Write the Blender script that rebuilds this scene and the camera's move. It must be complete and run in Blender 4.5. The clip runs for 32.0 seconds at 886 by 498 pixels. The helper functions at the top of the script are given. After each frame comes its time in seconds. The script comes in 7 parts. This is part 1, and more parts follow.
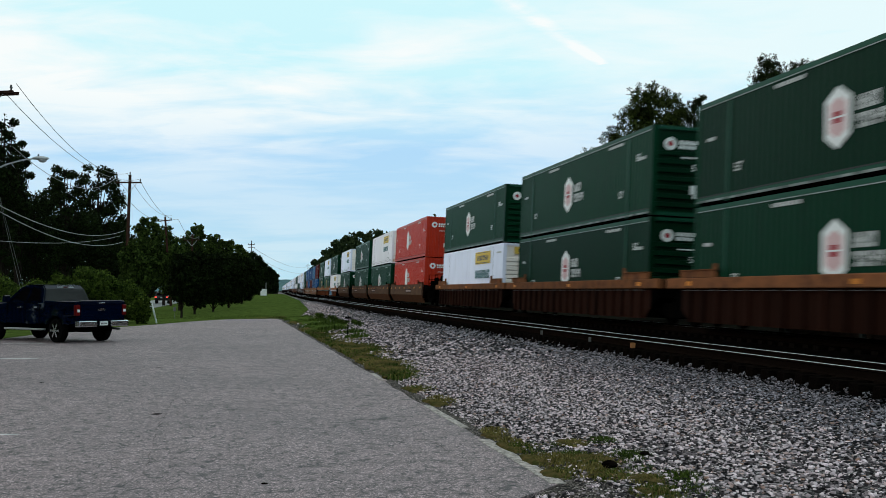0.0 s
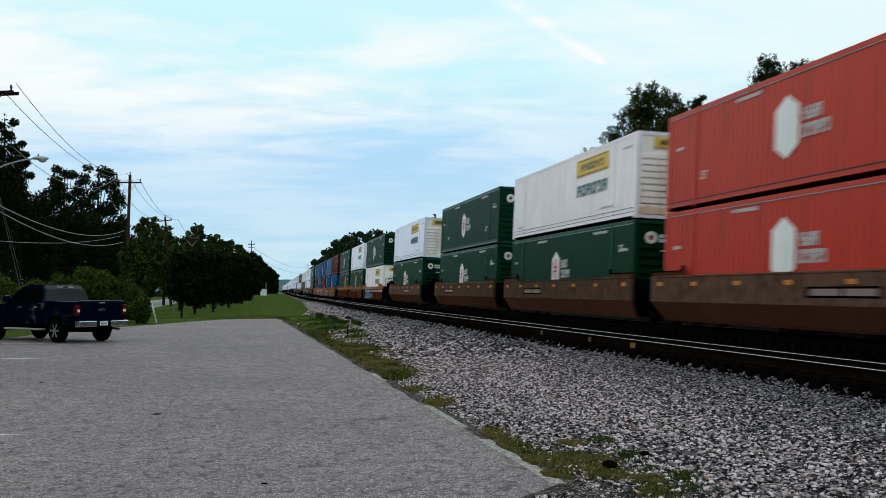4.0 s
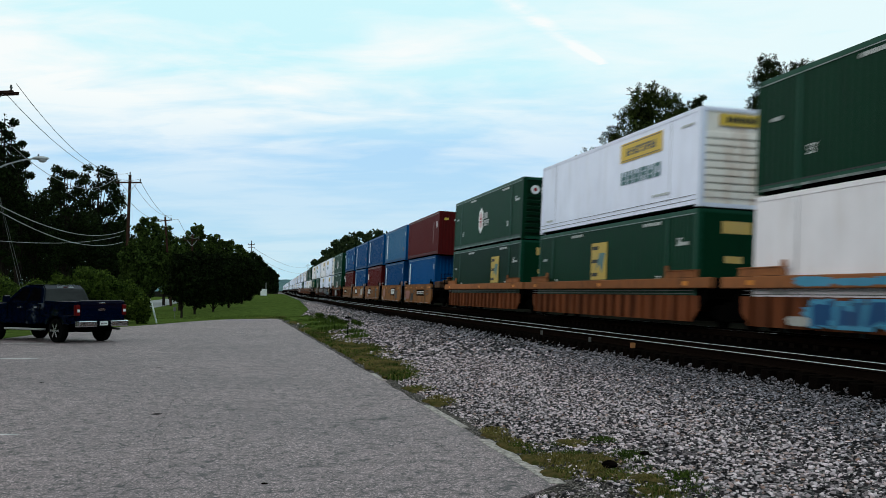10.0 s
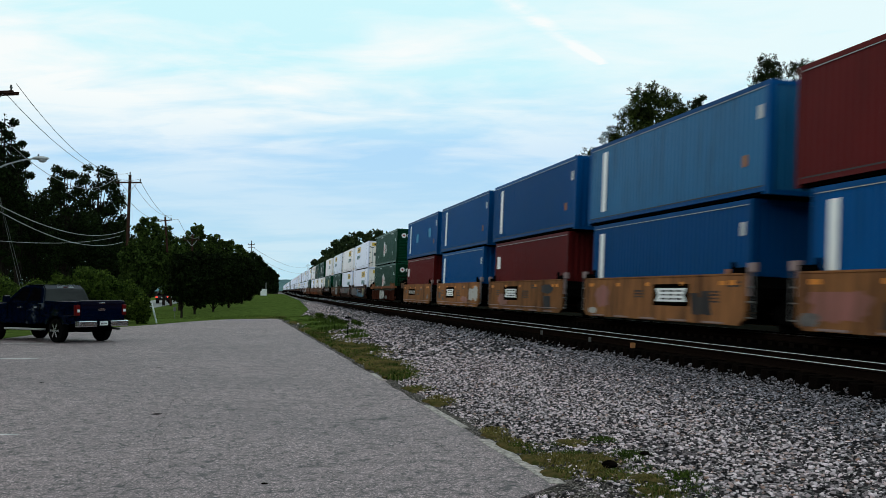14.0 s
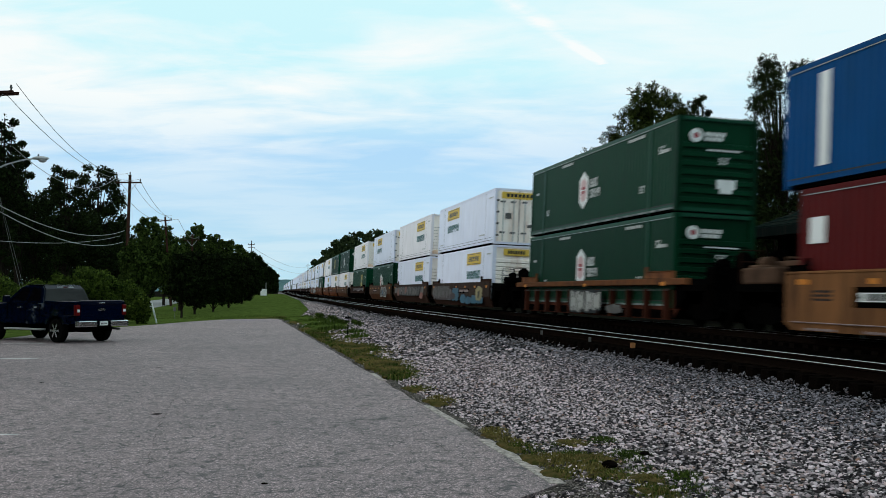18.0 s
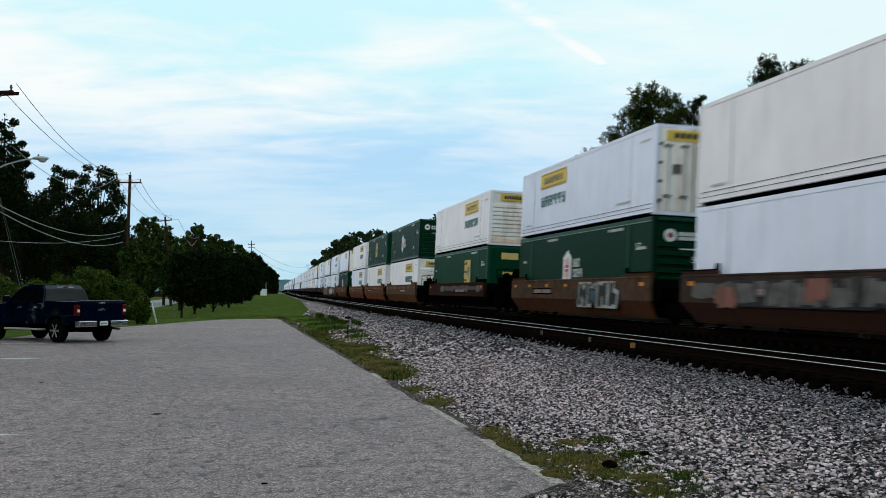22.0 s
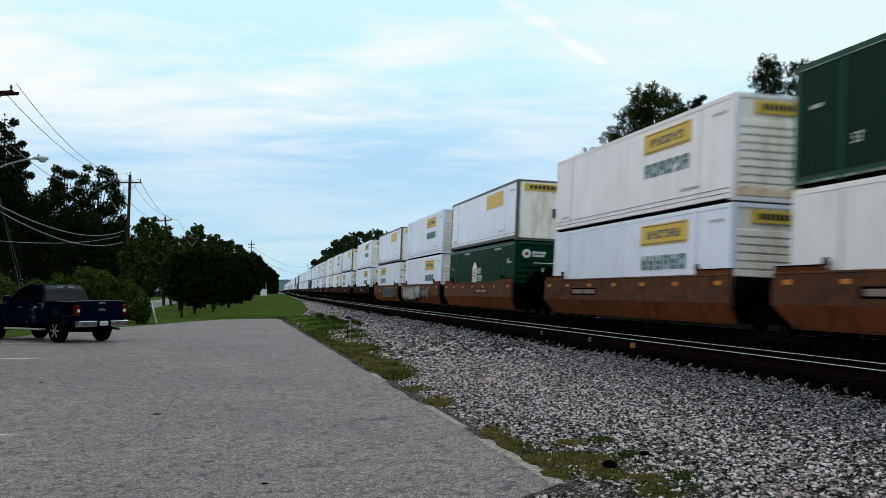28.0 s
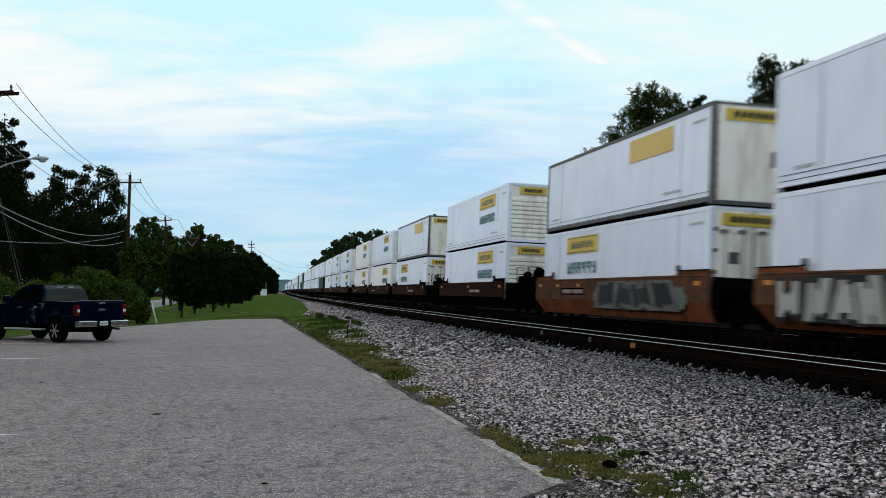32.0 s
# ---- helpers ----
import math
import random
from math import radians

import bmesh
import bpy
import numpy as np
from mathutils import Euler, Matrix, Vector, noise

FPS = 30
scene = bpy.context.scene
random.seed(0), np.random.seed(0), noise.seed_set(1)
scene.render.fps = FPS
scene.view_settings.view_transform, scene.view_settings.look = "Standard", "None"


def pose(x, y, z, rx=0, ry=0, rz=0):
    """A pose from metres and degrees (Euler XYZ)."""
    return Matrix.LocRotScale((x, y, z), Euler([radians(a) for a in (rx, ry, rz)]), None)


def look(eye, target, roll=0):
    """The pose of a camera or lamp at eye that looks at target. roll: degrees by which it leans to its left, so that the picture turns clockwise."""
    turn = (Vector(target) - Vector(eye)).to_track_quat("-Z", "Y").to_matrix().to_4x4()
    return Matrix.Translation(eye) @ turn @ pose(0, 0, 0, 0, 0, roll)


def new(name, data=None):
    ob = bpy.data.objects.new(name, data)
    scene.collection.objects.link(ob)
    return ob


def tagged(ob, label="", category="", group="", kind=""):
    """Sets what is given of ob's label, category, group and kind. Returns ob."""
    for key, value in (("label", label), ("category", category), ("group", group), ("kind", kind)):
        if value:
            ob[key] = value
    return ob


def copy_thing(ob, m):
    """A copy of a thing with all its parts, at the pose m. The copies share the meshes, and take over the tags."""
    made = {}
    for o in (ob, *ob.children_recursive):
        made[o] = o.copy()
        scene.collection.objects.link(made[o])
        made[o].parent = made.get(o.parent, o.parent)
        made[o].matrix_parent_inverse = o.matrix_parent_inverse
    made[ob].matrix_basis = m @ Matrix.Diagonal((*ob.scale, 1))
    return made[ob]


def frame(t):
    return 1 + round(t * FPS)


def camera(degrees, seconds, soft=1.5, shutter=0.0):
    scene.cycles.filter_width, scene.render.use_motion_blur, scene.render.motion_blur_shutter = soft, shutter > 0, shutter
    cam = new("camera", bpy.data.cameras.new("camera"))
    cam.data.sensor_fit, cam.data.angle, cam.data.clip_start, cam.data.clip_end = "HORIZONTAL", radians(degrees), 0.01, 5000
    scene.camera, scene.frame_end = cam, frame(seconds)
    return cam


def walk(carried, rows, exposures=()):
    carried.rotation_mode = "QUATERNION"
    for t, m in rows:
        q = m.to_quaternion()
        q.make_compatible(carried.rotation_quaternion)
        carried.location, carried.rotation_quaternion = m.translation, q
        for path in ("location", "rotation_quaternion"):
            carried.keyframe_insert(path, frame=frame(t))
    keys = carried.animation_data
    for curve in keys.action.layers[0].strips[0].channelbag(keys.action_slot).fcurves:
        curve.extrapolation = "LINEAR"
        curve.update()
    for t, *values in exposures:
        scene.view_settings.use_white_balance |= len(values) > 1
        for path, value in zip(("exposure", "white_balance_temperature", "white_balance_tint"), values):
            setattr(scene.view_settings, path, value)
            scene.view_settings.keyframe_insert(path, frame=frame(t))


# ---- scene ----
# Plan: a car park beside a two-track main line. The camera stands still on its tripod, 1.75 m over the asphalt,
# and faces +y. The tracks run away from it and bend a little; a container train comes towards it on the far track.
CAM_Z = 1.75
cam = camera(45.07, 32.0, soft=0.5, shutter=0.75)
EYE = (0.0, 0.0, CAM_Z)
AIM = (0.0, 100.0, CAM_Z + 100.0 * math.tan(0.03892))
walk(cam, [(0, look(EYE, AIM)), (32, look(EYE, AIM))], exposures=[(0, 0.0), (32, 0.0)])

# ---- light: a bright, thinly clouded evening sky and a weak, broad sun ----
SUN_EL, SUN_AZ = 24.0, 250.0
world = bpy.data.worlds.new("sky")
scene.world = world
world.use_nodes = True


def sky_nodes():
    nt = world.node_tree
    nt.nodes.clear()
    nd, ln = nt.nodes.new, nt.links.new
    out, bg = nd("ShaderNodeOutputWorld"), nd("ShaderNodeBackground")
    tc = nd("ShaderNodeTexCoord")
    sky = nd("ShaderNodeTexSky")
    sky.sky_type, sky.sun_disc = "NISHITA", False
    sky.sun_elevation, sky.sun_rotation = radians(SUN_EL), radians(SUN_AZ)
    sky.air_density, sky.dust_density, sky.ozone_density = 1.0, 1.5, 2.0
    gain = nd("ShaderNodeMix")
    gain.data_type, gain.blend_type = "RGBA", "MULTIPLY"
    gain.inputs["Factor"].default_value = 1.0
    ln(sky.outputs[0], gain.inputs["A"])
    gain.inputs["B"].default_value = (0.10, 0.10, 0.10, 1)
    # cloud sheet: the view direction laid out on a flat layer, streaked to one side
    sep = nd("ShaderNodeSeparateXYZ")
    ln(tc.outputs["Generated"], sep.inputs[0])

    def op(kind, a, b=0.0, c=0.0):
        m = nd("ShaderNodeMath")
        m.operation = kind
        for k, v in enumerate((a, b, c)):
            if hasattr(v, "type"):
                ln(v, m.inputs[k])
            else:
                m.inputs[k].default_value = v
        return m.outputs[0]

    up = op("MAXIMUM", sep.outputs[2], 0.0)
    den = op("ADD", up, 0.10)
    u, v = op("DIVIDE", sep.outputs[0], den), op("DIVIDE", sep.outputs[1], den)
    com = nd("ShaderNodeCombineXYZ")
    ln(u, com.inputs[0]), ln(v, com.inputs[1])

    def streak(scale, rot, stretch, detail, seed, rough=0.55):
        mp = nd("ShaderNodeMapping")
        mp.inputs["Rotation"].default_value = (0, 0, radians(rot))
        mp.inputs["Scale"].default_value = (scale, scale * stretch, 1)
        mp.inputs["Location"].default_value = (seed, seed * 0.7, 0)
        ln(com.outputs[0], mp.inputs[0])
        nz = nd("ShaderNodeTexNoise")
        nz.inputs["Scale"].default_value, nz.inputs["Detail"].default_value = 1.0, detail
        nz.inputs["Roughness"].default_value, nz.inputs["Distortion"].default_value = rough, 0.4
        ln(mp.outputs[0], nz.inputs["Vector"])
        return nz.outputs[0]

    wide = streak(0.60, 14, 1.35, 4, 11.3, 0.52)
    fine = streak(1.8, 20, 1.7, 7, 4.2, 0.6)
    mixn = op("ADD", op("MULTIPLY", wide, 0.60), op("MULTIPLY", fine, 0.40))
    ramp = nd("ShaderNodeValToRGB")
    ramp.color_ramp.elements[0].position, ramp.color_ramp.elements[1].position = 0.425, 0.575
    ln(mixn, ramp.inputs[0])
    # clear air between the clouds: pale at the horizon, blue in a broad band, cyan-white high up
    air = nd("ShaderNodeValToRGB")
    el = air.color_ramp.elements
    for _ in range(3):
        el.new(0.5)
    for e, (p, c) in zip(el, ((0.0, (0.51, 0.78, 0.90)), (0.07, (0.48, 0.74, 0.94)), (0.13, (0.45, 0.72, 0.97)), (0.20, (0.62, 0.94, 1.0)), (0.40, (0.70, 1.0, 1.02)))):
        e.position, e.color = p, (*c, 1)
    ln(sep.outputs[2], air.inputs[0])
    # a broken vapour trail
    du, dv = op("SUBTRACT", u, 0.203), op("SUBTRACT", v, 2.716)
    along = op("ADD", op("MULTIPLY", du, 0.529), op("MULTIPLY", dv, 0.849))
    across = op("ABSOLUTE", op("ADD", op("MULTIPLY", du, 0.849), op("MULTIPLY", dv, -0.529)))
    width = op("MULTIPLY_ADD", along, -0.04, 0.044)
    body = op("MAXIMUM", op("SUBTRACT", 1.0, op("DIVIDE", across, op("MAXIMUM", width, 0.004))), 0.0)
    gate = op("MULTIPLY", op("LESS_THAN", along, 0.52), op("GREATER_THAN", along, -0.25))
    trail = op("MULTIPLY", op("MULTIPLY", body, gate), op("MULTIPLY", op("MAXIMUM", op("SUBTRACT", fine, 0.36), 0.0), 4.5))
    rise = nd("ShaderNodeMapRange")
    ln(sep.outputs[2], rise.inputs[0])
    for k, val in zip((1, 2, 3, 4), (0.09, 0.19, 0.22, 1.0)):
        rise.inputs[k].default_value = val
    west = nd("ShaderNodeMapRange")   # the sheet thins out to the east
    ln(sep.outputs[0], west.inputs[0])
    for k, val in zip((1, 2, 3, 4), (-0.15, 0.32, 1.1, 0.55)):
        west.inputs[k].default_value = val
    sheet = op("MULTIPLY", op("MULTIPLY", ramp.outputs[0], rise.outputs[0]), west.outputs[0])
    thick = op("MINIMUM", op("ADD", sheet, trail), 1.0)
    veil = nd("ShaderNodeMix")
    veil.data_type = "RGBA"
    ln(air.outputs[0], veil.inputs["A"])
    veil.inputs["B"].default_value = (0.97, 1.01, 1.0, 1)
    ln(thick, veil.inputs["Factor"])
    both = nd("ShaderNodeMix")
    both.data_type = "RGBA"
    both.inputs["Factor"].default_value = 0.92
    ln(gain.outputs["Result"], both.inputs["A"])
    ln(veil.outputs["Result"], both.inputs["B"])
    ln(both.outputs["Result"], bg.inputs[0])
    bg.inputs[1].default_value = 1.03
    ln(bg.outputs[0], out.inputs[0])


sky_nodes()
sun = new("sun", bpy.data.lights.new("sun", "SUN"))
sun.data.energy, sun.data.angle, sun.data.color = 0.6, radians(14), (1.0, 0.95, 0.88)
sun.matrix_basis = look((0, 0, 60), (-60 * math.sin(radians(SUN_AZ)), 60 * -math.cos(radians(SUN_AZ)), 60 - 60 * math.tan(radians(SUN_EL))))


# ---- materials ----
def node_material(name):
    m = bpy.data.materials.new(name)
    m.use_nodes = True
    nt = m.node_tree
    return m, nt, nt.nodes["Principled BSDF"]


def noise_node(nt, scale, detail=4.0, rough=0.55, stretch=None, which="Object"):
    tc = nt.nodes.new("ShaderNodeTexCoord")
    n = nt.nodes.new("ShaderNodeTexNoise")
    n.inputs["Scale"].default_value, n.inputs["Detail"].default_value, n.inputs["Roughness"].default_value = scale, detail, rough
    src = tc.outputs[which]
    if stretch:
        mp = nt.nodes.new("ShaderNodeMapping")
        mp.inputs["Scale"].default_value = stretch
        nt.links.new(src, mp.inputs[0])
        src = mp.outputs[0]
    nt.links.new(src, n.inputs["Vector"])
    return n.outputs[0]


def ramp_node(nt, fac, stops):
    r = nt.nodes.new("ShaderNodeValToRGB")
    el = r.color_ramp.elements
    while len(el) < len(stops):
        el.new(0.5)
    for e, (p, c) in zip(el, stops):
        e.position, e.color = p, (*c, 1)
    nt.links.new(fac, r.inputs[0])
    return r.outputs[0]


def mix_node(nt, fac, a, b, blend="MIX"):
    m = nt.nodes.new("ShaderNodeMix")
    m.data_type, m.blend_type = "RGBA", blend
    for key, v in (("Factor", fac), ("A", a), ("B", b)):
        if isinstance(v, (int, float)):
            m.inputs[key].default_value = v
        elif isinstance(v, tuple):
            m.inputs[key].default_value = (*v, 1)
        else:
            nt.links.new(v, m.inputs[key])
    return m.outputs["Result"]


def bump_node(nt, b, height, strength, dist):
    bp = nt.nodes.new("ShaderNodeBump")
    bp.inputs["Strength"].default_value, bp.inputs["Distance"].default_value = strength, dist
    nt.links.new(height, bp.inputs["Height"])
    nt.links.new(bp.outputs[0], b.inputs["Normal"])


def painted(name, col, dirt=(0.10, 0.07, 0.05), amount=0.35, rough=0.5, metal=0.0, scale=0.7, streaks=True, random_value=0.0, spec=0.10, cover=0.5, bump=0.08):
    """Paint or plain stuff with grain, stains and vertical streaks."""
    m, nt, b = node_material(name)
    base = mix_node(nt, noise_node(nt, scale, 5), tuple(c * 0.86 for c in col), tuple(min(1, c * 1.12) for c in col))
    if random_value:
        oi = nt.nodes.new("ShaderNodeObjectInfo")
        mr = nt.nodes.new("ShaderNodeMapRange")
        nt.links.new(oi.outputs["Random"], mr.inputs[0])
        mr.inputs[3].default_value, mr.inputs[4].default_value = 1 - random_value, 1 + random_value
        hs = nt.nodes.new("ShaderNodeHueSaturation")
        nt.links.new(mr.outputs[0], hs.inputs["Value"])
        nt.links.new(base, hs.inputs["Color"])
        base = hs.outputs[0]
    st = noise_node(nt, 2.2, 6, 0.65, (1, 1, 0.16) if streaks else None)
    r = nt.nodes.new("ShaderNodeMapRange")
    nt.links.new(st, r.inputs[0])
    r.inputs[1].default_value, r.inputs[2].default_value, r.inputs[4].default_value = cover, cover + 0.28, amount
    nt.links.new(mix_node(nt, r.outputs[0], base, dirt), b.inputs["Base Color"])
    b.inputs["Roughness"].default_value, b.inputs["Metallic"].default_value = rough, metal
    b.inputs["Specular IOR Level"].default_value = spec
    if bump:
        bump_node(nt, b, noise_node(nt, 30, 3), bump, 0.01)
    return m


def asphalt_material():
    m, nt, b = node_material("worn_asphalt")
    grain = mix_node(nt, 0.25, mix_node(nt, 0.45, noise_node(nt, 60, 4, 0.85), noise_node(nt, 26, 3, 0.8)), noise_node(nt, 9, 4, 0.8))
    big = noise_node(nt, 0.22, 4, 0.6)
    mid = noise_node(nt, 2.3, 5, 0.6)
    tc, mp = nt.nodes.new("ShaderNodeTexCoord"), nt.nodes.new("ShaderNodeMapping")
    mp.inputs["Scale"].default_value = (1, 0.55, 1)
    nt.links.new(tc.outputs["Object"], mp.inputs[0])
    chips = []
    for size in (110.0, 58.0):
        agg = nt.nodes.new("ShaderNodeTexVoronoi")
        agg.inputs["Scale"].default_value = size
        nt.links.new(mp.outputs[0], agg.inputs["Vector"])
        sep = nt.nodes.new("ShaderNodeSeparateXYZ")
        nt.links.new(agg.outputs["Color"], sep.inputs[0])
        chips.append(sep.outputs[0])
    stone = ramp_node(nt, mix_node(nt, 0.45, chips[0], chips[1]), [(0.12, (0.008, 0.0065, 0.007)), (0.34, (0.088, 0.066, 0.069)), (0.62, (0.208, 0.157, 0.161)), (0.92, (0.62, 0.475, 0.485))])
    col = ramp_node(nt, grain, [(0.385, (0.012, 0.010, 0.011)), (0.480, (0.170, 0.128, 0.132)), (0.58, (0.70, 0.53, 0.54))])
    col = mix_node(nt, 1.0, mix_node(nt, 0.72, col, stone), (1.06, 1.01, 1.02), "MULTIPLY")
    col = mix_node(nt, 0.5, col, ramp_node(nt, big, [(0.35, (0.35, 0.35, 0.36)), (0.65, (0.62, 0.61, 0.60))]), "OVERLAY")
    col = mix_node(nt, 0.35, col, ramp_node(nt, mid, [(0.35, (0.36, 0.36, 0.37)), (0.65, (0.6, 0.59, 0.58))]), "OVERLAY")
    vo = nt.nodes.new("ShaderNodeTexVoronoi")
    vo.feature = "DISTANCE_TO_EDGE"
    tc, mp = nt.nodes.new("ShaderNodeTexCoord"), nt.nodes.new("ShaderNodeMapping")
    mp.inputs["Scale"].default_value = (0.9, 0.42, 1)
    nt.links.new(tc.outputs["Object"], mp.inputs[0])
    wob = nt.nodes.new("ShaderNodeTexNoise")
    wob.inputs["Scale"].default_value = 1.7
    nt.links.new(tc.outputs["Object"], wob.inputs["Vector"])
    add = nt.nodes.new("ShaderNodeVectorMath")
    add.operation = "MULTIPLY_ADD"
    nt.links.new(wob.outputs["Color"], add.inputs[0])
    add.inputs[1].default_value = (0.9, 0.9, 0)
    nt.links.new(mp.outputs[0], add.inputs[2])
    nt.links.new(add.outputs[0], vo.inputs["Vector"])
    vo.inputs["Scale"].default_value = 1.6
    cr = nt.nodes.new("ShaderNodeMapRange")
    nt.links.new(vo.outputs["Distance"], cr.inputs[0])
    cr.inputs[1].default_value, cr.inputs[2].default_value, cr.inputs[3].default_value, cr.inputs[4].default_value = 0.0, 0.018, 0.55, 0.0
    gate = nt.nodes.new("ShaderNodeMath")
    gate.operation = "MULTIPLY"
    nt.links.new(cr.outputs[0], gate.inputs[0])
    gr = nt.nodes.new("ShaderNodeMapRange")
    nt.links.new(noise_node(nt, 0.5, 3), gr.inputs[0])
    gr.inputs[1].default_value, gr.inputs[2].default_value = 0.42, 0.6
    nt.links.new(gr.outputs[0], gate.inputs[1])
    col = mix_node(nt, gate.outputs[0], col, (0.03, 0.03, 0.032))
    # a fine net of hairline cracks, stronger in worn places
    net = nt.nodes.new("ShaderNodeTexVoronoi")
    net.feature = "DISTANCE_TO_EDGE"
    net.inputs["Scale"].default_value = 3.4
    nt.links.new(add.outputs[0], net.inputs["Vector"])
    hair = nt.nodes.new("ShaderNodeMapRange")
    nt.links.new(net.outputs["Distance"], hair.inputs[0])
    hair.inputs[1].default_value, hair.inputs[2].default_value, hair.inputs[3].default_value, hair.inputs[4].default_value = 0.0, 0.034, 1.0, 0.0
    worn = nt.nodes.new("ShaderNodeMath")
    worn.operation = "MULTIPLY"
    nt.links.new(hair.outputs[0], worn.inputs[0])
    wr = nt.nodes.new("ShaderNodeMapRange")
    nt.links.new(noise_node(nt, 3.0, 4, 0.7), wr.inputs[0])
    wr.inputs[1].default_value, wr.inputs[2].default_value = 0.40, 0.56
    nt.links.new(wr.outputs[0], worn.inputs[1])
    col = mix_node(nt, worn.outputs[0], col, (0.02, 0.018, 0.019))
    # ravelled gaps between the lumps of the worn surface
    gaps = nt.nodes.new("ShaderNodeTexVoronoi")
    gaps.feature = "DISTANCE_TO_EDGE"
    gaps.inputs["Scale"].default_value = 6.5
    tw = nt.nodes.new("ShaderNodeVectorMath")
    tw.operation = "MULTIPLY_ADD"
    wob2 = nt.nodes.new("ShaderNodeTexNoise")
    wob2.inputs["Scale"].default_value, wob2.inputs["Detail"].default_value = 11.0, 3.0
    nt.links.new(tc.outputs["Object"], wob2.inputs["Vector"])
    nt.links.new(wob2.outputs["Color"], tw.inputs[0])
    tw.inputs[1].default_value = (0.16, 0.16, 0)
    nt.links.new(tc.outputs["Object"], tw.inputs[2])
    nt.links.new(tw.outputs[0], gaps.inputs["Vector"])
    gm = nt.nodes.new("ShaderNodeMapRange")
    nt.links.new(gaps.outputs["Distance"], gm.inputs[0])
    gm.inputs[1].default_value, gm.inputs[2].default_value, gm.inputs[3].default_value, gm.inputs[4].default_value = 0.0, 0.085, 0.95, 0.0
    gg = nt.nodes.new("ShaderNodeMapRange")
    nt.links.new(noise_node(nt, 4.5, 3, 0.6), gg.inputs[0])
    gg.inputs[1].default_value, gg.inputs[2].default_value = 0.43, 0.55
    gx = nt.nodes.new("ShaderNodeMath")
    gx.operation = "MULTIPLY"
    nt.links.new(gm.outputs[0], gx.inputs[0])
    nt.links.new(gg.outputs[0], gx.inputs[1])
    col = mix_node(nt, gx.outputs[0], col, (0.016, 0.014, 0.015))
    nt.links.new(col, b.inputs["Base Color"])
    b.inputs["Roughness"].default_value = 0.78
    b.inputs["Specular IOR Level"].default_value = 0.55
    bump_node(nt, b, grain, 0.6, 0.012)
    return m


def stone_material(name="ballast_stone", gain=(1.0, 1.0, 1.0)):
    m, nt, b = node_material(name)
    geo = nt.nodes.new("ShaderNodeNewGeometry")
    col = ramp_node(nt, geo.outputs["Random Per Island"], [(0.0, (0.006, 0.0055, 0.006)), (0.32, (0.036, 0.033, 0.036)), (0.56, (0.235, 0.205, 0.215)), (0.88, (0.70, 0.62, 0.655)), (1.0, (0.22, 0.13, 0.09))])
    col = mix_node(nt, 0.5, col, ramp_node(nt, noise_node(nt, 14, 4), [(0.3, (0.3, 0.3, 0.31)), (0.7, (0.7, 0.7, 0.68))]), "OVERLAY")
    col = mix_node(nt, 1.0, col, gain, "MULTIPLY")
    nt.links.new(col, b.inputs["Base Color"])
    b.inputs["Roughness"].default_value = 0.85
    b.inputs["Specular IOR Level"].default_value = 0.05
    return m


def pebble_material(name, stops, scale, rough=0.9):
    """A bed of small stones: cells of differing tone, rounded by bump."""
    m, nt, b = node_material(name)
    tc = nt.nodes.new("ShaderNodeTexCoord")
    v = nt.nodes.new("ShaderNodeTexVoronoi")
    v.inputs["Scale"].default_value = scale
    nt.links.new(tc.outputs["Object"], v.inputs["Vector"])
    sep = nt.nodes.new("ShaderNodeSeparateXYZ")
    nt.links.new(v.outputs["Color"], sep.inputs[0])
    col = ramp_node(nt, sep.outputs[0], stops)
    col = mix_node(nt, ramp_node(nt, v.outputs["Distance"], [(0.35, (0, 0, 0)), (0.75, (1, 1, 1))]), col, tuple(c * 0.5 for c in stops[0][1]))
    col = mix_node(nt, 0.5, col, ramp_node(nt, noise_node(nt, 1.3, 4), [(0.3, (0.33, 0.33, 0.33)), (0.7, (0.66, 0.65, 0.63))]), "OVERLAY")
    nt.links.new(col, b.inputs["Base Color"])
    b.inputs["Roughness"].default_value, b.inputs["Specular IOR Level"].default_value = rough, 0.05
    inv = nt.nodes.new("ShaderNodeMath")
    inv.operation = "SUBTRACT"
    inv.inputs[0].default_value = 1.0
    nt.links.new(v.outputs["Distance"], inv.inputs[1])
    bump_node(nt, b, inv.outputs[0], 0.9, 0.02)
    return m


def two_tone(name, a, bcol, scale, rough=0.9, stretch=None, detail=6, bump=0.3, p=(0.35, 0.65)):
    m, nt, b = node_material(name)
    fine = noise_node(nt, scale * 9, 4, 0.6)
    col = ramp_node(nt, noise_node(nt, scale, detail, 0.6, stretch), [(p[0], a), (p[1], bcol)])
    col = mix_node(nt, 0.45, col, ramp_node(nt, fine, [(0.3, (0.3, 0.3, 0.3)), (0.7, (0.7, 0.7, 0.7))]), "OVERLAY")
    nt.links.new(col, b.inputs["Base Color"])
    b.inputs["Roughness"].default_value = rough
    b.inputs["Specular IOR Level"].default_value = 0.0
    bump_node(nt, b, fine, bump, 0.02)
    return m


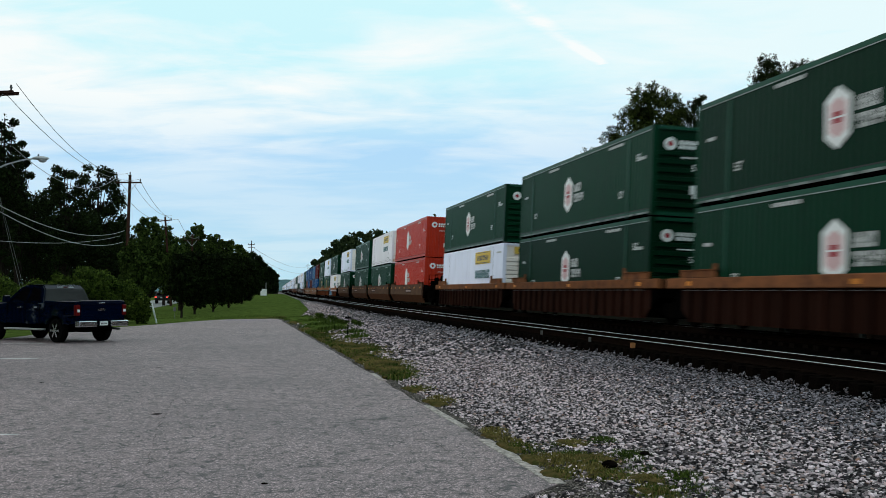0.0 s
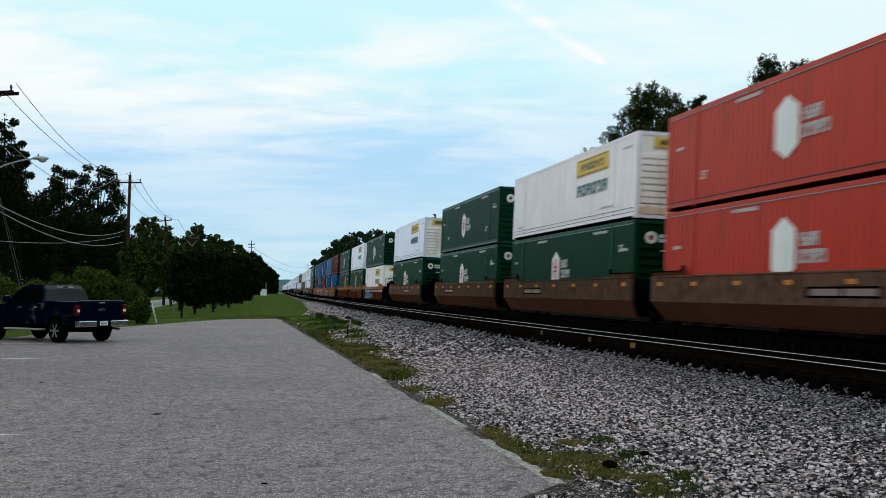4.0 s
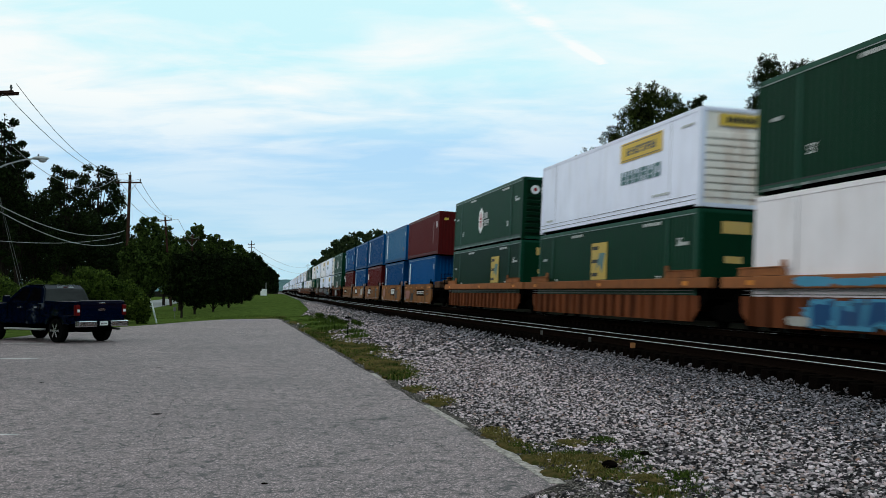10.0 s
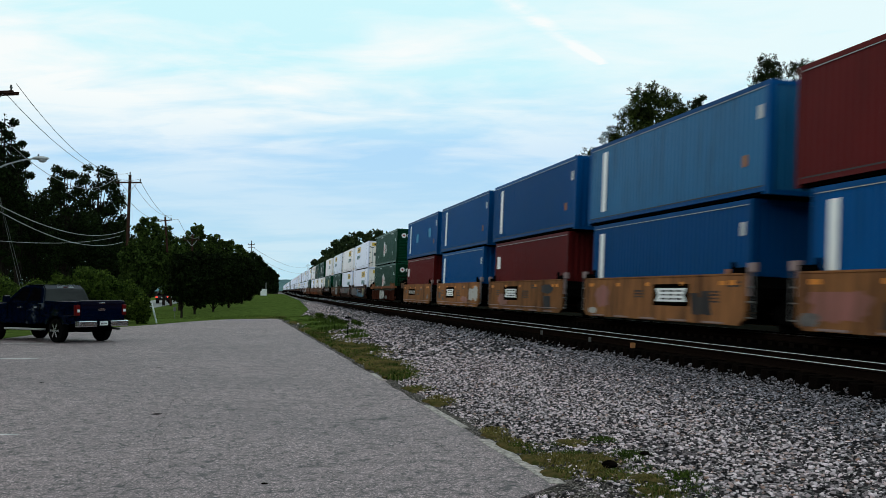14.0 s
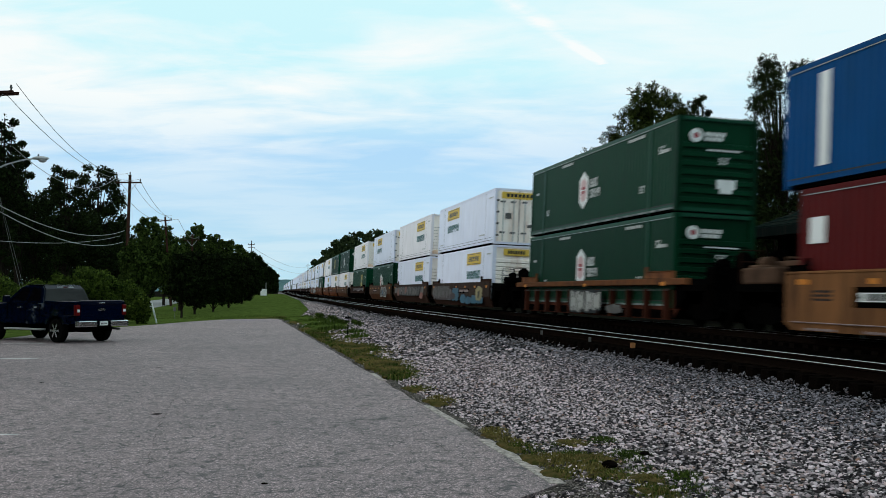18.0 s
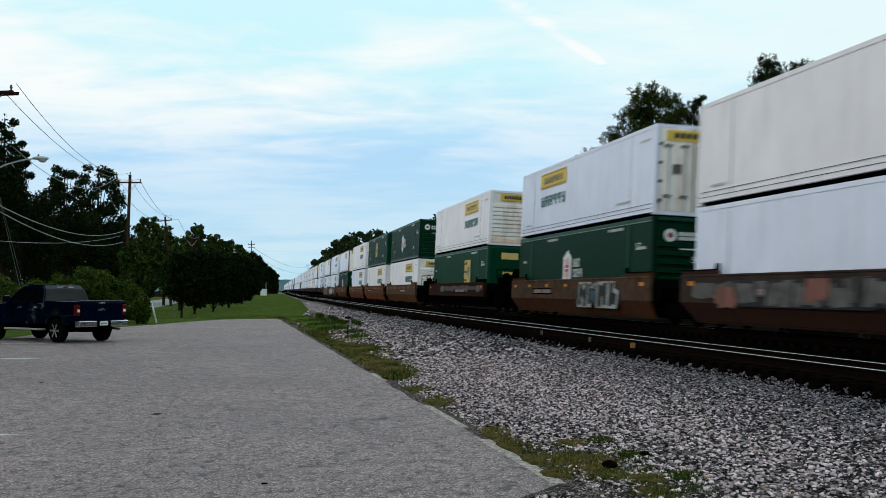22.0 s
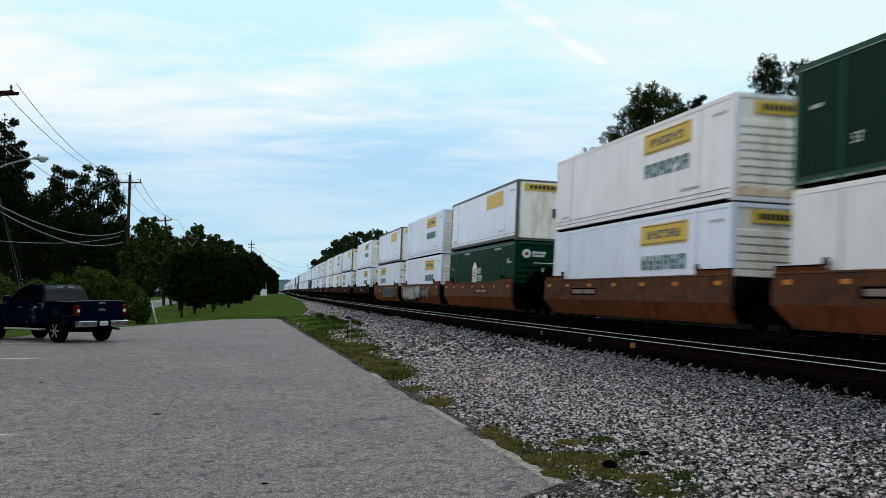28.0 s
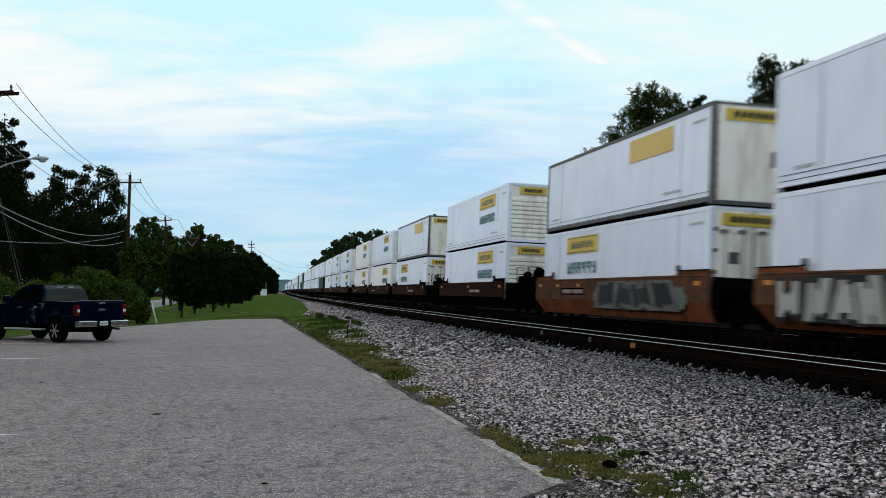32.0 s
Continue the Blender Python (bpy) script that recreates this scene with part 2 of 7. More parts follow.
def leaf_material(name, dark, light):
    m, nt, b = node_material(name)
    geo = nt.nodes.new("ShaderNodeNewGeometry")
    col = ramp_node(nt, geo.outputs["Random Per Island"], [(0.0, dark), (0.6, tuple((x + y) / 2 for x, y in zip(dark, light))), (1.0, light)])
    col = mix_node(nt, 0.5, col, ramp_node(nt, noise_node(nt, 0.35, 3), [(0.3, (0.28, 0.3, 0.28)), (0.7, (0.68, 0.66, 0.55))]), "OVERLAY")
    nt.links.new(col, b.inputs["Base Color"])
    b.inputs["Roughness"].default_value = 0.75
    b.inputs["Specular IOR Level"].default_value = 0.02
    return m


def glass_material(name="dark_glass", spec=0.022):
    m, nt, b = node_material(name)
    b.inputs["Base Color"].default_value = (0.002, 0.002, 0.0025, 1)
    b.inputs["Roughness"].default_value = 0.06
    b.inputs["Specular IOR Level"].default_value = spec
    return m


def glow_material(name, col, strength):
    m, nt, b = node_material(name)
    b.inputs["Base Color"].default_value = (*col, 1)
    b.inputs["Emission Color"].default_value = (*col, 1)
    b.inputs["Emission Strength"].default_value = strength
    return m


ASPHALT, STONE = asphalt_material(), stone_material("ballast_stone", (1.20, 1.10, 1.11))
DARK_BALLAST = stone_material("dark_ballast_stone", (0.46, 0.47, 0.51))
GRAVEL = pebble_material("gravel_bed", [(0.0, (0.010, 0.009, 0.0095)), (0.42, (0.07, 0.063, 0.064)), (0.80, (0.30, 0.27, 0.275)), (1.0, (0.50, 0.45, 0.46))], 30)
# track bed: the shade under and beside the train is in this colour
SHADE_BED = two_tone("shade_darkened_ballast", (0.0007, 0.0006, 0.0006), (0.0026, 0.0023, 0.002), 12)
DUST = pebble_material("brown_grit", [(0.0, (0.022, 0.018, 0.016)), (0.45, (0.10, 0.080, 0.072)), (0.85, (0.23, 0.19, 0.175)), (1.0, (0.45, 0.39, 0.37))], 46)
GRASS = two_tone("mown_grass", (0.020, 0.038, 0.008), (0.090, 0.120, 0.028), 1.9, p=(0.30, 0.70))
# ground darkened in its colour for the shade of the train
SOIL = two_tone("field_ground", (0.005, 0.0045, 0.004), (0.010, 0.010, 0.007), 0.1)
STRAW = two_tone("straw_and_olive_grass", (0.020, 0.026, 0.008), (0.105, 0.072, 0.028), 0.8)
DRY = leaf_material("dry_grass_blades", (0.08, 0.075, 0.025), (0.26, 0.20, 0.07))
BLADE = leaf_material("grass_blades", (0.018, 0.036, 0.007), (0.085, 0.12, 0.022))
MOSS = two_tone("olive_moss", (0.030, 0.040, 0.010), (0.125, 0.080, 0.034), 6, bump=1.0, p=(0.30, 0.70))
CRACK = two_tone("dark_tar", (0.065, 0.055, 0.056), (0.17, 0.14, 0.142), 6)
CONCRETE = two_tone("pale_concrete", (0.20, 0.175, 0.165), (0.62, 0.53, 0.49), 16, bump=0.8)
ROAD = two_tone("far_road", (0.20, 0.20, 0.20), (0.28, 0.28, 0.28), 1)
WHITE_LINE = two_tone("worn_white_line", (0.30, 0.28, 0.27), (0.72, 0.69, 0.66), 3)
RAIL_TOP = painted("polished_rail", (0.55, 0.56, 0.58), amount=0.1, rough=0.28, metal=1.0, streaks=False)
# rail webs and ties are coloured near black to go with the shaded bed
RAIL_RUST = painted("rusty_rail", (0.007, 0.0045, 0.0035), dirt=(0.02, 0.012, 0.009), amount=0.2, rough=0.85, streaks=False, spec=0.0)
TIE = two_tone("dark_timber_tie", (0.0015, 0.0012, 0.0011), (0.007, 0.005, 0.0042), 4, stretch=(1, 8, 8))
SPIKE = painted("rust_orange_steel", (0.30, 0.13, 0.05), amount=0.3, rough=0.8)
GREEN = painted("container_green", (0.0016, 0.027, 0.0118), dirt=(0.002, 0.011, 0.006), amount=0.6, rough=0.46, spec=0.04, random_value=0.34, scale=0.4)
GREEN_TRIM = painted("pale_green_trim", (0.006, 0.056, 0.031), dirt=(0.004, 0.020, 0.012), amount=0.4, rough=0.4, spec=0.10)
WHITE = painted("container_white", (0.74, 0.758, 0.93), dirt=(0.40, 0.37, 0.35), amount=0.25, rough=0.4, random_value=0.07, spec=0.25)
WHITE_WARM = painted("yellowed_white", (0.80, 0.755, 0.80), dirt=(0.42, 0.34, 0.28), amount=0.30, rough=0.45, random_value=0.05, spec=0.2)
WHITE_END = painted("stained_white_end", (0.94, 0.84, 0.79), dirt=(0.45, 0.22, 0.11), amount=0.75, rough=0.5, random_value=0.08, cover=0.48)
ORANGE = painted("container_orange", (0.43, 0.025, 0.007), dirt=(0.12, 0.016, 0.010), amount=0.65, spec=0.2, rough=0.4)
MAROON = painted("container_maroon", (0.080, 0.0085, 0.0085), dirt=(0.036, 0.007, 0.007), amount=0.5, rough=0.45, spec=0.03)
BLUE = painted("container_blue", (0.0004, 0.050, 0.170), dirt=(0.001, 0.036, 0.08), amount=0.5, random_value=0.25, rough=0.42, spec=0.03)
BLUE_PALE = painted("faded_blue", (0.006, 0.095, 0.220), dirt=(0.003, 0.03, 0.07), amount=0.75, spec=0.12, rough=0.4)
SKY_PATCH = painted("pale_blue_patch", (0.02, 0.20, 0.36), amount=0.3)
RUST_STAIN = painted("rust_run_stain", (0.80, 0.60, 0.46), dirt=(0.44, 0.20, 0.09), amount=0.8, cover=0.46, rough=0.7)
SEAM = painted("seam_grey", (0.10, 0.10, 0.10), amount=0.3)
# black steel; also used for shade in gaps of the train
DARK = painted("black_steel_and_shade", (0.0015, 0.0015, 0.0015), dirt=(0.006, 0.004, 0.003), amount=0.4, rough=0.8, spec=0.0)
SILL = painted("weathered_orange_sill", (0.20, 0.078, 0.034), dirt=(0.06, 0.030, 0.021), amount=0.88, cover=0.42, rough=0.75, streaks=False, random_value=0.25, spec=0.02)
WELL = painted("rusty_brown_well", (0.098, 0.056, 0.037), dirt=(0.030, 0.019, 0.014), amount=0.85, streaks=False, cover=0.42, rough=0.8, random_value=0.3, spec=0.02)
WELL_GREY = painted("grimy_grey_well", (0.052, 0.034, 0.028), dirt=(0.018, 0.014, 0.013), amount=0.85, streaks=False, cover=0.40, rough=0.8, spec=0.02)
# LOW_GREY, FOLD_LOW and WELL_RIB are darkened for the shade of lower walls
LOW_GREY = painted("grimy_shaded_lower_side", (0.036, 0.017, 0.012), dirt=(0.010, 0.007, 0.006), amount=0.8, rough=0.8, spec=0.02)
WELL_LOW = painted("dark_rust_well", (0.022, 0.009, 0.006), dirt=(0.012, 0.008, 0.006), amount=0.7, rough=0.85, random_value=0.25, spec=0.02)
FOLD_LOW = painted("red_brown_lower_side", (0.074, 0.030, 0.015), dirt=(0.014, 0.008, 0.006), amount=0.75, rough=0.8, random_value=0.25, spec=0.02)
WELL_RIB = painted("shaded_rust_wall", (0.019, 0.007, 0.0045), dirt=(0.009, 0.005, 0.004), amount=0.75, rough=0.85, random_value=0.4, spec=0.02)
WELL_RUST = painted("bright_rust_well", (0.115, 0.048, 0.027), dirt=(0.036, 0.026, 0.021), amount=0.9, rough=0.75, random_value=0.2, cover=0.40, streaks=False, spec=0.02)
RIB_RUST = painted("orange_rust_ribs", (0.135, 0.042, 0.018), dirt=(0.026, 0.012, 0.009), amount=0.85, cover=0.44, rough=0.8, random_value=0.35, spec=0.02)
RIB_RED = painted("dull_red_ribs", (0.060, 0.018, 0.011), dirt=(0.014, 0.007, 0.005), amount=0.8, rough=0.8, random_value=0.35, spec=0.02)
SILL_RUST = painted("orange_rust_sill", (0.27, 0.105, 0.045), dirt=(0.08, 0.04, 0.026), amount=0.8, rough=0.75, streaks=False, random_value=0.2, spec=0.02)
TAN = painted("tan_well", (0.22, 0.098, 0.040), dirt=(0.030, 0.018, 0.014), amount=0.92, cover=0.42, rough=0.75, random_value=0.15, spec=0.02)
YELLOW = painted("yellow_panel", (0.64, 0.43, 0.075), dirt=(0.42, 0.30, 0.13), amount=0.4)
PANEL = painted("dull_yellow_panel", (0.50, 0.35, 0.08), dirt=(0.3, 0.24, 0.12), amount=0.5)
CREAM = painted("faded_yellow_panel", (0.64, 0.43, 0.14), dirt=(0.5, 0.42, 0.30), amount=0.4)
TEAL = painted("teal_grey_marking", (0.10, 0.19, 0.20), amount=0.1)
INK = painted("black_marking", (0.03, 0.03, 0.03), amount=0.1)
MARK = painted("white_marking", (0.72, 0.74, 0.74), amount=0.2)
RED = painted("red_marking", (0.30, 0.02, 0.03), amount=0.1)
PINK = painted("faded_pink_marking", (0.62, 0.42, 0.43), amount=0.3)
REFLECT = painted("orange_reflector", (0.60, 0.21, 0.03), dirt=(0.2, 0.08, 0.03), amount=0.6)
GREY_MARK = painted("pale_grey_marking", (0.45, 0.46, 0.46), amount=0.3)
GRAF_BLUE = painted("sprayed_blue", (0.035, 0.105, 0.165), dirt=(0.03, 0.04, 0.05), amount=0.7, cover=0.42)
GRAF_SKY = painted("sprayed_sky_blue", (0.06, 0.24, 0.38), dirt=(0.05, 0.09, 0.12), amount=0.6)
GRAF_PALE = painted("sprayed_silver", (0.125, 0.118, 0.115), dirt=(0.035, 0.026, 0.022), amount=0.9, cover=0.40, streaks=False)
GRAF_WHITE = painted("sprayed_white", (0.36, 0.35, 0.33), dirt=(0.10, 0.08, 0.07), amount=0.8)
GRAF_SAND = painted("sprayed_sand_yellow", (0.30, 0.24, 0.12), dirt=(0.14, 0.09, 0.05), amount=0.7)
GRAF_PLUM = painted("sprayed_plum", (0.046, 0.030, 0.032), dirt=(0.03, 0.015, 0.012), amount=0.6)
GRAF_DEEP = painted("sprayed_deep_blue", (0.012, 0.06, 0.16), amount=0.4)
GRAF_GREEN = painted("sprayed_grey_green", (0.10, 0.12, 0.105), dirt=(0.04, 0.035, 0.03), amount=0.8)
GRAF_DARK = painted("sprayed_black", (0.012, 0.012, 0.014), amount=0.4)
GRAF_RED = painted("sprayed_dull_red", (0.24, 0.095, 0.08), dirt=(0.10, 0.05, 0.03), amount=0.9, cover=0.4)
DULL_EDGE = painted("worn_pale_edge", (0.30, 0.33, 0.33), dirt=(0.06, 0.08, 0.08), amount=0.8)
SCUFF = painted("scuffed_pale_edge", (0.30, 0.33, 0.32), dirt=(0.006, 0.02, 0.015), amount=0.97, cover=0.36, streaks=False)
DULL = painted("dull_letter_paint", (0.22, 0.16, 0.155), amount=0.4)
WOOD = two_tone("weathered_pole_wood", (0.020, 0.010, 0.008), (0.056, 0.028, 0.020), 3, stretch=(6, 6, 0.4))
BARK = two_tone("bark", (0.008, 0.006, 0.005), (0.024, 0.019, 0.015), 2, stretch=(3, 3, 0.5))
WIRE = painted("grey_cable", (0.16, 0.165, 0.17), amount=0.1, streaks=False)
PALE_WIRE = painted("pale_cable", (0.32, 0.32, 0.33), amount=0.1, streaks=False)
STEEL = painted("galvanised_steel", (0.42, 0.43, 0.44), amount=0.2, rough=0.45, metal=0.4)
# one foliage in two tones: near black for shaded crowns, brighter for lit ones
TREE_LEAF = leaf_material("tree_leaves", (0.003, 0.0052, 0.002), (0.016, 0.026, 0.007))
LIT_LEAF = leaf_material("lit_tree_leaves", (0.005, 0.010, 0.003), (0.060, 0.092, 0.020))
STAR_LEAF = leaf_material("fingered_leaves", (0.004, 0.008, 0.002), (0.045, 0.062, 0.014))
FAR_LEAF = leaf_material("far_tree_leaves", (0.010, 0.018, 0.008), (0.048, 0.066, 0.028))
BUSH_LEAF = leaf_material("bush_leaves", (0.005, 0.012, 0.003), (0.090, 0.132, 0.022))
# the bluish haze of distance is mixed into the hill colour
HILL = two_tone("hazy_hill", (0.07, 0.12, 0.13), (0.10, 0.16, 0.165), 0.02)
GLASS = glass_material()
REAR_GLASS = glass_material("rear_glass", 0.55)
TRUCK = painted("dark_blue_truck_paint", (0.0006, 0.0028, 0.013), dirt=(0.001, 0.003, 0.010), amount=0.05, rough=0.04, streaks=False, spec=0.22, bump=0)
TYRE = painted("tyre_rubber", (0.005, 0.005, 0.005), dirt=(0.012, 0.011, 0.010), amount=0.1, rough=0.9, spec=0.02)
CHROME = painted("chrome", (0.62, 0.63, 0.65), amount=0.05, rough=0.18, metal=1.0, streaks=False)
LENS_RED = painted("red_lamp_lens", (0.11, 0.006, 0.006), amount=0.0, rough=0.2, streaks=False)
LAMP_ON = glow_material("lit_tail_lamp", (0.9, 0.06, 0.04), 1.6)
CAR_WHITE = painted("white_car_paint", (0.7, 0.7, 0.7), amount=0.05, rough=0.25, streaks=False, spec=0.5)
CAR_BLACK = painted("black_car_paint", (0.004, 0.004, 0.005), amount=0.05, rough=0.2, streaks=False, spec=0.4, bump=0)
CAR_RED = painted("dark_red_car_paint", (0.012, 0.003, 0.003), amount=0.05, rough=0.25, streaks=False, spec=0.4)
ROOF = painted("dark_green_metal_roof", (0.006, 0.013, 0.0115), amount=0.3, rough=0.6, spec=0.0)
FASCIA = painted("grey_green_fascia", (0.016, 0.022, 0.021), amount=0.3, spec=0.0)
WALL_DARK = painted("dark_brick_wall", (0.008, 0.006, 0.005), amount=0.3, spec=0.0)


# ---- building helpers ----
def box(bm, x0, x1, y0, y1, z0, z1):
    vs = [bm.verts.new((x, y, z)) for x in (x0, x1) for y in (y0, y1) for z in (z0, z1)]
    for f in ((0, 1, 3, 2), (4, 6, 7, 5), (0, 4, 5, 1), (2, 3, 7, 6), (0, 2, 6, 4), (1, 5, 7, 3)):
        bm.faces.new([vs[k] for k in f])
    return vs


def bevelled(x0, x1, y0, y1, z0, z1, r=0.02):
    bm = bmesh.new()
    box(bm, x0, x1, y0, y1, z0, z1)
    bmesh.ops.bevel(bm, geom=bm.edges[:], offset=r, segments=2, affect="EDGES", profile=0.5)
    return bm


def rod(bm, a, b, r0, r1=None, n=8):
    a, b = Vector(a), Vector(b)
    r1 = r0 if r1 is None else r1
    q = (b - a).to_track_quat("Z", "Y")
    rings = []
    for p, r in ((a, r0), (b, r1)):
        rings.append([bm.verts.new(p + q @ Vector((r * math.cos(2 * math.pi * k / n), r * math.sin(2 * math.pi * k / n), 0))) for k in range(n)])
    for k in range(n):
        bm.faces.new((rings[0][k], rings[0][(k + 1) % n], rings[1][(k + 1) % n], rings[1][k]))
    bm.faces.new(rings[0][::-1])
    bm.faces.new(rings[1])


def prism(bm, outline, axis, lo, hi):
    """An outline (u, v) pushed along an axis from lo to hi. axis x: u is y, v is z. axis y: u is x, v is z."""
    rings = []
    for w in (lo, hi):
        rings.append([bm.verts.new((w, u, v) if axis == "x" else (u, w, v) if axis == "y" else (u, v, w)) for u, v in outline])
    n = len(outline)
    for k in range(n):
        bm.faces.new((rings[0][k], rings[0][(k + 1) % n], rings[1][(k + 1) % n], rings[1][k]))
    bm.faces.new(rings[0][::-1])
    bm.faces.new(rings[1])


def mesh_of(bm, name, material):
    bmesh.ops.recalc_face_normals(bm, faces=bm.faces[:])
    me = bpy.data.meshes.new(name)
    bm.to_mesh(me)
    bm.free()
    me.materials.append(material)
    return me


def part(name, bm, material, parent=None, label=""):
    me = bm if isinstance(bm, bpy.types.Mesh) else mesh_of(bm, name, material)
    ob = new(name, me)
    if parent is not None:
        ob.parent = parent
    if label:
        ob["label"] = label
    if name in ("marking", "panel_mark", "lock_rod", "step", "rib_groove", "reflector"):
        ob["kind"] = "stuff"   # many tiny pieces in one part
    return ob


def thing(name, label, category, group="", kind="", m=None):
    ob = tagged(new(name), label, category, group, kind)
    ob.empty_display_size = 0.3
    if m is not None:
        ob.matrix_basis = m
    return ob


def raw_mesh(name, verts, faces, material):
    """A mesh from computed arrays (scattered stones, leaves, blades)."""
    me = bpy.data.meshes.new(name)
    v, f = np.asarray(verts, np.float32), np.asarray(faces, np.int32)
    me.vertices.add(len(v))
    me.vertices.foreach_set("co", v.ravel())
    n = f.shape[1]
    me.loops.add(f.size)
    me.loops.foreach_set("vertex_index", f.ravel())
    me.polygons.add(len(f))
    me.polygons.foreach_set("loop_start", np.arange(0, f.size, n, dtype=np.int32))
    me.update(calc_edges=True)
    me.materials.append(material)
    return me



# ---- the line of the tracks ----
# x of the near face of the train's containers at distance y, the heading along it, and the height of the rails
FACE_X, TURN_0, TURN_D, TURN_L = 13.074, -0.20279, 0.0476, 123.5
RAIL_Z, GRADE, CANT = CAM_Z - 0.863 - 0.20, 0.00051, 0.0466


def line_x(y):
    if y < 0:
        return FACE_X + TURN_0 * y
    return FACE_X + TURN_0 * y + TURN_D * (y + TURN_L * (math.exp(-y / TURN_L) - 1))


def line_turn(y):
    return TURN_0 + (TURN_D * (1 - math.exp(-y / TURN_L)) if y > 0 else 0.0)


LINE_Y = np.linspace(-700, 2600, 6601)
LINE_DS = np.array([math.hypot(1, line_turn(float(y))) for y in LINE_Y])
LINE_S = np.concatenate([[0], np.cumsum((LINE_DS[1:] + LINE_DS[:-1]) / 2 * np.diff(LINE_Y))])
LINE_S -= np.interp(0.0, LINE_Y, LINE_S)


def on_line(s, across=0.0, cant=CANT):
    """The pose of something on the line at the length s: x across from the near container face, y along, z up from the rails."""
    y = float(np.interp(s, LINE_S, LINE_Y))
    turn = math.atan(line_turn(y))
    m = Matrix.Translation((line_x(y), y, RAIL_Z + GRADE * max(y, -50))) @ Matrix.Rotation(-turn, 4, "Z")
    return m @ Matrix.Rotation(cant, 4, "Y") @ Matrix.Translation((across, 0, 0))


TRAIN_MID, NEAR_MID = 1.30, -2.82


NEAR_DROP = 0.10


def near_track(s):
    """The pose on the empty track: x across from its middle, y along, z up from its rails."""
    return on_line(s, 0, 0) @ Matrix.Translation((NEAR_MID - 0.7175, 0, -NEAR_DROP)) @ Matrix.Rotation(CANT, 4, "Y") @ Matrix.Translation((0.7175, 0, 0))


def train_track(s):
    return on_line(s, TRAIN_MID)


# ---- ground, car park, ballast ----
def edge_x(y):
    """The car park's edge along the ballast."""
    return 3.03 - 0.199 * y


def strip(name, material, stations, profile, label="", kind="structure", thick=0.0):
    """A sheet swept along y: profile(y) gives (x, z) across."""
    bm = bmesh.new()
    rows = [[bm.verts.new((x, y, z)) for x, z in profile(y)] for y in stations]
    for a, b in zip(rows, rows[1:]):
        for k in range(len(a) - 1):
            bm.faces.new((a[k], a[k + 1], b[k + 1], b[k]))
    ob = part(name, bm, material)
    return tagged(ob, label, kind=kind)


def road_x(y):
    """The middle of the road on the far side of the bushes."""
    return -12.0 - 0.19 * y - 0.004 * max(0.0, 90.0 - y) ** 2


def bed_width(y):
    """From the containers' faces to the foot of the ballast beyond the car park."""
    return float(np.interp(y, (66, 74, 92, 140), (10.3, 9.0, 7.5, 6.4)))


def bed_profile(y):
    f = line_x(y)
    z = RAIL_Z + GRADE * max(y, -50)
    e = min(edge_x(y) + 0.05, f - 6.2) if y < 66 else f - bed_width(y)
    return [(e - 0.45, -0.03), (e + 0.10, 0.012), (e + 0.35, 0.03), (f - 5.3, z - 0.51), (f - 4.30, z - 0.48), (f - 4.05, z - 0.35), (f - 1.6, z - 0.37), (f - 1.2, z - 0.46), (f - 0.3, z - 0.42), (f + 0.0, z - 0.26), (f + 2.6, z - 0.30), (f + 3.0, z - 0.42), (f + 5.6, 0.15), (f + 6.6, -0.05)]


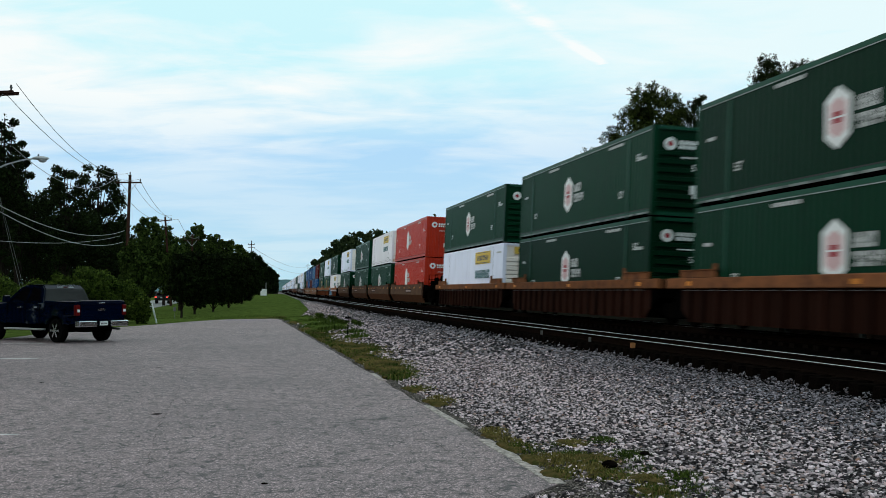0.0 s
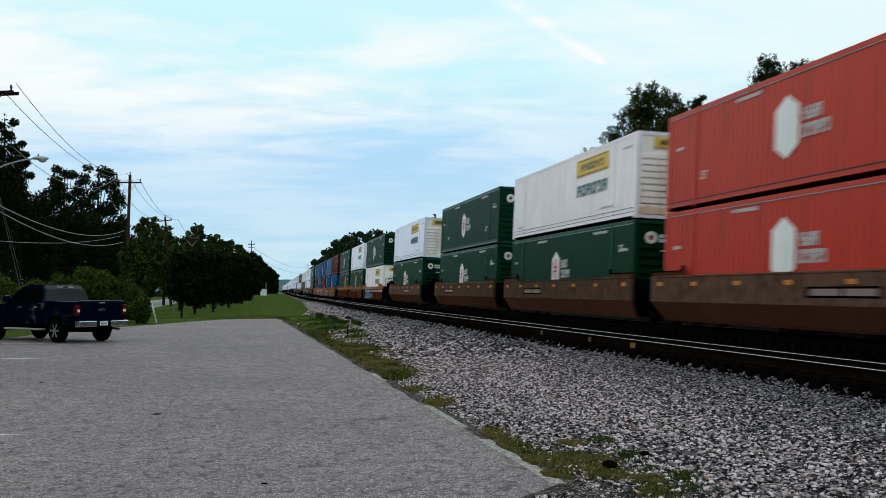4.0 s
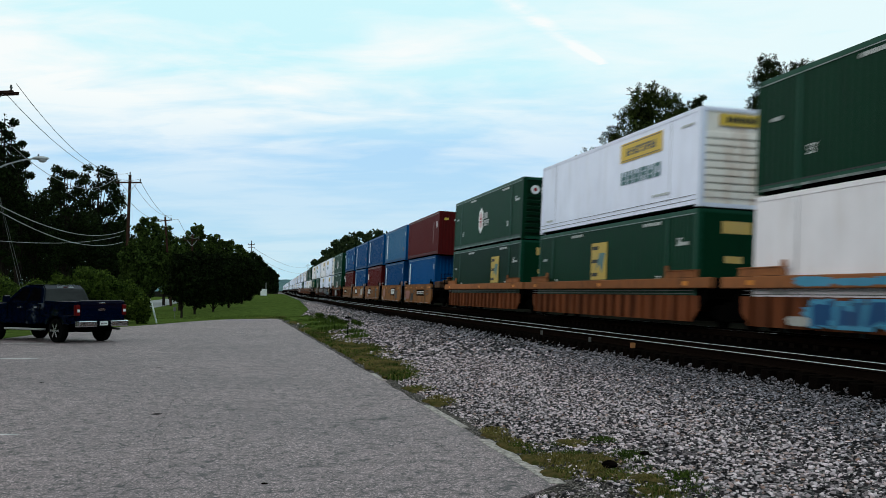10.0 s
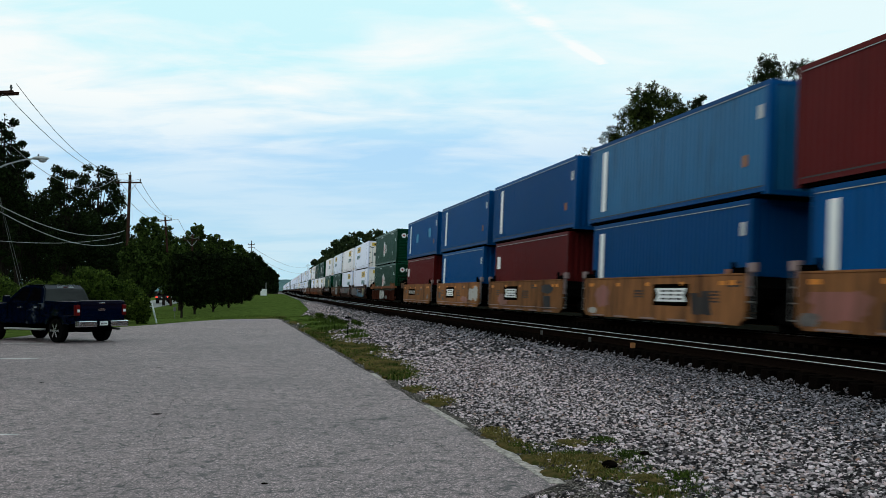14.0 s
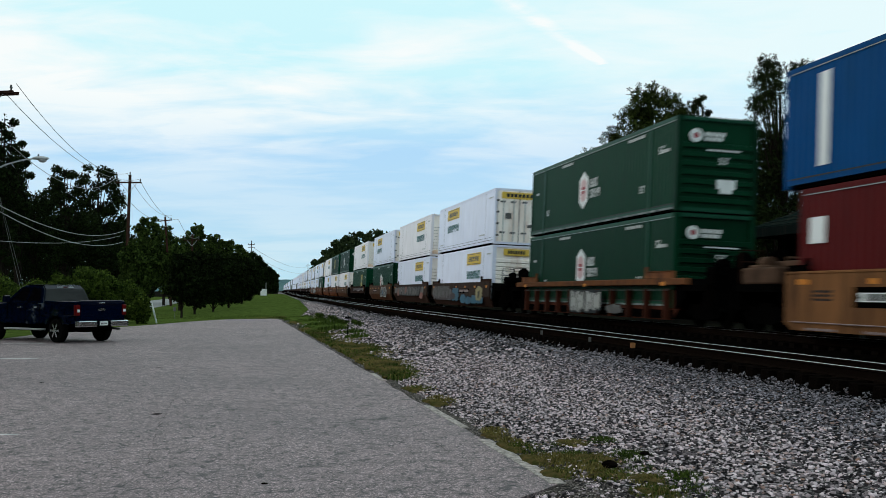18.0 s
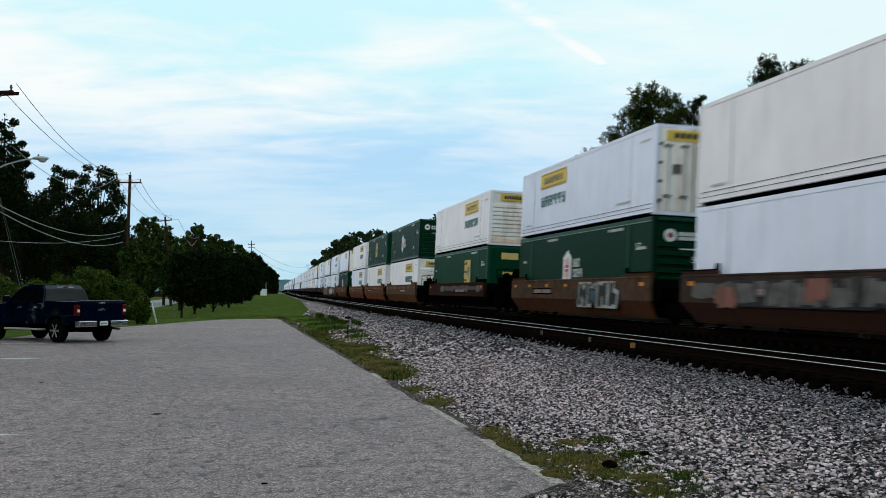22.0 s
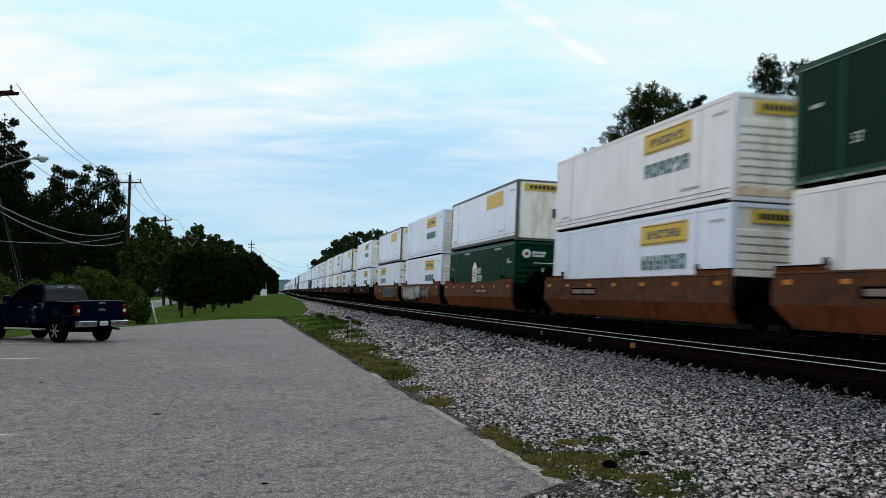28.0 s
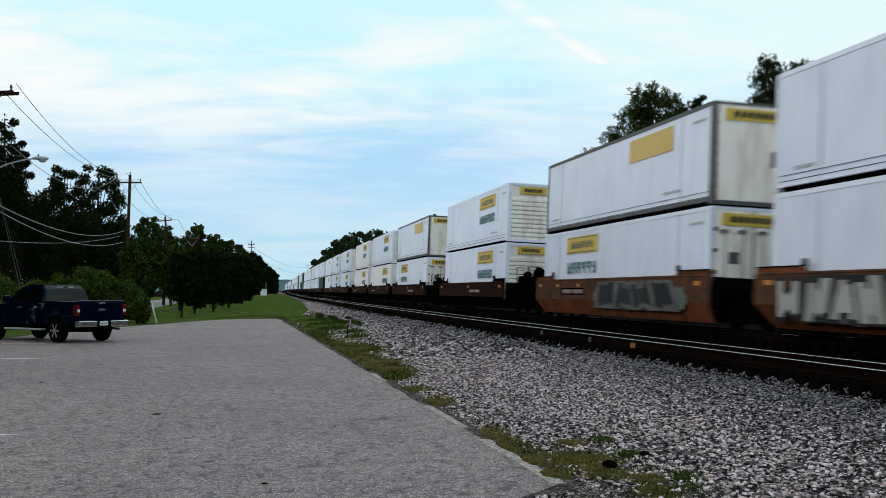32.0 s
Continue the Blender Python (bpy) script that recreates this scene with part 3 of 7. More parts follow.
def build_ground():
    bm = bmesh.new()
    lim = 3000
    for x0, x1, y0, y1 in ((-lim, lim, -600, 3000),):
        vs = [bm.verts.new(p) for p in ((x0, y0, -0.06), (x1, y0, -0.06), (x1, y1, -0.06), (x0, y1, -0.06))]
        bm.faces.new(vs)
    tagged(part("ground", bm, SOIL), "flat weedy ground around the railway", kind="structure")
    ys = [-30, -5, 0, 4, 8, 12, 18, 26, 36, 46, 54]
    # far edge runs obliquely from the truck's side to the ballast
    bm = bmesh.new()
    wob = lambda y: 0.10 * noise.noise((y * 0.6, 3.0, 0)) + 0.05 * noise.noise((y * 2.3, 9.0, 0))
    near = [(-6.0, -30), (-5.0, -6.0), (-3.2, 3.5), (-1.2, 7.2), (0.1, 8.55), (0.62, 9.05)]
    side = [(edge_x(y) - 0.05 + wob(y), y) for y in np.linspace(9.7, 66.5, 120)]
    far = [(-10.6, 67.0), (-13.2, 65.0), (-14.3, 60.0), (-14.9, 54.6), (-15.6, 51.0), (-16.2, 42.5), (-16.0, 38.6), (-24.0, 36.0), (-24.0, -30.0)]
    vs = [bm.verts.new((x, y, 0.0)) for x, y in near + side + far]
    top = bm.faces.new(vs)
    ext = bmesh.ops.extrude_face_region(bm, geom=[top])
    for v in ext["geom"]:
        if isinstance(v, bmesh.types.BMVert):
            v.co.z = -0.05
    bmesh.ops.triangulate(bm, faces=bm.faces[:])
    tagged(part("car_park", bm, ASPHALT), "worn grey asphalt car park with cracks", kind="structure")

    # ballast bed of both tracks: up from the car park's edge, over the tracks, and down behind
    st = [-60, -30, -10, 0, 5, 8, 11, 14, 18, 24, 32, 45, 60, 66, 70, 75, 82, 92, 105, 120, 150, 200, 280, 400, 600, 900, 1400, 2200]

    def bed(y):
        pts = bed_profile(y)
        return pts
    strip("dusty_edge", DUST, st, lambda y: bed(y)[:3], "brown dusty grit along the asphalt edge")
    strip("ballast_shoulder", GRAVEL, st, lambda y: bed(y)[2:5], "grey crushed stone slope between asphalt and track")
    # both sheets get their shade from the near-black colour
    strip("track_bed", SHADE_BED, st, lambda y: bed(y)[4:12], "ballast bed under both tracks, blackened for the train's shade")
    strip("ballast_shoulder", SHADE_BED, st, lambda y: bed(y)[11:], "crushed stone slope behind the tracks, coloured dark for shade")

    # grass round the car park and beyond it, rising a little
    bm = bmesh.new()
    rows = []
    for y in np.linspace(20, 300, 76):
        f = line_x(y)
        row = []
        for k in range(24):
            x = -90 + (f - (bed_width(y) - 0.25 if y > 66 else 8.7) + 90) * k / 23
            rise = min(1.0, max(0, (y - 72) / 60.0)) * min(1.0, max(0.0, (x - road_x(y) - 4) / 8.0))
            row.append(bm.verts.new((x, y, -0.015 + (0.45 + 0.35 * min(1.0, max(0.0, (y - 130) / 85))) * rise + 0.08 * rise * noise.noise((x * 0.2, y * 0.2, 0)))))
        rows.append(row)
    for a, b in zip(rows, rows[1:]):
        for k in range(23):
            bm.faces.new((a[k], a[k + 1], b[k + 1], b[k]))
    tagged(part("grass_verge", bm, GRASS), "mown green grass verge beyond the car park", kind="structure")


build_ground()


# ---- tracks ----
RAIL_PROFILE = [(-0.065, -0.17), (0.065, -0.17), (0.065, -0.158), (0.012, -0.14), (0.012, -0.045), (0.035, -0.035), (0.035, -0.004), (-0.035, -0.004), (-0.035, -0.035), (-0.012, -0.045), (-0.012, -0.14), (-0.065, -0.158)]


def build_rail(name, where, x, label):
    ss = [-60, -30, -10] + list(np.arange(0, 60, 2.0)) + list(np.arange(60, 300, 10.0)) + list(np.arange(300, 2200, 60.0))
    owner = thing(name, label, "rail", kind="structure")
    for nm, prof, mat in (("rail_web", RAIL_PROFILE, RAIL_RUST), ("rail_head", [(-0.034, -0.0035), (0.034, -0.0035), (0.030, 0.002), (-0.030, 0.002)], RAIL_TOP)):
        bm = bmesh.new()
        rows = []
        for s in ss:
            m = where(s)
            rows.append([bm.verts.new(m @ Vector((x + u, 0, v))) for u, v in prof])
        n = len(prof)
        for a, b in zip(rows, rows[1:]):
            for k in range(n):
                bm.faces.new((a[k], a[(k + 1) % n], b[(k + 1) % n], b[k]))
        part(nm, bm, mat, owner, "polished bright running surface" if nm == "rail_head" else "")
    return owner


for where in (near_track, train_track):
    for x in (-0.7525, 0.7525):
        build_rail("rail", where, x, "rusty steel rail with a polished head")



def build_ties():
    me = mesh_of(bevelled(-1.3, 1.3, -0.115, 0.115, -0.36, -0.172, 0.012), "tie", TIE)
    plate = bmesh.new()
    for x in (-0.7525, 0.7525):
        box(plate, x - 0.18, x + 0.18, -0.09, 0.09, -0.171, -0.160)
    plate = mesh_of(plate, "tie_plate", RAIL_RUST)
    for where, count in ((near_track, 230), (train_track, 60)):
        owner = thing("track_ties", "dark creosoted timber ties set in the ballast", "railway ties", kind="structure")
        for k in range(count):
            s = 4.0 + k * 0.535
            m = where(s) @ pose(random.uniform(-0.04, 0.04), 0, random.uniform(-0.012, 0.0), 0, 0, random.uniform(-0.8, 0.8))
            ob = part("tie", me, TIE, owner)
            ob.matrix_basis = m
            if k < 40 and where is near_track:
                ob = part("tie_plate", plate, RAIL_RUST, owner)
                ob.matrix_basis = m
        rest = bmesh.new()
        for k in range(count, count + 400):
            s = 4.0 + k * 0.535
            vs = box(rest, -1.3, 1.3, -0.115, 0.115, -0.36, -0.172)
            m = where(s)
            for v in vs:
                v.co = m @ v.co
        tagged(part("far_tie", rest, TIE, owner), kind="stuff")
    # a rust-orange anchor block on the near rail and pale clips
    for s, mat, size, lab in ((25.6, SPIKE, 0.05, "rust-orange rail anchor block"), (28.6, SEAM, 0.03, "pale rail clip"), (33.0, SEAM, 0.03, "pale rail clip")):
        y = s
        bm = bevelled(-size, size, -size * 0.9, size * 0.9, -0.03, 0.13 if size > 0.05 else 0.09, 0.012)
        ob = tagged(part("rail_anchor", bm, mat), lab + " on the tie end", "rail anchor")
        ob.matrix_basis = near_track(y) @ pose(-1.02, 0, -0.172 + 0.03)


build_ties()


# ---- loose stones of the ballast ----
def bed_z(x, y):
    p = bed_profile(y)
    return float(np.interp(x, [q[0] for q in p], [q[1] for q in p]))


def grass_width(y):
    """How far grass reaches from the asphalt's edge over the ballast."""
    return float(np.interp(y, (20, 23, 26, 28.5, 31.5, 34, 36.5, 40, 44, 48, 53, 58, 64, 74), (0.15, 0.9, 1.0, 0.5, 1.6, 1.1, 0.35, 0.5, 1.0, 2.6, 3.2, 2.7, 2.4, 2.4)))


def scatter_stones(name, count, y0, y1, size, label, bias=1.0, x_lo=0.0, x_hi=0.0):
    rng = np.random.default_rng(len(name) + count)
    base = np.array([(x, y, z) for x in (-1, 1) for y in (-1, 1) for z in (-1, 1)], float)
    quads = np.array([(0, 1, 3, 2), (4, 6, 7, 5), (0, 4, 5, 1), (2, 3, 7, 6), (0, 2, 6, 4), (1, 5, 7, 3)])
    kinds = ([], []), ([], [])
    quads = np.delete(quads, 4, 0)   # none sees their undersides
    tri = np.concatenate([quads[:, (0, 1, 2)], quads[:, (0, 2, 3)]])
    for k in range(count):
        y = y0 + (y1 - y0) * rng.random() ** bias
        f = line_x(y)
        lo = min(edge_x(y) + 0.12, f - 6.2) if y < 66 else f - bed_width(y) + 0.2
        u = rng.random()
        x = lo + (f - 4.08 - lo) * u
        if 20 < y < 74 and x < edge_x(y) + grass_width(y) * (0.75 + 0.35 * rng.random()) and rng.random() < 0.93:
            continue
        z = bed_z(x, y)
        r = size * (0.62 + 0.72 * rng.random() ** 1.8)
        if x < lo + 1.0 and rng.random() < 0.75 * (1 - (x - lo)):
            r *= 0.45
        p = base * rng.uniform(0.45, 1.0, (8, 3)) * np.array([1.15, rng.uniform(0.7, 1.05), rng.uniform(0.34, 0.66)]) * r
        q = Euler((rng.uniform(-0.4, 0.4), rng.uniform(-0.4, 0.4), rng.uniform(-3.1, 3.1))).to_matrix()
        p = p @ np.array(q).T
        # the darker stones become more frequent towards the rails
        V, F = kinds[1 if rng.random() < (u - 0.42) * 2.1 else 0]
        F.append(tri + 8 * len(V))
        V.append(p + (x, y, z + r * rng.uniform(0.0, 0.55)))
    for (V, F), mat, more in zip(kinds, (STONE, DARK_BALLAST), ("", " of a darker tone")):
        me = raw_mesh(name, np.concatenate(V), np.concatenate(F), mat)
        tagged(new(name, me), label + more, "ballast stones", kind="stuff")


scatter_stones("ballast_stones", 92000, 7.5, 27, 0.0195, "grey and white crushed ballast stones", 0.9)
scatter_stones("ballast_stones", 25000, 25, 60, 0.037, "grey crushed ballast stones along the track", 0.8)
scatter_stones("ballast_stones", 9000, 58, 140, 0.042, "grey crushed ballast stones further along the track", 0.8)


def corner_gravel():
    """Dark, fine gravel where the asphalt has broken away."""
    rng = np.random.default_rng(77)
    V, F = [], []
    base = np.array([(1, 0, 0), (-1, 0, 0), (0, 1, 0), (0, -1, 0), (0, 0, 1), (0, 0, -1)], float)
    tri = np.array([(0, 2, 4), (2, 1, 4), (1, 3, 4), (3, 0, 4), (2, 0, 5), (1, 2, 5), (3, 1, 5), (0, 3, 5)])
    n = 0
    for k in range(9000):
        x, y = rng.uniform(-0.4, 4.6), rng.uniform(7.2, 9.9)
        if x > edge_x(y) + 0.9 or (y > 9.4 and x < 1.2) or x < (y - 8.4) * 1.0:
            continue
        r = 0.018 + 0.03 * rng.random() ** 2
        p = base * rng.uniform(0.6, 1.0, (6, 1)) * r @ np.array(Euler(rng.uniform(-3, 3, 3)).to_matrix()).T
        V.append(p + (x, y, -0.03 + r * 0.4))
        F.append(tri + 6 * n)
        n += 1
    me = raw_mesh("corner_gravel", np.concatenate(V), np.concatenate(F), STONE)
    tagged(new("corner_gravel", me), "dark loose gravel at the broken asphalt corner", "gravel", kind="stuff")
    bm = bmesh.new()
    bm.faces.new([bm.verts.new(p) for p in ((-6, -10, -0.035), (9, -10, -0.035), (5.0, 12, -0.035), (-3, 12, -0.035))])
    tagged(part("gravel_bed", bm, GRAVEL), "bare gravel beside the asphalt", kind="structure")


corner_gravel()


def rock(name, x, y, z, r, mat, label):
    bm = bmesh.new()
    bmesh.ops.create_icosphere(bm, subdivisions=2, radius=r)
    for v in bm.verts:
        v.co *= 0.75 + 0.5 * noise.noise(v.co * (2.2 / r) + Vector((x, y, 0)))
        v.co.z *= 0.6
    ob = tagged(part(name, bm, mat), label, "stone")
    ob.matrix_basis = Matrix.Translation((x, y, z))


rock("dark_stone", 1.60, 10.3, 0.085, 0.095, TIE, "dark lump of coal-black stone on the gravel")
rock("dark_stone", 2.06, 11.0, 0.08, 0.07, TIE, "dark lump of coal-black stone on the gravel")


# ---- kerb strips along the asphalt ----
def build_kerbs():
    for y0, y1 in ((9.75, 12.6), (13.7, 16.3), (20.8, 22.6)):
        n = 14
        bm = bmesh.new()
        rows = []
        for k in range(n + 1):
            y = y0 + (y1 - y0) * k / n
            x = edge_x(y) + 0.006 * noise.noise((y * 3, 0, 5))
            w = (0.12 if y < 13 else 0.085) * (0.95 + 0.25 * noise.noise((y * 2.1, 4, 0)))
            rows.append([bm.verts.new(p) for p in ((x - w, y, 0.002), (x - w + 0.006, y, 0.009), (x + 0.03, y, 0.007), (x + 0.05, y, -0.05))])
        for a, b in zip(rows, rows[1:]):
            for j in range(3):
                bm.faces.new((a[j], a[j + 1], b[j + 1], b[j]))
        bm.faces.new(rows[0][::-1]), bm.faces.new(rows[-1])
        tagged(part("concrete_edging", bm, CONCRETE), "worn pale concrete edging flush with the asphalt", "kerb", "pieces of edging")


build_kerbs()


def build_markings():
    for pts in (((-6.05, 13.1), (-5.15, 13.1), (-5.17, 13.0), (-6.05, 12.98)), ((-12.6, 27.6), (-10.4, 27.6), (-10.4, 27.35), (-12.6, 27.3)), ((-14.6, 35.6), (-13.2, 35.6), (-13.2, 35.4), (-14.6, 35.4))):
        bm = bmesh.new()
        bm.faces.new([bm.verts.new((x, y, 0.004)) for x, y in pts])
        tagged(part("parking_line", bm, WHITE_LINE), "worn white painted parking line", kind="structure")
    # tarry spots and sticks lying on the asphalt
    for x, y, r in ((-4.05, 15.2, 0.075), (-7.6, 20.3, 0.06), (-6.4, 24.2, 0.09), (-1.62, 9.75, 0.03), (-0.45, 19.9, 0.05)):
        bm = bmesh.new()
        ring = [bm.verts.new((x + r * 1.5 * math.cos(a) * (0.7 + 0.5 * noise.noise((a, x, y))), y + r * math.sin(a), 0.004)) for a in np.linspace(0, 6.28, 14)[:-1]]
        top = bm.verts.new((x, y, 0.014))
        for k in range(13):
            bm.faces.new((ring[k], ring[(k + 1) % 13], top))
        tagged(part("tar_patch", bm, TIE), "black tar patch on the asphalt", "tar patch", "tar patches")


build_markings()


def crack_strip(bm, pts, w, seed):
    """A dark open crack: a thin uneven ribbon just over the asphalt."""
    rnd = random.Random(seed)
    fine = []
    for (x0, y0), (x1, y1) in zip(pts, pts[1:]):
        n = max(3, int(math.hypot(x1 - x0, y1 - y0) / 0.16))
        for k in range(n):
            t = k / n
            fine.append((x0 + (x1 - x0) * t + rnd.uniform(-0.016, 0.016), y0 + (y1 - y0) * t + rnd.uniform(-0.02, 0.02)))
    prev = None
    for k, (x, y) in enumerate(fine):
        q = w * rnd.uniform(0.3, 1.2) * (0.2 if k in (0, len(fine) - 1) else 1)
        a, b = bm.verts.new((x - q, y - q * 0.4, 0.003)), bm.verts.new((x + q, y + q * 0.4, 0.003))
        if prev:
            bm.faces.new((prev[0], prev[1], b, a))
        prev = (a, b)


def build_cracks():
    bm = bmesh.new()
    crack_strip(bm, [(-11.0, 50.0), (-8.6, 37.0), (-6.25, 26.3), (-4.6, 18.6), (-3.6, 13.5), (-2.9, 10.5)], 0.0045, 1)
    tagged(part("paving_seam", bm, CRACK), "long dark paving seam across the asphalt", kind="structure")
    bm = bmesh.new()
    rnd = random.Random(12)
    for k in range(60):
        y = rnd.uniform(8.0, 48)
        x = rnd.uniform(-0.36 * y, min(edge_x(y) - 0.6, 0.5))
        pts = [(x, y)]
        a = rnd.choice((0.0, 0.2, -0.3, 1.4, 1.7)) + rnd.uniform(-0.4, 0.4)
        for _ in range(rnd.randint(2, 5)):
            a += rnd.uniform(-0.7, 0.7)
            d = rnd.uniform(0.25, 0.8) * (1 + y / 30)
            q = (pts[-1][0] + d * math.cos(a), pts[-1][1] + d * math.sin(a))
            if q[0] > edge_x(q[1]) - 0.3 or q[1] < 7.5:
                break
            pts.append(q)
        if len(pts) > 1:
            crack_strip(bm, pts, 0.004 + 0.0001 * y, k)
    tagged(part("asphalt_cracks", bm, CRACK), "fine dark cracks in the asphalt", "cracks", kind="stuff")


build_cracks()


def build_moss():
    """Low olive mats of moss and dead grass on the gravel beside the asphalt."""
    dry = []
    for px, py, rx, ry in ((905, 792, 0.16, 0.5), (950, 815, 0.2, 0.5), (985, 838, 0.2, 0.35), (1050, 818, 0.34, 0.5), (1080, 845, 0.25, 0.3), (1145, 855, 0.22, 0.3), (1160, 876, 0.25, 0.22), (1010, 790, 0.2, 0.35), (870, 772, 0.12, 0.4), (775, 713, 0.25, 0.7), (680, 652, 0.55, 1.6), (655, 642, 0.35, 1.2), (650, 624, 0.7, 1.9), (615, 615, 0.6, 1.8), (590, 600, 0.6, 2.4), (560, 585, 0.8, 3.2), (540, 572, 1.1, 4.0), (520, 562, 1.2, 5.0), (735, 690, 0.25, 0.7)):
        y = CAM_Z * 1889.5 / (py - 514.5)
        x = spot(px, y)
        bm = bmesh.new()
        c = bm.verts.new((0, 0, 0.012))
        rings = []
        for q, z in ((0.45, 0.012), (0.8, 0.006), (1.0, -0.02)):
            ring = []
            for k in range(18):
                a = k * math.pi / 9
                f = q * (0.8 + 0.45 * noise.noise((math.cos(a) * 1.7 + x, math.sin(a) * 1.7 + y, q)))
                ring.append(bm.verts.new((rx * f * math.cos(a) - 0.199 * ry * f * math.sin(a), ry * f * math.sin(a), z)))
            rings.append(ring)
        for k in range(18):
            bm.faces.new((c, rings[0][k], rings[0][(k + 1) % 18]))
            for a, b in zip(rings, rings[1:]):
                bm.faces.new((a[k], b[k], b[(k + 1) % 18], a[(k + 1) % 18]))
        ob = tagged(part("moss_patch", bm, MOSS), "low olive-brown patch of moss and dead grass", "moss", "moss patches along the asphalt")
        ob.matrix_basis = Matrix.Translation((x, y, max(0.0, bed_z(x, y)) + 0.012))
        dry.append((x, y, max(rx, ry / 1.6) * 0.95, int(900 + 500 * ry)))
    blades("dry_turf", dry, DRY, "thin dry turf on the mossy patches", 35, 0.046, 0.006)
    blades("green_turf", dry[:8:2] + dry[10::2] + [(x + 0.35, y + 0.1, r, n) for x, y, r, n in dry[1:8:2]], BLADE, "thin green turf on the mossy patches", 36, 0.05, 0.005)


# ---- foliage ----
def leaf_cloud(lobes, count, size, seed, star=False):
    """Folded leaf clumps in and on ellipsoid lobes (centre, radii)."""
    rng = np.random.default_rng(seed)
    w = np.array([r[0] * r[1] * r[2] for _, r in lobes]) ** (2 / 3)
    pick = rng.choice(len(lobes), count, p=w / w.sum())
    c = np.array([l[0] for l in lobes])[pick]
    r = np.array([l[1] for l in lobes])[pick]
    d = rng.normal(size=(count, 3))
    d /= np.linalg.norm(d, axis=1)[:, None]
    rad = np.minimum(rng.random(count) ** 0.5 * (1 + 0.16 * rng.normal(size=count)), 0.98 + 0.12 * rng.random(count))
    p = c + d * r * rad[:, None]
    sz = size * rng.uniform(0.55, 1.35, count)
    u = rng.normal(size=(count, 3))
    u /= np.linalg.norm(u, axis=1)[:, None]
    v = np.cross(u, rng.normal(size=(count, 3)))
    v /= np.linalg.norm(v, axis=1)[:, None]
    n = np.cross(u, v)
    s = sz[:, None]
    if star:   # leaflets spread like fingers from one stalk
        turn = np.arange(5) * 1.15 - 2.3
        V, F = [], []
        for k, a in enumerate(turn):
            e, f = u * math.cos(a) + v * math.sin(a), v * math.cos(a) - u * math.sin(a)
            V.append(np.stack([p, p + e * s * 0.6 + f * s * 0.22 + n * s * 0.12, p + e * s, p + e * s * 0.6 - f * s * 0.22 + n * s * 0.12], 1))
        V = np.stack(V, 1).reshape(-1, 3)
        i = np.arange(count * 5)[:, None] * 4
        return V, np.concatenate([i + (0, 1, 2), i + (0, 2, 3)], 0)
    V = np.stack([p - u * s, p - v * s * 0.62 + n * s * 0.22, p + u * s, p + v * s * 0.62 + n * s * 0.22], 1).reshape(-1, 3)
    i = np.arange(count)[:, None] * 4
    F = np.concatenate([i + (0, 1, 2), i + (0, 2, 3)], 0)
    return V, F


def make_lobes(h, r, base, rng, n, narrow=0.0):
    """Lobes over an egg-shaped crown: round on top, uneven outline."""
    out = []
    half = (h - base) / 2
    for k in range(n):
        up = -0.85 + 1.75 * (k + rng.uniform(0.2, 0.8)) / n
        ring = math.sqrt(max(0.0, 1 - min(1.0, abs(up)) ** 2))
        ring = (ring * 0.85 + 0.15) * (1 - narrow * max(0.0, up))
        a = k * 2.4 + rng.uniform(-0.4, 0.4)
        q = rng.uniform(0.40, 0.80)
        lr = r * rng.uniform(0.26, 0.44) * min(1.0, (20 / n) ** 0.2) * (1 - 0.25 * max(0, up))
        lz = min(lr * rng.uniform(0.6, 0.95), half * 0.5)
        z = min(base + half * (1 + up * 0.92), h - lz)
        out.append(((r * q * ring * math.cos(a), r * q * ring * math.sin(a), z), (lr, lr, lz)))
    out.append(((0, 0, base + half), (r * 0.66, r * 0.66, half * 0.82)))
    return out


def build_tree(x, y, z0, h, r, base, leaves, size, seed, label, mat=None, name="tree", group="", lean=0.0, sparse=False, n=14, star=False):
    rng = random.Random(seed)
    root = thing(name, label, "tree" if name == "tree" else "bush", group, m=Matrix.Translation((x, y, z0)))
    lobes = make_lobes(h, r, base, rng, n)
    bm = bmesh.new()
    tr = max(0.06, 0.018 * h)
    mid = Vector((lean * 0.4, 0, base + (h - base) * 0.35))
    rod(bm, (0, 0, -0.1), mid, tr, tr * 0.62, 10)
    rod(bm, mid, (lean, 0, h * (0.80 if star else 0.93)), tr * 0.62, tr * 0.12, 8)
    part("trunk", bm, BARK, root)
    for c, lr in lobes[:-1]:
        bm = bmesh.new()
        zz = max(base * 0.6, c[2] - 0.28 * h)
        rod(bm, (0, 0, min(zz, mid.z)), (c[0], c[1], c[2]), tr * 0.3, tr * 0.08, 6)
        part("limb", bm, BARK, root)
    if sparse:
        lobes = [(c, tuple(q * 1.0 for q in lr)) for c, lr in lobes[:-1]] + [((0, 0, h * 0.45), (r * 0.45, r * 0.45, h * 0.22))]
    V, F = leaf_cloud(lobes, leaves, size, seed, star)
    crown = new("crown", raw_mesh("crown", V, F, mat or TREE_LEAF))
    crown.parent = root
    return root


def spot(px, depth):
    return (px - 784) / 1889.5 * depth


def top(py, depth):
    return CAM_Z + (514.5 - py) / 1889.5 * depth


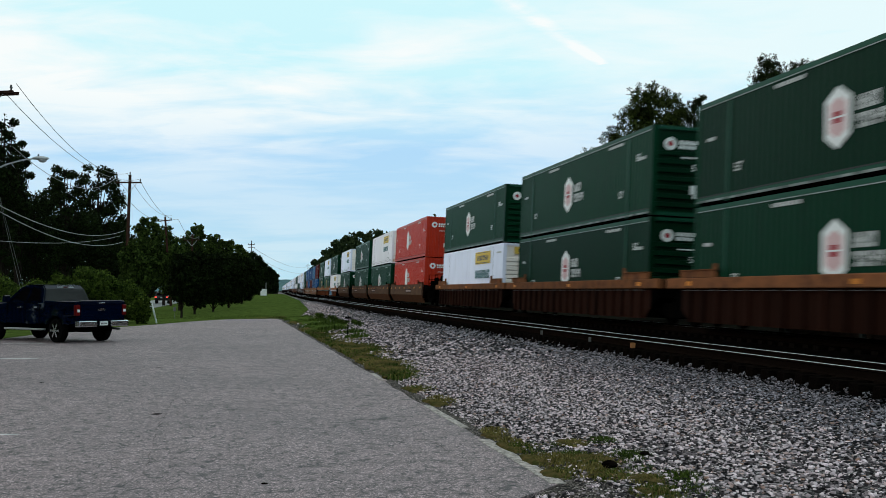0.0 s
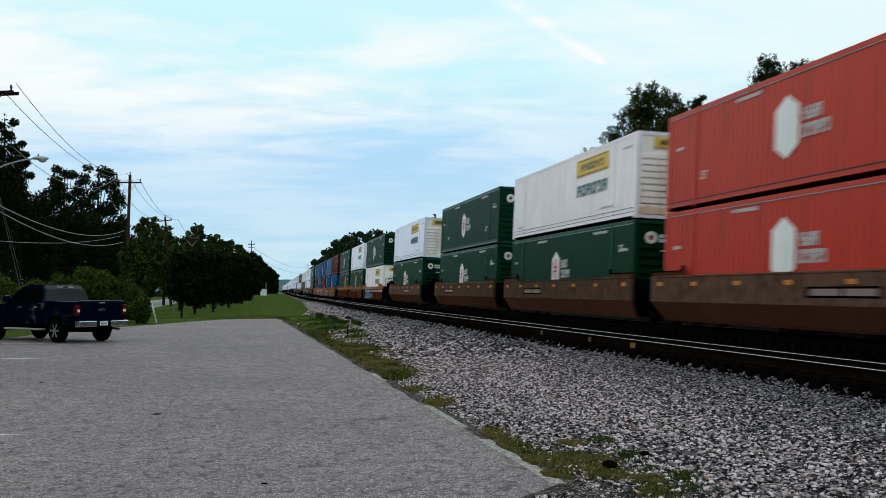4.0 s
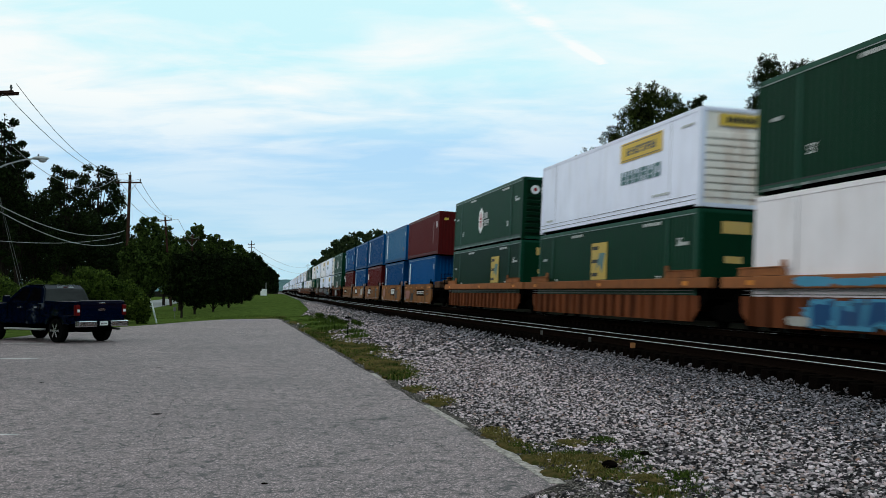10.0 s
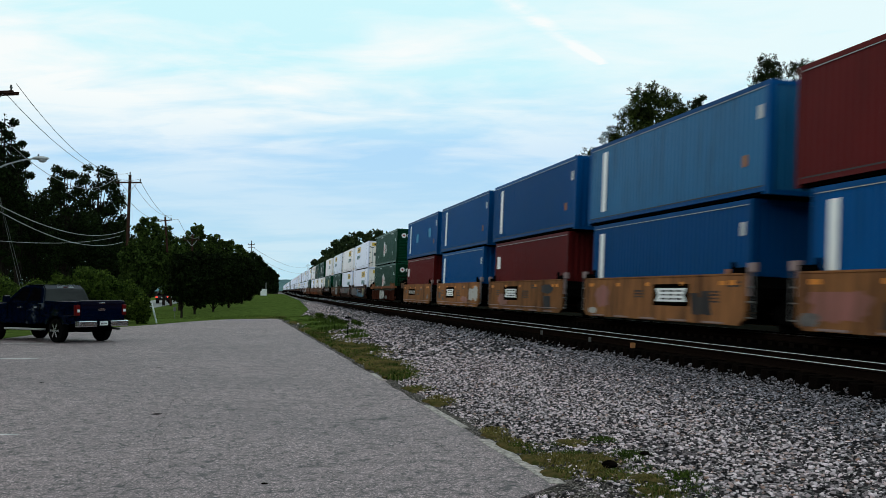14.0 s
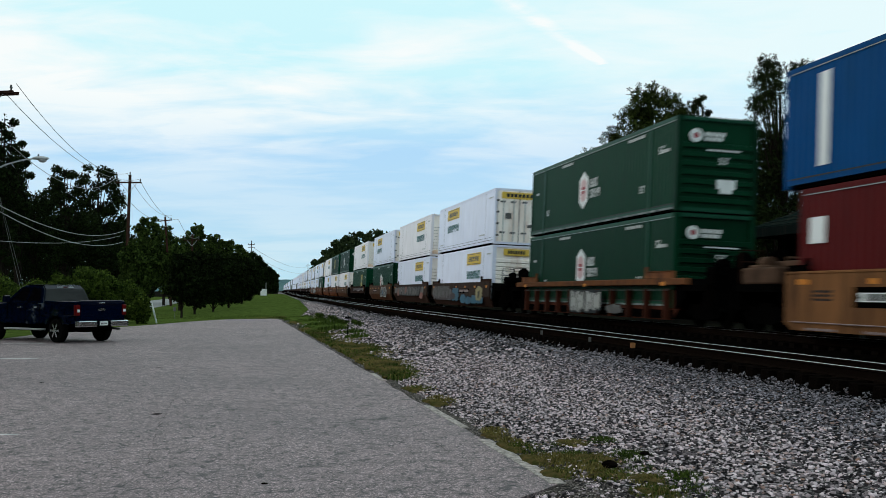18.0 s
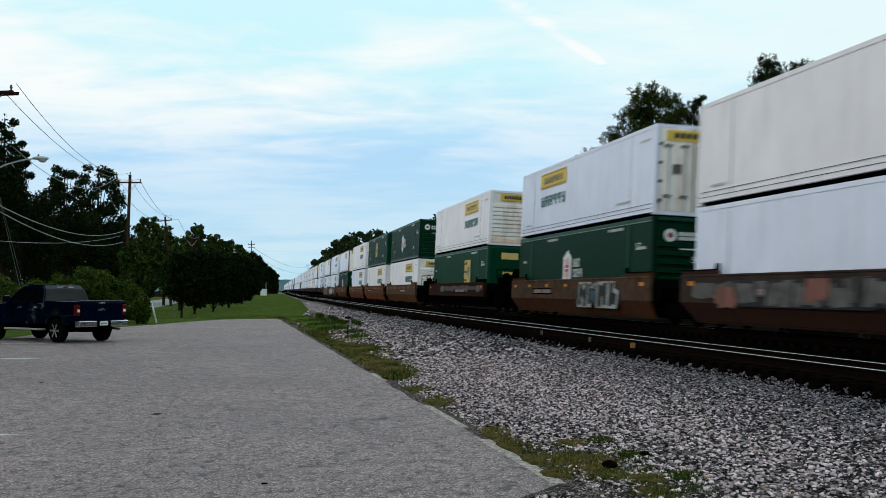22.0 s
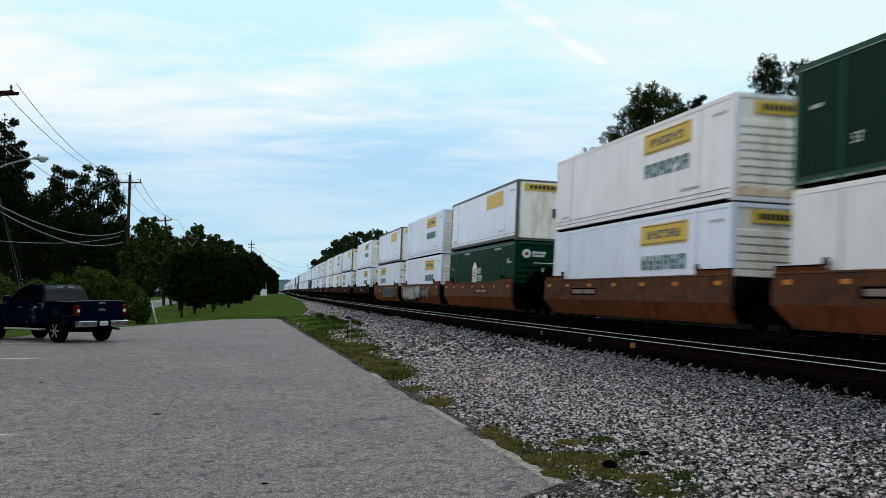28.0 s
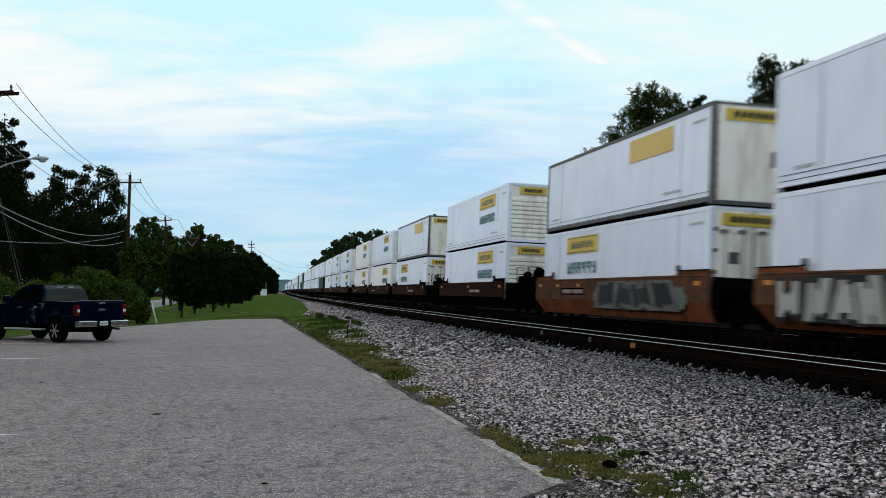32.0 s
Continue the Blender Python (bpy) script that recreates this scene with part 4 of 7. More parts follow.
def build_woods():
    dark = "dark green broadleaf tree in full summer leaf"
    # along the road: column, distance, height of the top, half width, foot of the crown, leaves
    rows = [
        (-70, 80, 165, 95, 2.0, 6000), (4, 80, 190, 34, 2.2, 5200), (30, 92, 236, 26, 3.0, 4200), (60, 96, 330, 60, 2.0, 4200),
        (112, 106, 290, 48, 3.2, 4600), (172, 128, 286, 54, 3.2, 5000), (140, 115, 378, 60, 1.4, 3600), (205, 150, 388, 40, 1.4, 3200), (30, 110, 350, 70, 1.2, 4000), (95, 112, 385, 70, 0.8, 3600), (190, 140, 400, 70, 0.8, 3600),
        (262, 92, 384, 33, 1.6, 4200), (240, 76, 425, 36, 1.0, 3000), (290, 124, 400, 30, 1.4, 3200),
        (346, 140, 398, 22, 1.8, 3400), (322, 138, 420, 32, 1.2, 2800), (375, 135, 416, 24, 1.2, 2800), (400, 150, 428, 24, 1.0, 2800), (425, 170, 438, 24, 1.0, 2800), (448, 205, 450, 20, 1.0, 2400), (462, 250, 464, 15, 0.8, 2000), (478, 320, 478, 12, 0.6, 1600), (486, 420, 488, 9, 0.4, 1000),
        (322, 69, 452, 30, 0.75, 4000), (345, 78, 448, 34, 0.3, 4000), (378, 86, 450, 34, 0.3, 3800), (405, 98, 450, 32, 0.3, 3600), (428, 116, 458, 28, 0.3, 3400), (446, 160, 466, 20, 0.6, 2800), (458, 225, 478, 13, 0.5, 2200),
        (318, 92, 440, 40, 0.8, 3400), (260, 190, 478, 24, 0.3, 2200),
    ]
    for k, (px, d, py, hw, base, n) in enumerate(rows):
        h, r = top(py - 9, d), hw / 1889.5 * d
        # crowns that catch the light get the brighter leaf copy
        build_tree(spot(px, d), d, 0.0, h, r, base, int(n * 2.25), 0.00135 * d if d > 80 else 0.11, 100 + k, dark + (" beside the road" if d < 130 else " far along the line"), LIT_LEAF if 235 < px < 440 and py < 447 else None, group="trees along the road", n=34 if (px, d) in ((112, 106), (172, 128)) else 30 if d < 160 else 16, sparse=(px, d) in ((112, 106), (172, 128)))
    # bushes behind the car park
    for k, (px, d, py, hw, n) in enumerate(((165, 58, 470, 56, 5200), (120, 57, 480, 45, 3400), (215, 59, 492, 36, 3200), (244, 56.5, 506, 27, 3200), (30, 60, 497, 60, 3400), (-50, 60, 480, 80, 3000), (80, 62, 492, 50, 2600))):
        h, r = top(py, d), hw / 1889.5 * d
        build_tree(spot(px, d), d, 0.0, h, r, 0.05, int(n * 3.7), 0.066, 300 + k, "bright green leafy bush at the edge of the car park", BUSH_LEAF, "bush", "bushes at the car park", n=18)
    # unseen hedge added along the car park, so the truck's side mirrors no sky
    for k in range(9):
        build_tree(-24.9 - 0.3 * math.sin(k * 1.9), 38.5 - 4.0 * k, -0.03, 3.2 + 0.5 * math.sin(k * 2.3), 2.3, 0.0, 2600, 0.17, 330 + k, "dense green bush added out of view to darken the truck's reflections", BUSH_LEAF, "bush", "hedge along the car park", n=10)
    # trees behind the train
    build_tree(spot(1158, 62), 62, 0.3, top(150, 62), 3.95, 3.0, 9500, 0.20, 401, "dark broadleaf tree with star-like leaf clusters behind the line", STAR_LEAF, n=30, star=True)
    build_tree(spot(1238, 60), 60, 0.3, top(143, 60), 0.9, 2.0, 2600, 0.15, 402, "dark pointed tree behind the line", n=30, star=True)
    build_tree(spot(1384, 58), 58, 0.3, top(74, 58), 2.9, 1.5, 10500, 0.14, 403, "tall sparse tree standing behind the depot", n=34, star=True)
    build_tree(spot(1330, 64), 64, 0.3, top(250, 64), 3.2, 0.5, 7500, 0.16, 404, "dark dense tree behind the depot")
    build_tree(spot(1555, 72), 72, 0.3, top(278, 72), 1.4, 2.0, 4200, 0.12, 405, "small tree behind the depot roof")
    # unseen trees added beside and behind the car park to shade the train
    for k in range(16):
        y = 46 - 8.2 * k if k < 12 else -54.0 - 3 * math.sin(k * 1.7)
        x = -22.4 if k < 2 else -26.2 if k < 12 else -20 + 11 * (k - 12)
        build_tree(x, y, -0.03, 17 + 2.5 * math.sin(k * 1.3), 2.7 if k < 2 else 4.9, 0.3, 3200, 0.46, 600 + k, "dense dark green tree added out of view to block skylight", group="street trees round the car park", n=12)
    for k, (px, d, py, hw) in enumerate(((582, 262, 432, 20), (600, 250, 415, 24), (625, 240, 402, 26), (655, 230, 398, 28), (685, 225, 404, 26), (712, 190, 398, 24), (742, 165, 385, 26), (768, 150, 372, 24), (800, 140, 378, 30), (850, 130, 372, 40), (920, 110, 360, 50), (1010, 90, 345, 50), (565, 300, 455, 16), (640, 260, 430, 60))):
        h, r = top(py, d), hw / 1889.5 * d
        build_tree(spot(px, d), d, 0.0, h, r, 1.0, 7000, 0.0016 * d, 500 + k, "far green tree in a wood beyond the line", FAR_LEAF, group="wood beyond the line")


build_woods()


def build_hills():
    bm = bmesh.new()
    rows = []
    for k in range(160):
        x = -2400 + 4800 * k / 159
        h = 26 + 16 * noise.noise((x * 0.0016, 1.0, 0)) + 5 * noise.noise((x * 0.012, 2.0, 0)) + 2.2 * noise.noise((x * 0.05, 5.0, 0))
        rows.append([bm.verts.new(p) for p in ((x, 2500, -2), (x, 2560, h), (x, 2900, h * 0.8), (x, 2990, -2))])
    for a, b in zip(rows, rows[1:]):
        for j in range(3):
            bm.faces.new((a[j], a[j + 1], b[j + 1], b[j]))
    tagged(part("backdrop_hills", bm, HILL), "low wooded hills in a colour paled for haze", kind="structure")


build_hills()


# ---- grass tufts and weeds ----
def blades(name, spots, material, label, seed, height, width=0.006):
    """Grass blades: a bent strip of two quads each. spots: (x, y, radius, count)."""
    rng = np.random.default_rng(seed)
    V, F = [], []
    n = 0
    for x0, y0, r, count in spots:
        for _ in range(count):
            a, q = rng.uniform(0, 6.28), r * rng.random() ** 0.7
            x, y = x0 + q * math.cos(a), y0 + q * math.sin(a) * 1.6
            if y < 66 and x < edge_x(y) + 0.04 + 0.08 * rng.random():
                continue
            z = max(bed_z(x, y) if x > edge_x(y) else 0.0, 0.0) - 0.01
            h = height * rng.uniform(0.4, 1.25) * (1.1 - 0.6 * q / r)
            b, w = rng.uniform(0, 6.28), width * rng.uniform(0.7, 1.5)
            bx, by = math.cos(b), math.sin(b)
            lean = h * rng.uniform(0.1, 0.7)
            px, py = -by * w, bx * w
            V += [(x - px, y - py, z), (x + px, y + py, z), (x + bx * lean * 0.35 + px, y + by * lean * 0.35 + py, z + h * 0.6), (x + bx * lean * 0.35 - px, y + by * lean * 0.35 - py, z + h * 0.6), (x + bx * lean, y + by * lean, z + h)]
            F += [(n, n + 1, n + 2), (n, n + 2, n + 3), (n + 3, n + 2, n + 4)]
            n += 5
    tagged(new(name, raw_mesh(name, V, F, material)), label, "grass", kind="stuff")


def build_weeds():
    e = edge_x
    green = [(e(y) + dx, y, r, c) for y, dx, r, c in ((10.7, 0.62, 0.30, 420), (10.2, 0.9, 0.22, 260), (9.7, 0.85, 0.24, 300), (9.25, 0.9, 0.28, 380), (11.5, 0.25, 0.2, 160), (11.9, 0.55, 0.2, 120), (30, 1.2, 0.6, 700), (33, 1.0, 0.7, 900), (36, 0.9, 0.8, 900), (40, 0.8, 0.9, 1000), (45, 0.9, 1.0, 1200), (50, 1.1, 1.2, 1200), (56, 1.2, 1.4, 1400), (62, 1.5, 1.6, 1400), (68, 0.5, 2.0, 1800), (75, -1.0, 2.5, 1800), (85, -2.0, 3.0, 1600))]
    blades("grass_tufts", green, BLADE, "tufts of green grass at the edge of the ballast", 31, 0.048, 0.005)
    tall = [(e(y) + dx, y, r, c) for y, dx, r, c in ((46, 1.4, 0.7, 500), (52, 1.6, 0.9, 600), (58, 1.8, 1.0, 600), (38, 1.5, 0.5, 250), (42, 1.8, 0.6, 250))]
    blades("tall_grass", tall, BLADE, "tall rank green grass beside the ballast", 32, 0.24, 0.012)
    dry = [(e(y) + dx, y, r, c) for y, dx, r, c in ((10.9, 0.35, 0.30, 900), (10.3, 0.45, 0.28, 700), (12.3, 0.15, 0.18, 350), (13.2, 0.2, 0.2, 350), (16.6, 0.25, 0.25, 400), (17.2, 0.3, 0.2, 250), (22, 0.5, 0.45, 700), (24, 0.35, 0.5, 900), (26, 0.45, 0.5, 900), (28.5, 0.5, 0.5, 800), (31, 0.4, 0.5, 700), (34, 0.4, 0.5, 600), (38, 0.3, 0.5, 500), (48, 0.4, 0.6, 500), (58, 0.4, 0.8, 500), (25, 0.9, 0.6, 900), (29, 1.1, 0.7, 900), (33, 0.8, 0.8, 900), (37, 1.2, 0.8, 800), (41, 0.7, 0.8, 800))]
    rnd = random.Random(17)
    for _ in range(70):
        y = rnd.uniform(21, 48)
        dry.append((e(y) + rnd.uniform(0.15, 0.35 + 0.045 * (y - 18)), y, 0.45, 170))
    blades("dry_grass", dry, DRY, "dry yellow-brown grass along the asphalt edge", 33, 0.07, 0.006)
    # the strip along the ballast: straw-coloured nearer, green further on
    strip_dry, strip_green = [], []
    for _ in range(330):
        y = 21 + 51 * rnd.random() ** 1.25
        spot_ = (e(y) + 0.1 + (grass_width(y) - 0.1) * rnd.random(), y, 0.4, 60)
        (strip_green if rnd.random() < min(0.95, max(0.35, (y - 24) / 24)) else strip_dry).append(spot_)
    blades("strip_grass", strip_green, BLADE, "low green grass between asphalt and ballast", 37, 0.11, 0.009)
    blades("strip_straw", strip_dry, DRY, "low straw-coloured grass between asphalt and ballast", 38, 0.08, 0.008)
    # mown grass on the verge beyond
    spots = []
    rng = random.Random(4)
    for _ in range(420):
        y = 66 + 74 * rng.random() ** 1.3
        x = rng.uniform(road_x(y) + 5, line_x(y) - (bed_width(y) + 0.4 if y > 66 else 10.5))
        if y < 69 and x > -11:
            continue
        spots.append((x, y, 1.4, 26))
    blades("verge_grass", spots, BLADE, "mown grass blades on the verge", 34, 0.05, 0.016)
    # leafy weeds
    for k, (px, d, h) in enumerate(((632, 46, 0.42), (604, 49, 0.40), (588, 54, 0.45), (566, 58, 0.5))):
        build_weed(spot(px, d), d, h, 60 + k)


def build_weed(x, y, h, seed):
    rng = random.Random(seed)
    z = max(0.0, bed_z(x, y))
    root = thing("weed", "leafy green weed growing out of the ballast", "weed", "weeds by the track", m=Matrix.Translation((x, y, z - 0.02)))
    bm = bmesh.new()
    rod(bm, (0, 0, 0), (0.03, 0, h * 0.95), 0.012, 0.005, 6)
    for k in range(5):
        a = rng.uniform(0, 6.28)
        zz = h * rng.uniform(0.35, 0.8)
        rod(bm, (0, 0, zz), (0.22 * math.cos(a), 0.22 * math.sin(a), zz + 0.12), 0.006, 0.003, 5)
    part("stem", bm, BARK, root)
    V, F = leaf_cloud([((0, 0, h * 0.72), (0.26, 0.26, h * 0.26)), ((0.15, 0.05, h * 0.55), (0.15, 0.15, 0.1)), ((-0.14, 0.0, h * 0.8), (0.14, 0.14, 0.1))], 260, 0.05, seed)
    c = new("leaves", raw_mesh("leaves", V, F, BLADE))
    c.parent = root


def build_edge_grass():
    """A ragged strip of thin green and straw-coloured grass between asphalt and ballast."""
    for y0, y1, mat, lab in ((21.0, 46.0, STRAW, "ragged strip of olive and straw-coloured grass at the asphalt edge"), (45.2, 74.0, GRASS, "ragged strip of green grass at the asphalt edge")):
        n = int((y1 - y0) * 2.5)
        bm = bmesh.new()
        rows = []
        for k in range(n + 1):
            y = y0 + (y1 - y0) * k / n
            q = math.sin(math.pi * min(1.0, min(k + 0.3, n - k + 0.3) / 5.0) / 2)
            w = grass_width(y) * (1.0 + 0.25 * noise.noise((y * 0.42, 7.0, 0)) + 0.30 * noise.noise((y * 1.7, 2.0, 0))) * q
            a = edge_x(y) + 0.02 + 0.14 * noise.noise((y * 1.1, 4.0, 0))
            w = max(0.06, w)
            row = []
            for j, z in enumerate((-0.05, 0.045, 0.05, 0.045, -0.03)):
                x = a + w * j / 4
                row.append(bm.verts.new((x, y, max(0.0, bed_z(x, y)) + z + (0.02 * noise.noise((x * 5, y * 3, 0)) if 0 < j < 4 else 0))))
            rows.append(row)
        for a, b in zip(rows, rows[1:]):
            for j in range(4):
                bm.faces.new((a[j], a[j + 1], b[j + 1], b[j]))
        tagged(part("grass_edge", bm, mat), lab, kind="structure")


build_weeds()
build_edge_grass()
build_moss()


# ---- poles, cables, street lamp ----
def cable(points_a, points_b, sag, r, mat, n=14):
    """A sagging wire: one tube of five sides."""
    bm = bmesh.new()
    a, b = Vector(points_a), Vector(points_b)
    side = (b - a).cross(Vector((0, 0, 1))).normalized()
    rings = []
    for k in range(n + 1):
        t = k / n
        p = a.lerp(b, t) - Vector((0, 0, 4 * sag * t * (1 - t)))
        rings.append([bm.verts.new(p + side * (r * math.cos(1.2566 * j)) + Vector((0, 0, r * math.sin(1.2566 * j)))) for j in range(5)])
    for u, v in zip(rings, rings[1:]):
        for j in range(5):
            bm.faces.new((u[j], u[(j + 1) % 5], v[(j + 1) % 5], v[j]))
    return bm


def build_pole(x, y, h, lean, label, arm=2.4, arm_z=None, turn=-11.0, double=False, r=0.15):
    root = thing("utility_pole", label, "utility pole", "utility poles along the road", m=pose(x, y, 0, 0, lean, turn))
    bm = bmesh.new()
    rod(bm, (0, 0, -0.3), (0, 0, h), r, r * 0.68, 12)
    part("pole_shaft", bm, WOOD, root)
    az = arm_z or h - 0.75
    for k in range(2 if double else 1):
        part("crossarm", bevelled(-arm / 2, arm / 2, -0.22 if k == 0 else 0.14, -0.12 if k == 0 else 0.24, az - 0.06, az + 0.06, 0.01), WOOD, root)
    for s in (-1, 1):
        bm = bmesh.new()
        rod(bm, (s * arm * 0.32, -0.14, az - 0.05), (0, -0.14, az - 0.75), 0.02, n=5)
        part("brace", bm, STEEL, root)
    for u in (-arm / 2 + 0.1, arm / 2 - 0.1, 0.0):
        bm = bmesh.new()
        zz = az + 0.06 if u else h
        rod(bm, (u, -0.15 if u else 0, zz), (u, -0.15 if u else 0, zz + 0.12), 0.03, 0.03, 8)
        rod(bm, (u, -0.15 if u else 0, zz + 0.08), (u, -0.15 if u else 0, zz + 0.22), 0.06, 0.035, 8)
        part("insulator", bm, SEAM, root)
    return root


def build_lines():
    p0, p1, p2 = (-17.6, 41.0, 10.0), (spot(222, 80), 80.0, top(309, 80)), (spot(303, 120), 120.0, top(383, 120))
    build_pole(p0[0], p0[1], p0[2], 0, "brown wooden utility pole with crossarm and street lamp", arm=2.4, arm_z=9.35, double=True)
    build_pole(p1[0], p1[1], p1[2], 1.6, "brown wooden utility pole with crossarm among the trees", arm=2.05, arm_z=p1[2] - 0.6)
    build_pole(p2[0], p2[1], p2[2], -4.5, "leaning brown wooden utility pole with crossarm", arm=1.75, arm_z=p2[2] - 0.45)
    for px, d, py, lean in ((340, 128, 414, 0), (404, 260, 428, 0), (418, 330, 446, 1)):
        build_pole(spot(px, d), d, top(py, d), lean, "distant wooden utility pole above the trees", arm=2.0, r=0.16)
    mast = build_pole(spot(445, 240), 240, top(427, 240), 0, "tall thin pole with stacked crossarms above the trees", arm=1.6, r=0.14)
    h = top(427, 240)
    for k in range(3):
        part("crossarm", bevelled(-0.8 + 0.1 * k, 0.8 - 0.1 * k, -0.2, -0.1, h - 1.5 - 0.8 * k, h - 1.4 - 0.8 * k, 0.01), WOOD, mast)
    build_pole(spot(545, 520), 520, top(468, 520), 0, "far railway line pole beside the track", arm=1.8, r=0.14)

    def wires(a, b, zs, sag, r, mat, label):
        for (ax, az), (bx, bz) in zs:
            bm = cable((a[0] + ax, a[1], az), (b[0] + bx, b[1], bz), sag, r, mat)
            tagged(part("overhead_wire", bm, mat), label, "wire", "overhead wires")
    wires(p0, p1, (((1.1, 9.75), (0.1, p1[2] + 0.1)), ((0.75, 9.3), (0.95, p1[2] - 0.35)), ((1.0, 7.3), (-0.95, p1[2] - 0.35))), 1.1, 0.0135, WIRE, "thin dark power wire sagging between poles")
    wires(p1, p2, (((1.0, p1[2] - 0.4), (0.9, p2[2] - 0.3)), ((0.05, p1[2] + 0.1), (0.0, p2[2] + 0.1)), ((-1.0, p1[2] - 0.4), (-0.9, p2[2] - 0.3))), 1.0, 0.017, WIRE, "thin dark power wire sagging between poles")
    wires(p0, p1, (((0.0, 5.3), (-0.1, p1[2] - 4.2)), ((0.0, 5.1), (-0.2, p1[2] - 5.05))), 0.82, 0.019, PALE_WIRE, "thick pale telephone cable sagging between poles")
    wires(p0, p1, (((0.0, 3.7), (-0.4, p1[2] - 4.6)),), 0.3, 0.012, PALE_WIRE, "thin pale telephone cable sagging between poles")
    wires(p2, (spot(340, 128), 128, 0), (((0.8, p2[2] - 0.4), (0.8, top(419, 128))), ((-0.8, p2[2] - 0.4), (-0.8, top(419, 128)))), 0.9, 0.02, WIRE, "thin dark power wire sagging between poles")
    wires((spot(446, 240), 240, 0), (spot(545, 520), 520, 0), (((0.5, top(440, 240)), (0.0, top(472, 520))), ((0.5, top(452, 240)), (0.0, top(482, 520)))), 2.0, 0.03, WIRE, "far thin wires beside the track")
    # guys
    for dx in (0.0, 0.35):
        bm = bmesh.new()
        rod(bm, (p0[0] + 0.1, p0[1], 6.9), (p0[0] + 1.73 + dx * 0.5, p0[1] + 0.3, 0.0), 0.0065, n=5)
        tagged(part("guy_wire", bm, WIRE), "grey guy wire of the utility pole", "guy wire", "guy wires")
    # street lamp on the first pole
    lamp = thing("street_lamp", "pale grey cobra-head street lamp on a curved arm", "street lamp", m=Matrix.Translation((p0[0], p0[1], 0)))
    bm = bmesh.new()
    pts = [(0.15, 6.35), (0.8, 6.62), (1.4, 6.78), (1.85, 6.84)]
    for a, b in zip(pts, pts[1:]):
        rod(bm, (a[0], 0, a[1]), (b[0], 0, b[1]), 0.028, n=8)
    part("arm", bm, STEEL, lamp)
    bm = bmesh.new()
    bmesh.ops.create_uvsphere(bm, u_segments=16, v_segments=10, radius=1.0)
    for v in bm.verts:
        v.co = Vector((v.co.x * 0.34 + 2.08, v.co.y * 0.15, v.co.z * (0.10 if v.co.z > 0 else 0.05) + 6.83))
    part("lamp_head", bm, STEEL, lamp)
    bm = bmesh.new()
    bmesh.ops.create_uvsphere(bm, u_segments=12, v_segments=8, radius=1.0)
    for v in bm.verts:
        v.co = Vector((v.co.x * 0.17 + 2.16, v.co.y * 0.11, v.co.z * 0.10 + 6.78))
    part("lens", bm, GREY_MARK, lamp)
    bm = bmesh.new()
    rod(bm, (2.0, 0, 6.92), (2.0, 0, 7.0), 0.03, n=8)
    part("photocell", bm, DARK, lamp)


build_lines()


# ---- road beyond the bushes, its post and signs ----
def build_road():
    strip("road", ROAD, [-90, -70, -50, -35, -20, 0, 15, 30, 45, 60, 75, 90, 100, 140, 200, 300, 420, 700], lambda y: [(road_x(y) - 3.4, 0.02), (road_x(y) + 3.4, 0.02)], "plain grey two-lane road behind the trees")
    d = 57.5
    bm = bmesh.new()
    vs = box(bm, -0.04, 0.04, -0.02, 0.02, 0, 1.12)
    root = tagged(part("marker_post", bm, MARK), "leaning white plastic marker post in the grass", "marker post")
    root.matrix_basis = pose(spot(278, d), d, 0, 0, -14, 0)
    root = thing("signal_cabinet", "small white cabinet beside the track with a signal mast", "signal cabinet", m=Matrix.Translation((spot(467, 212), 212, 0.74)))
    part("cabinet", bevelled(-0.6, 0.6, -0.3, 0.3, 0, 1.3, 0.03), MARK, root)
    bm = bmesh.new()
    rod(bm, (0.45, 0, 0), (0.45, 0, 2.6), 0.05, n=8)
    part("mast", bm, STEEL, root)
    root = thing("small_sign", "small white sign on a post beneath the trees", "sign", m=Matrix.Translation((spot(310, 66), 66, 0)))
    part("board", bevelled(-0.08, 0.08, -0.01, 0.01, 0.47, 0.75, 0.004), SEAM, root)
    bm = bmesh.new()
    rod(bm, (0, 0.02, 0), (0, 0.02, 0.7), 0.015, n=6)
    part("post", bm, SEAM, root)


build_road()


def build_stake():
    d = 38.5
    root = thing("track_stake", "thin dark steel stake with a small cross plate in the ballast", "stake", m=Matrix.Translation((spot(615, d), d, 0.0)))
    bm = bmesh.new()
    rod(bm, (0, 0, -0.05), (0.04, 0, 0.84), 0.022, 0.018, 6)
    part("shaft", bm, DARK, root)
    part("plate", bevelled(-0.08, 0.14, -0.015, 0.015, 0.74, 0.79, 0.005), DARK, root)


build_stake()


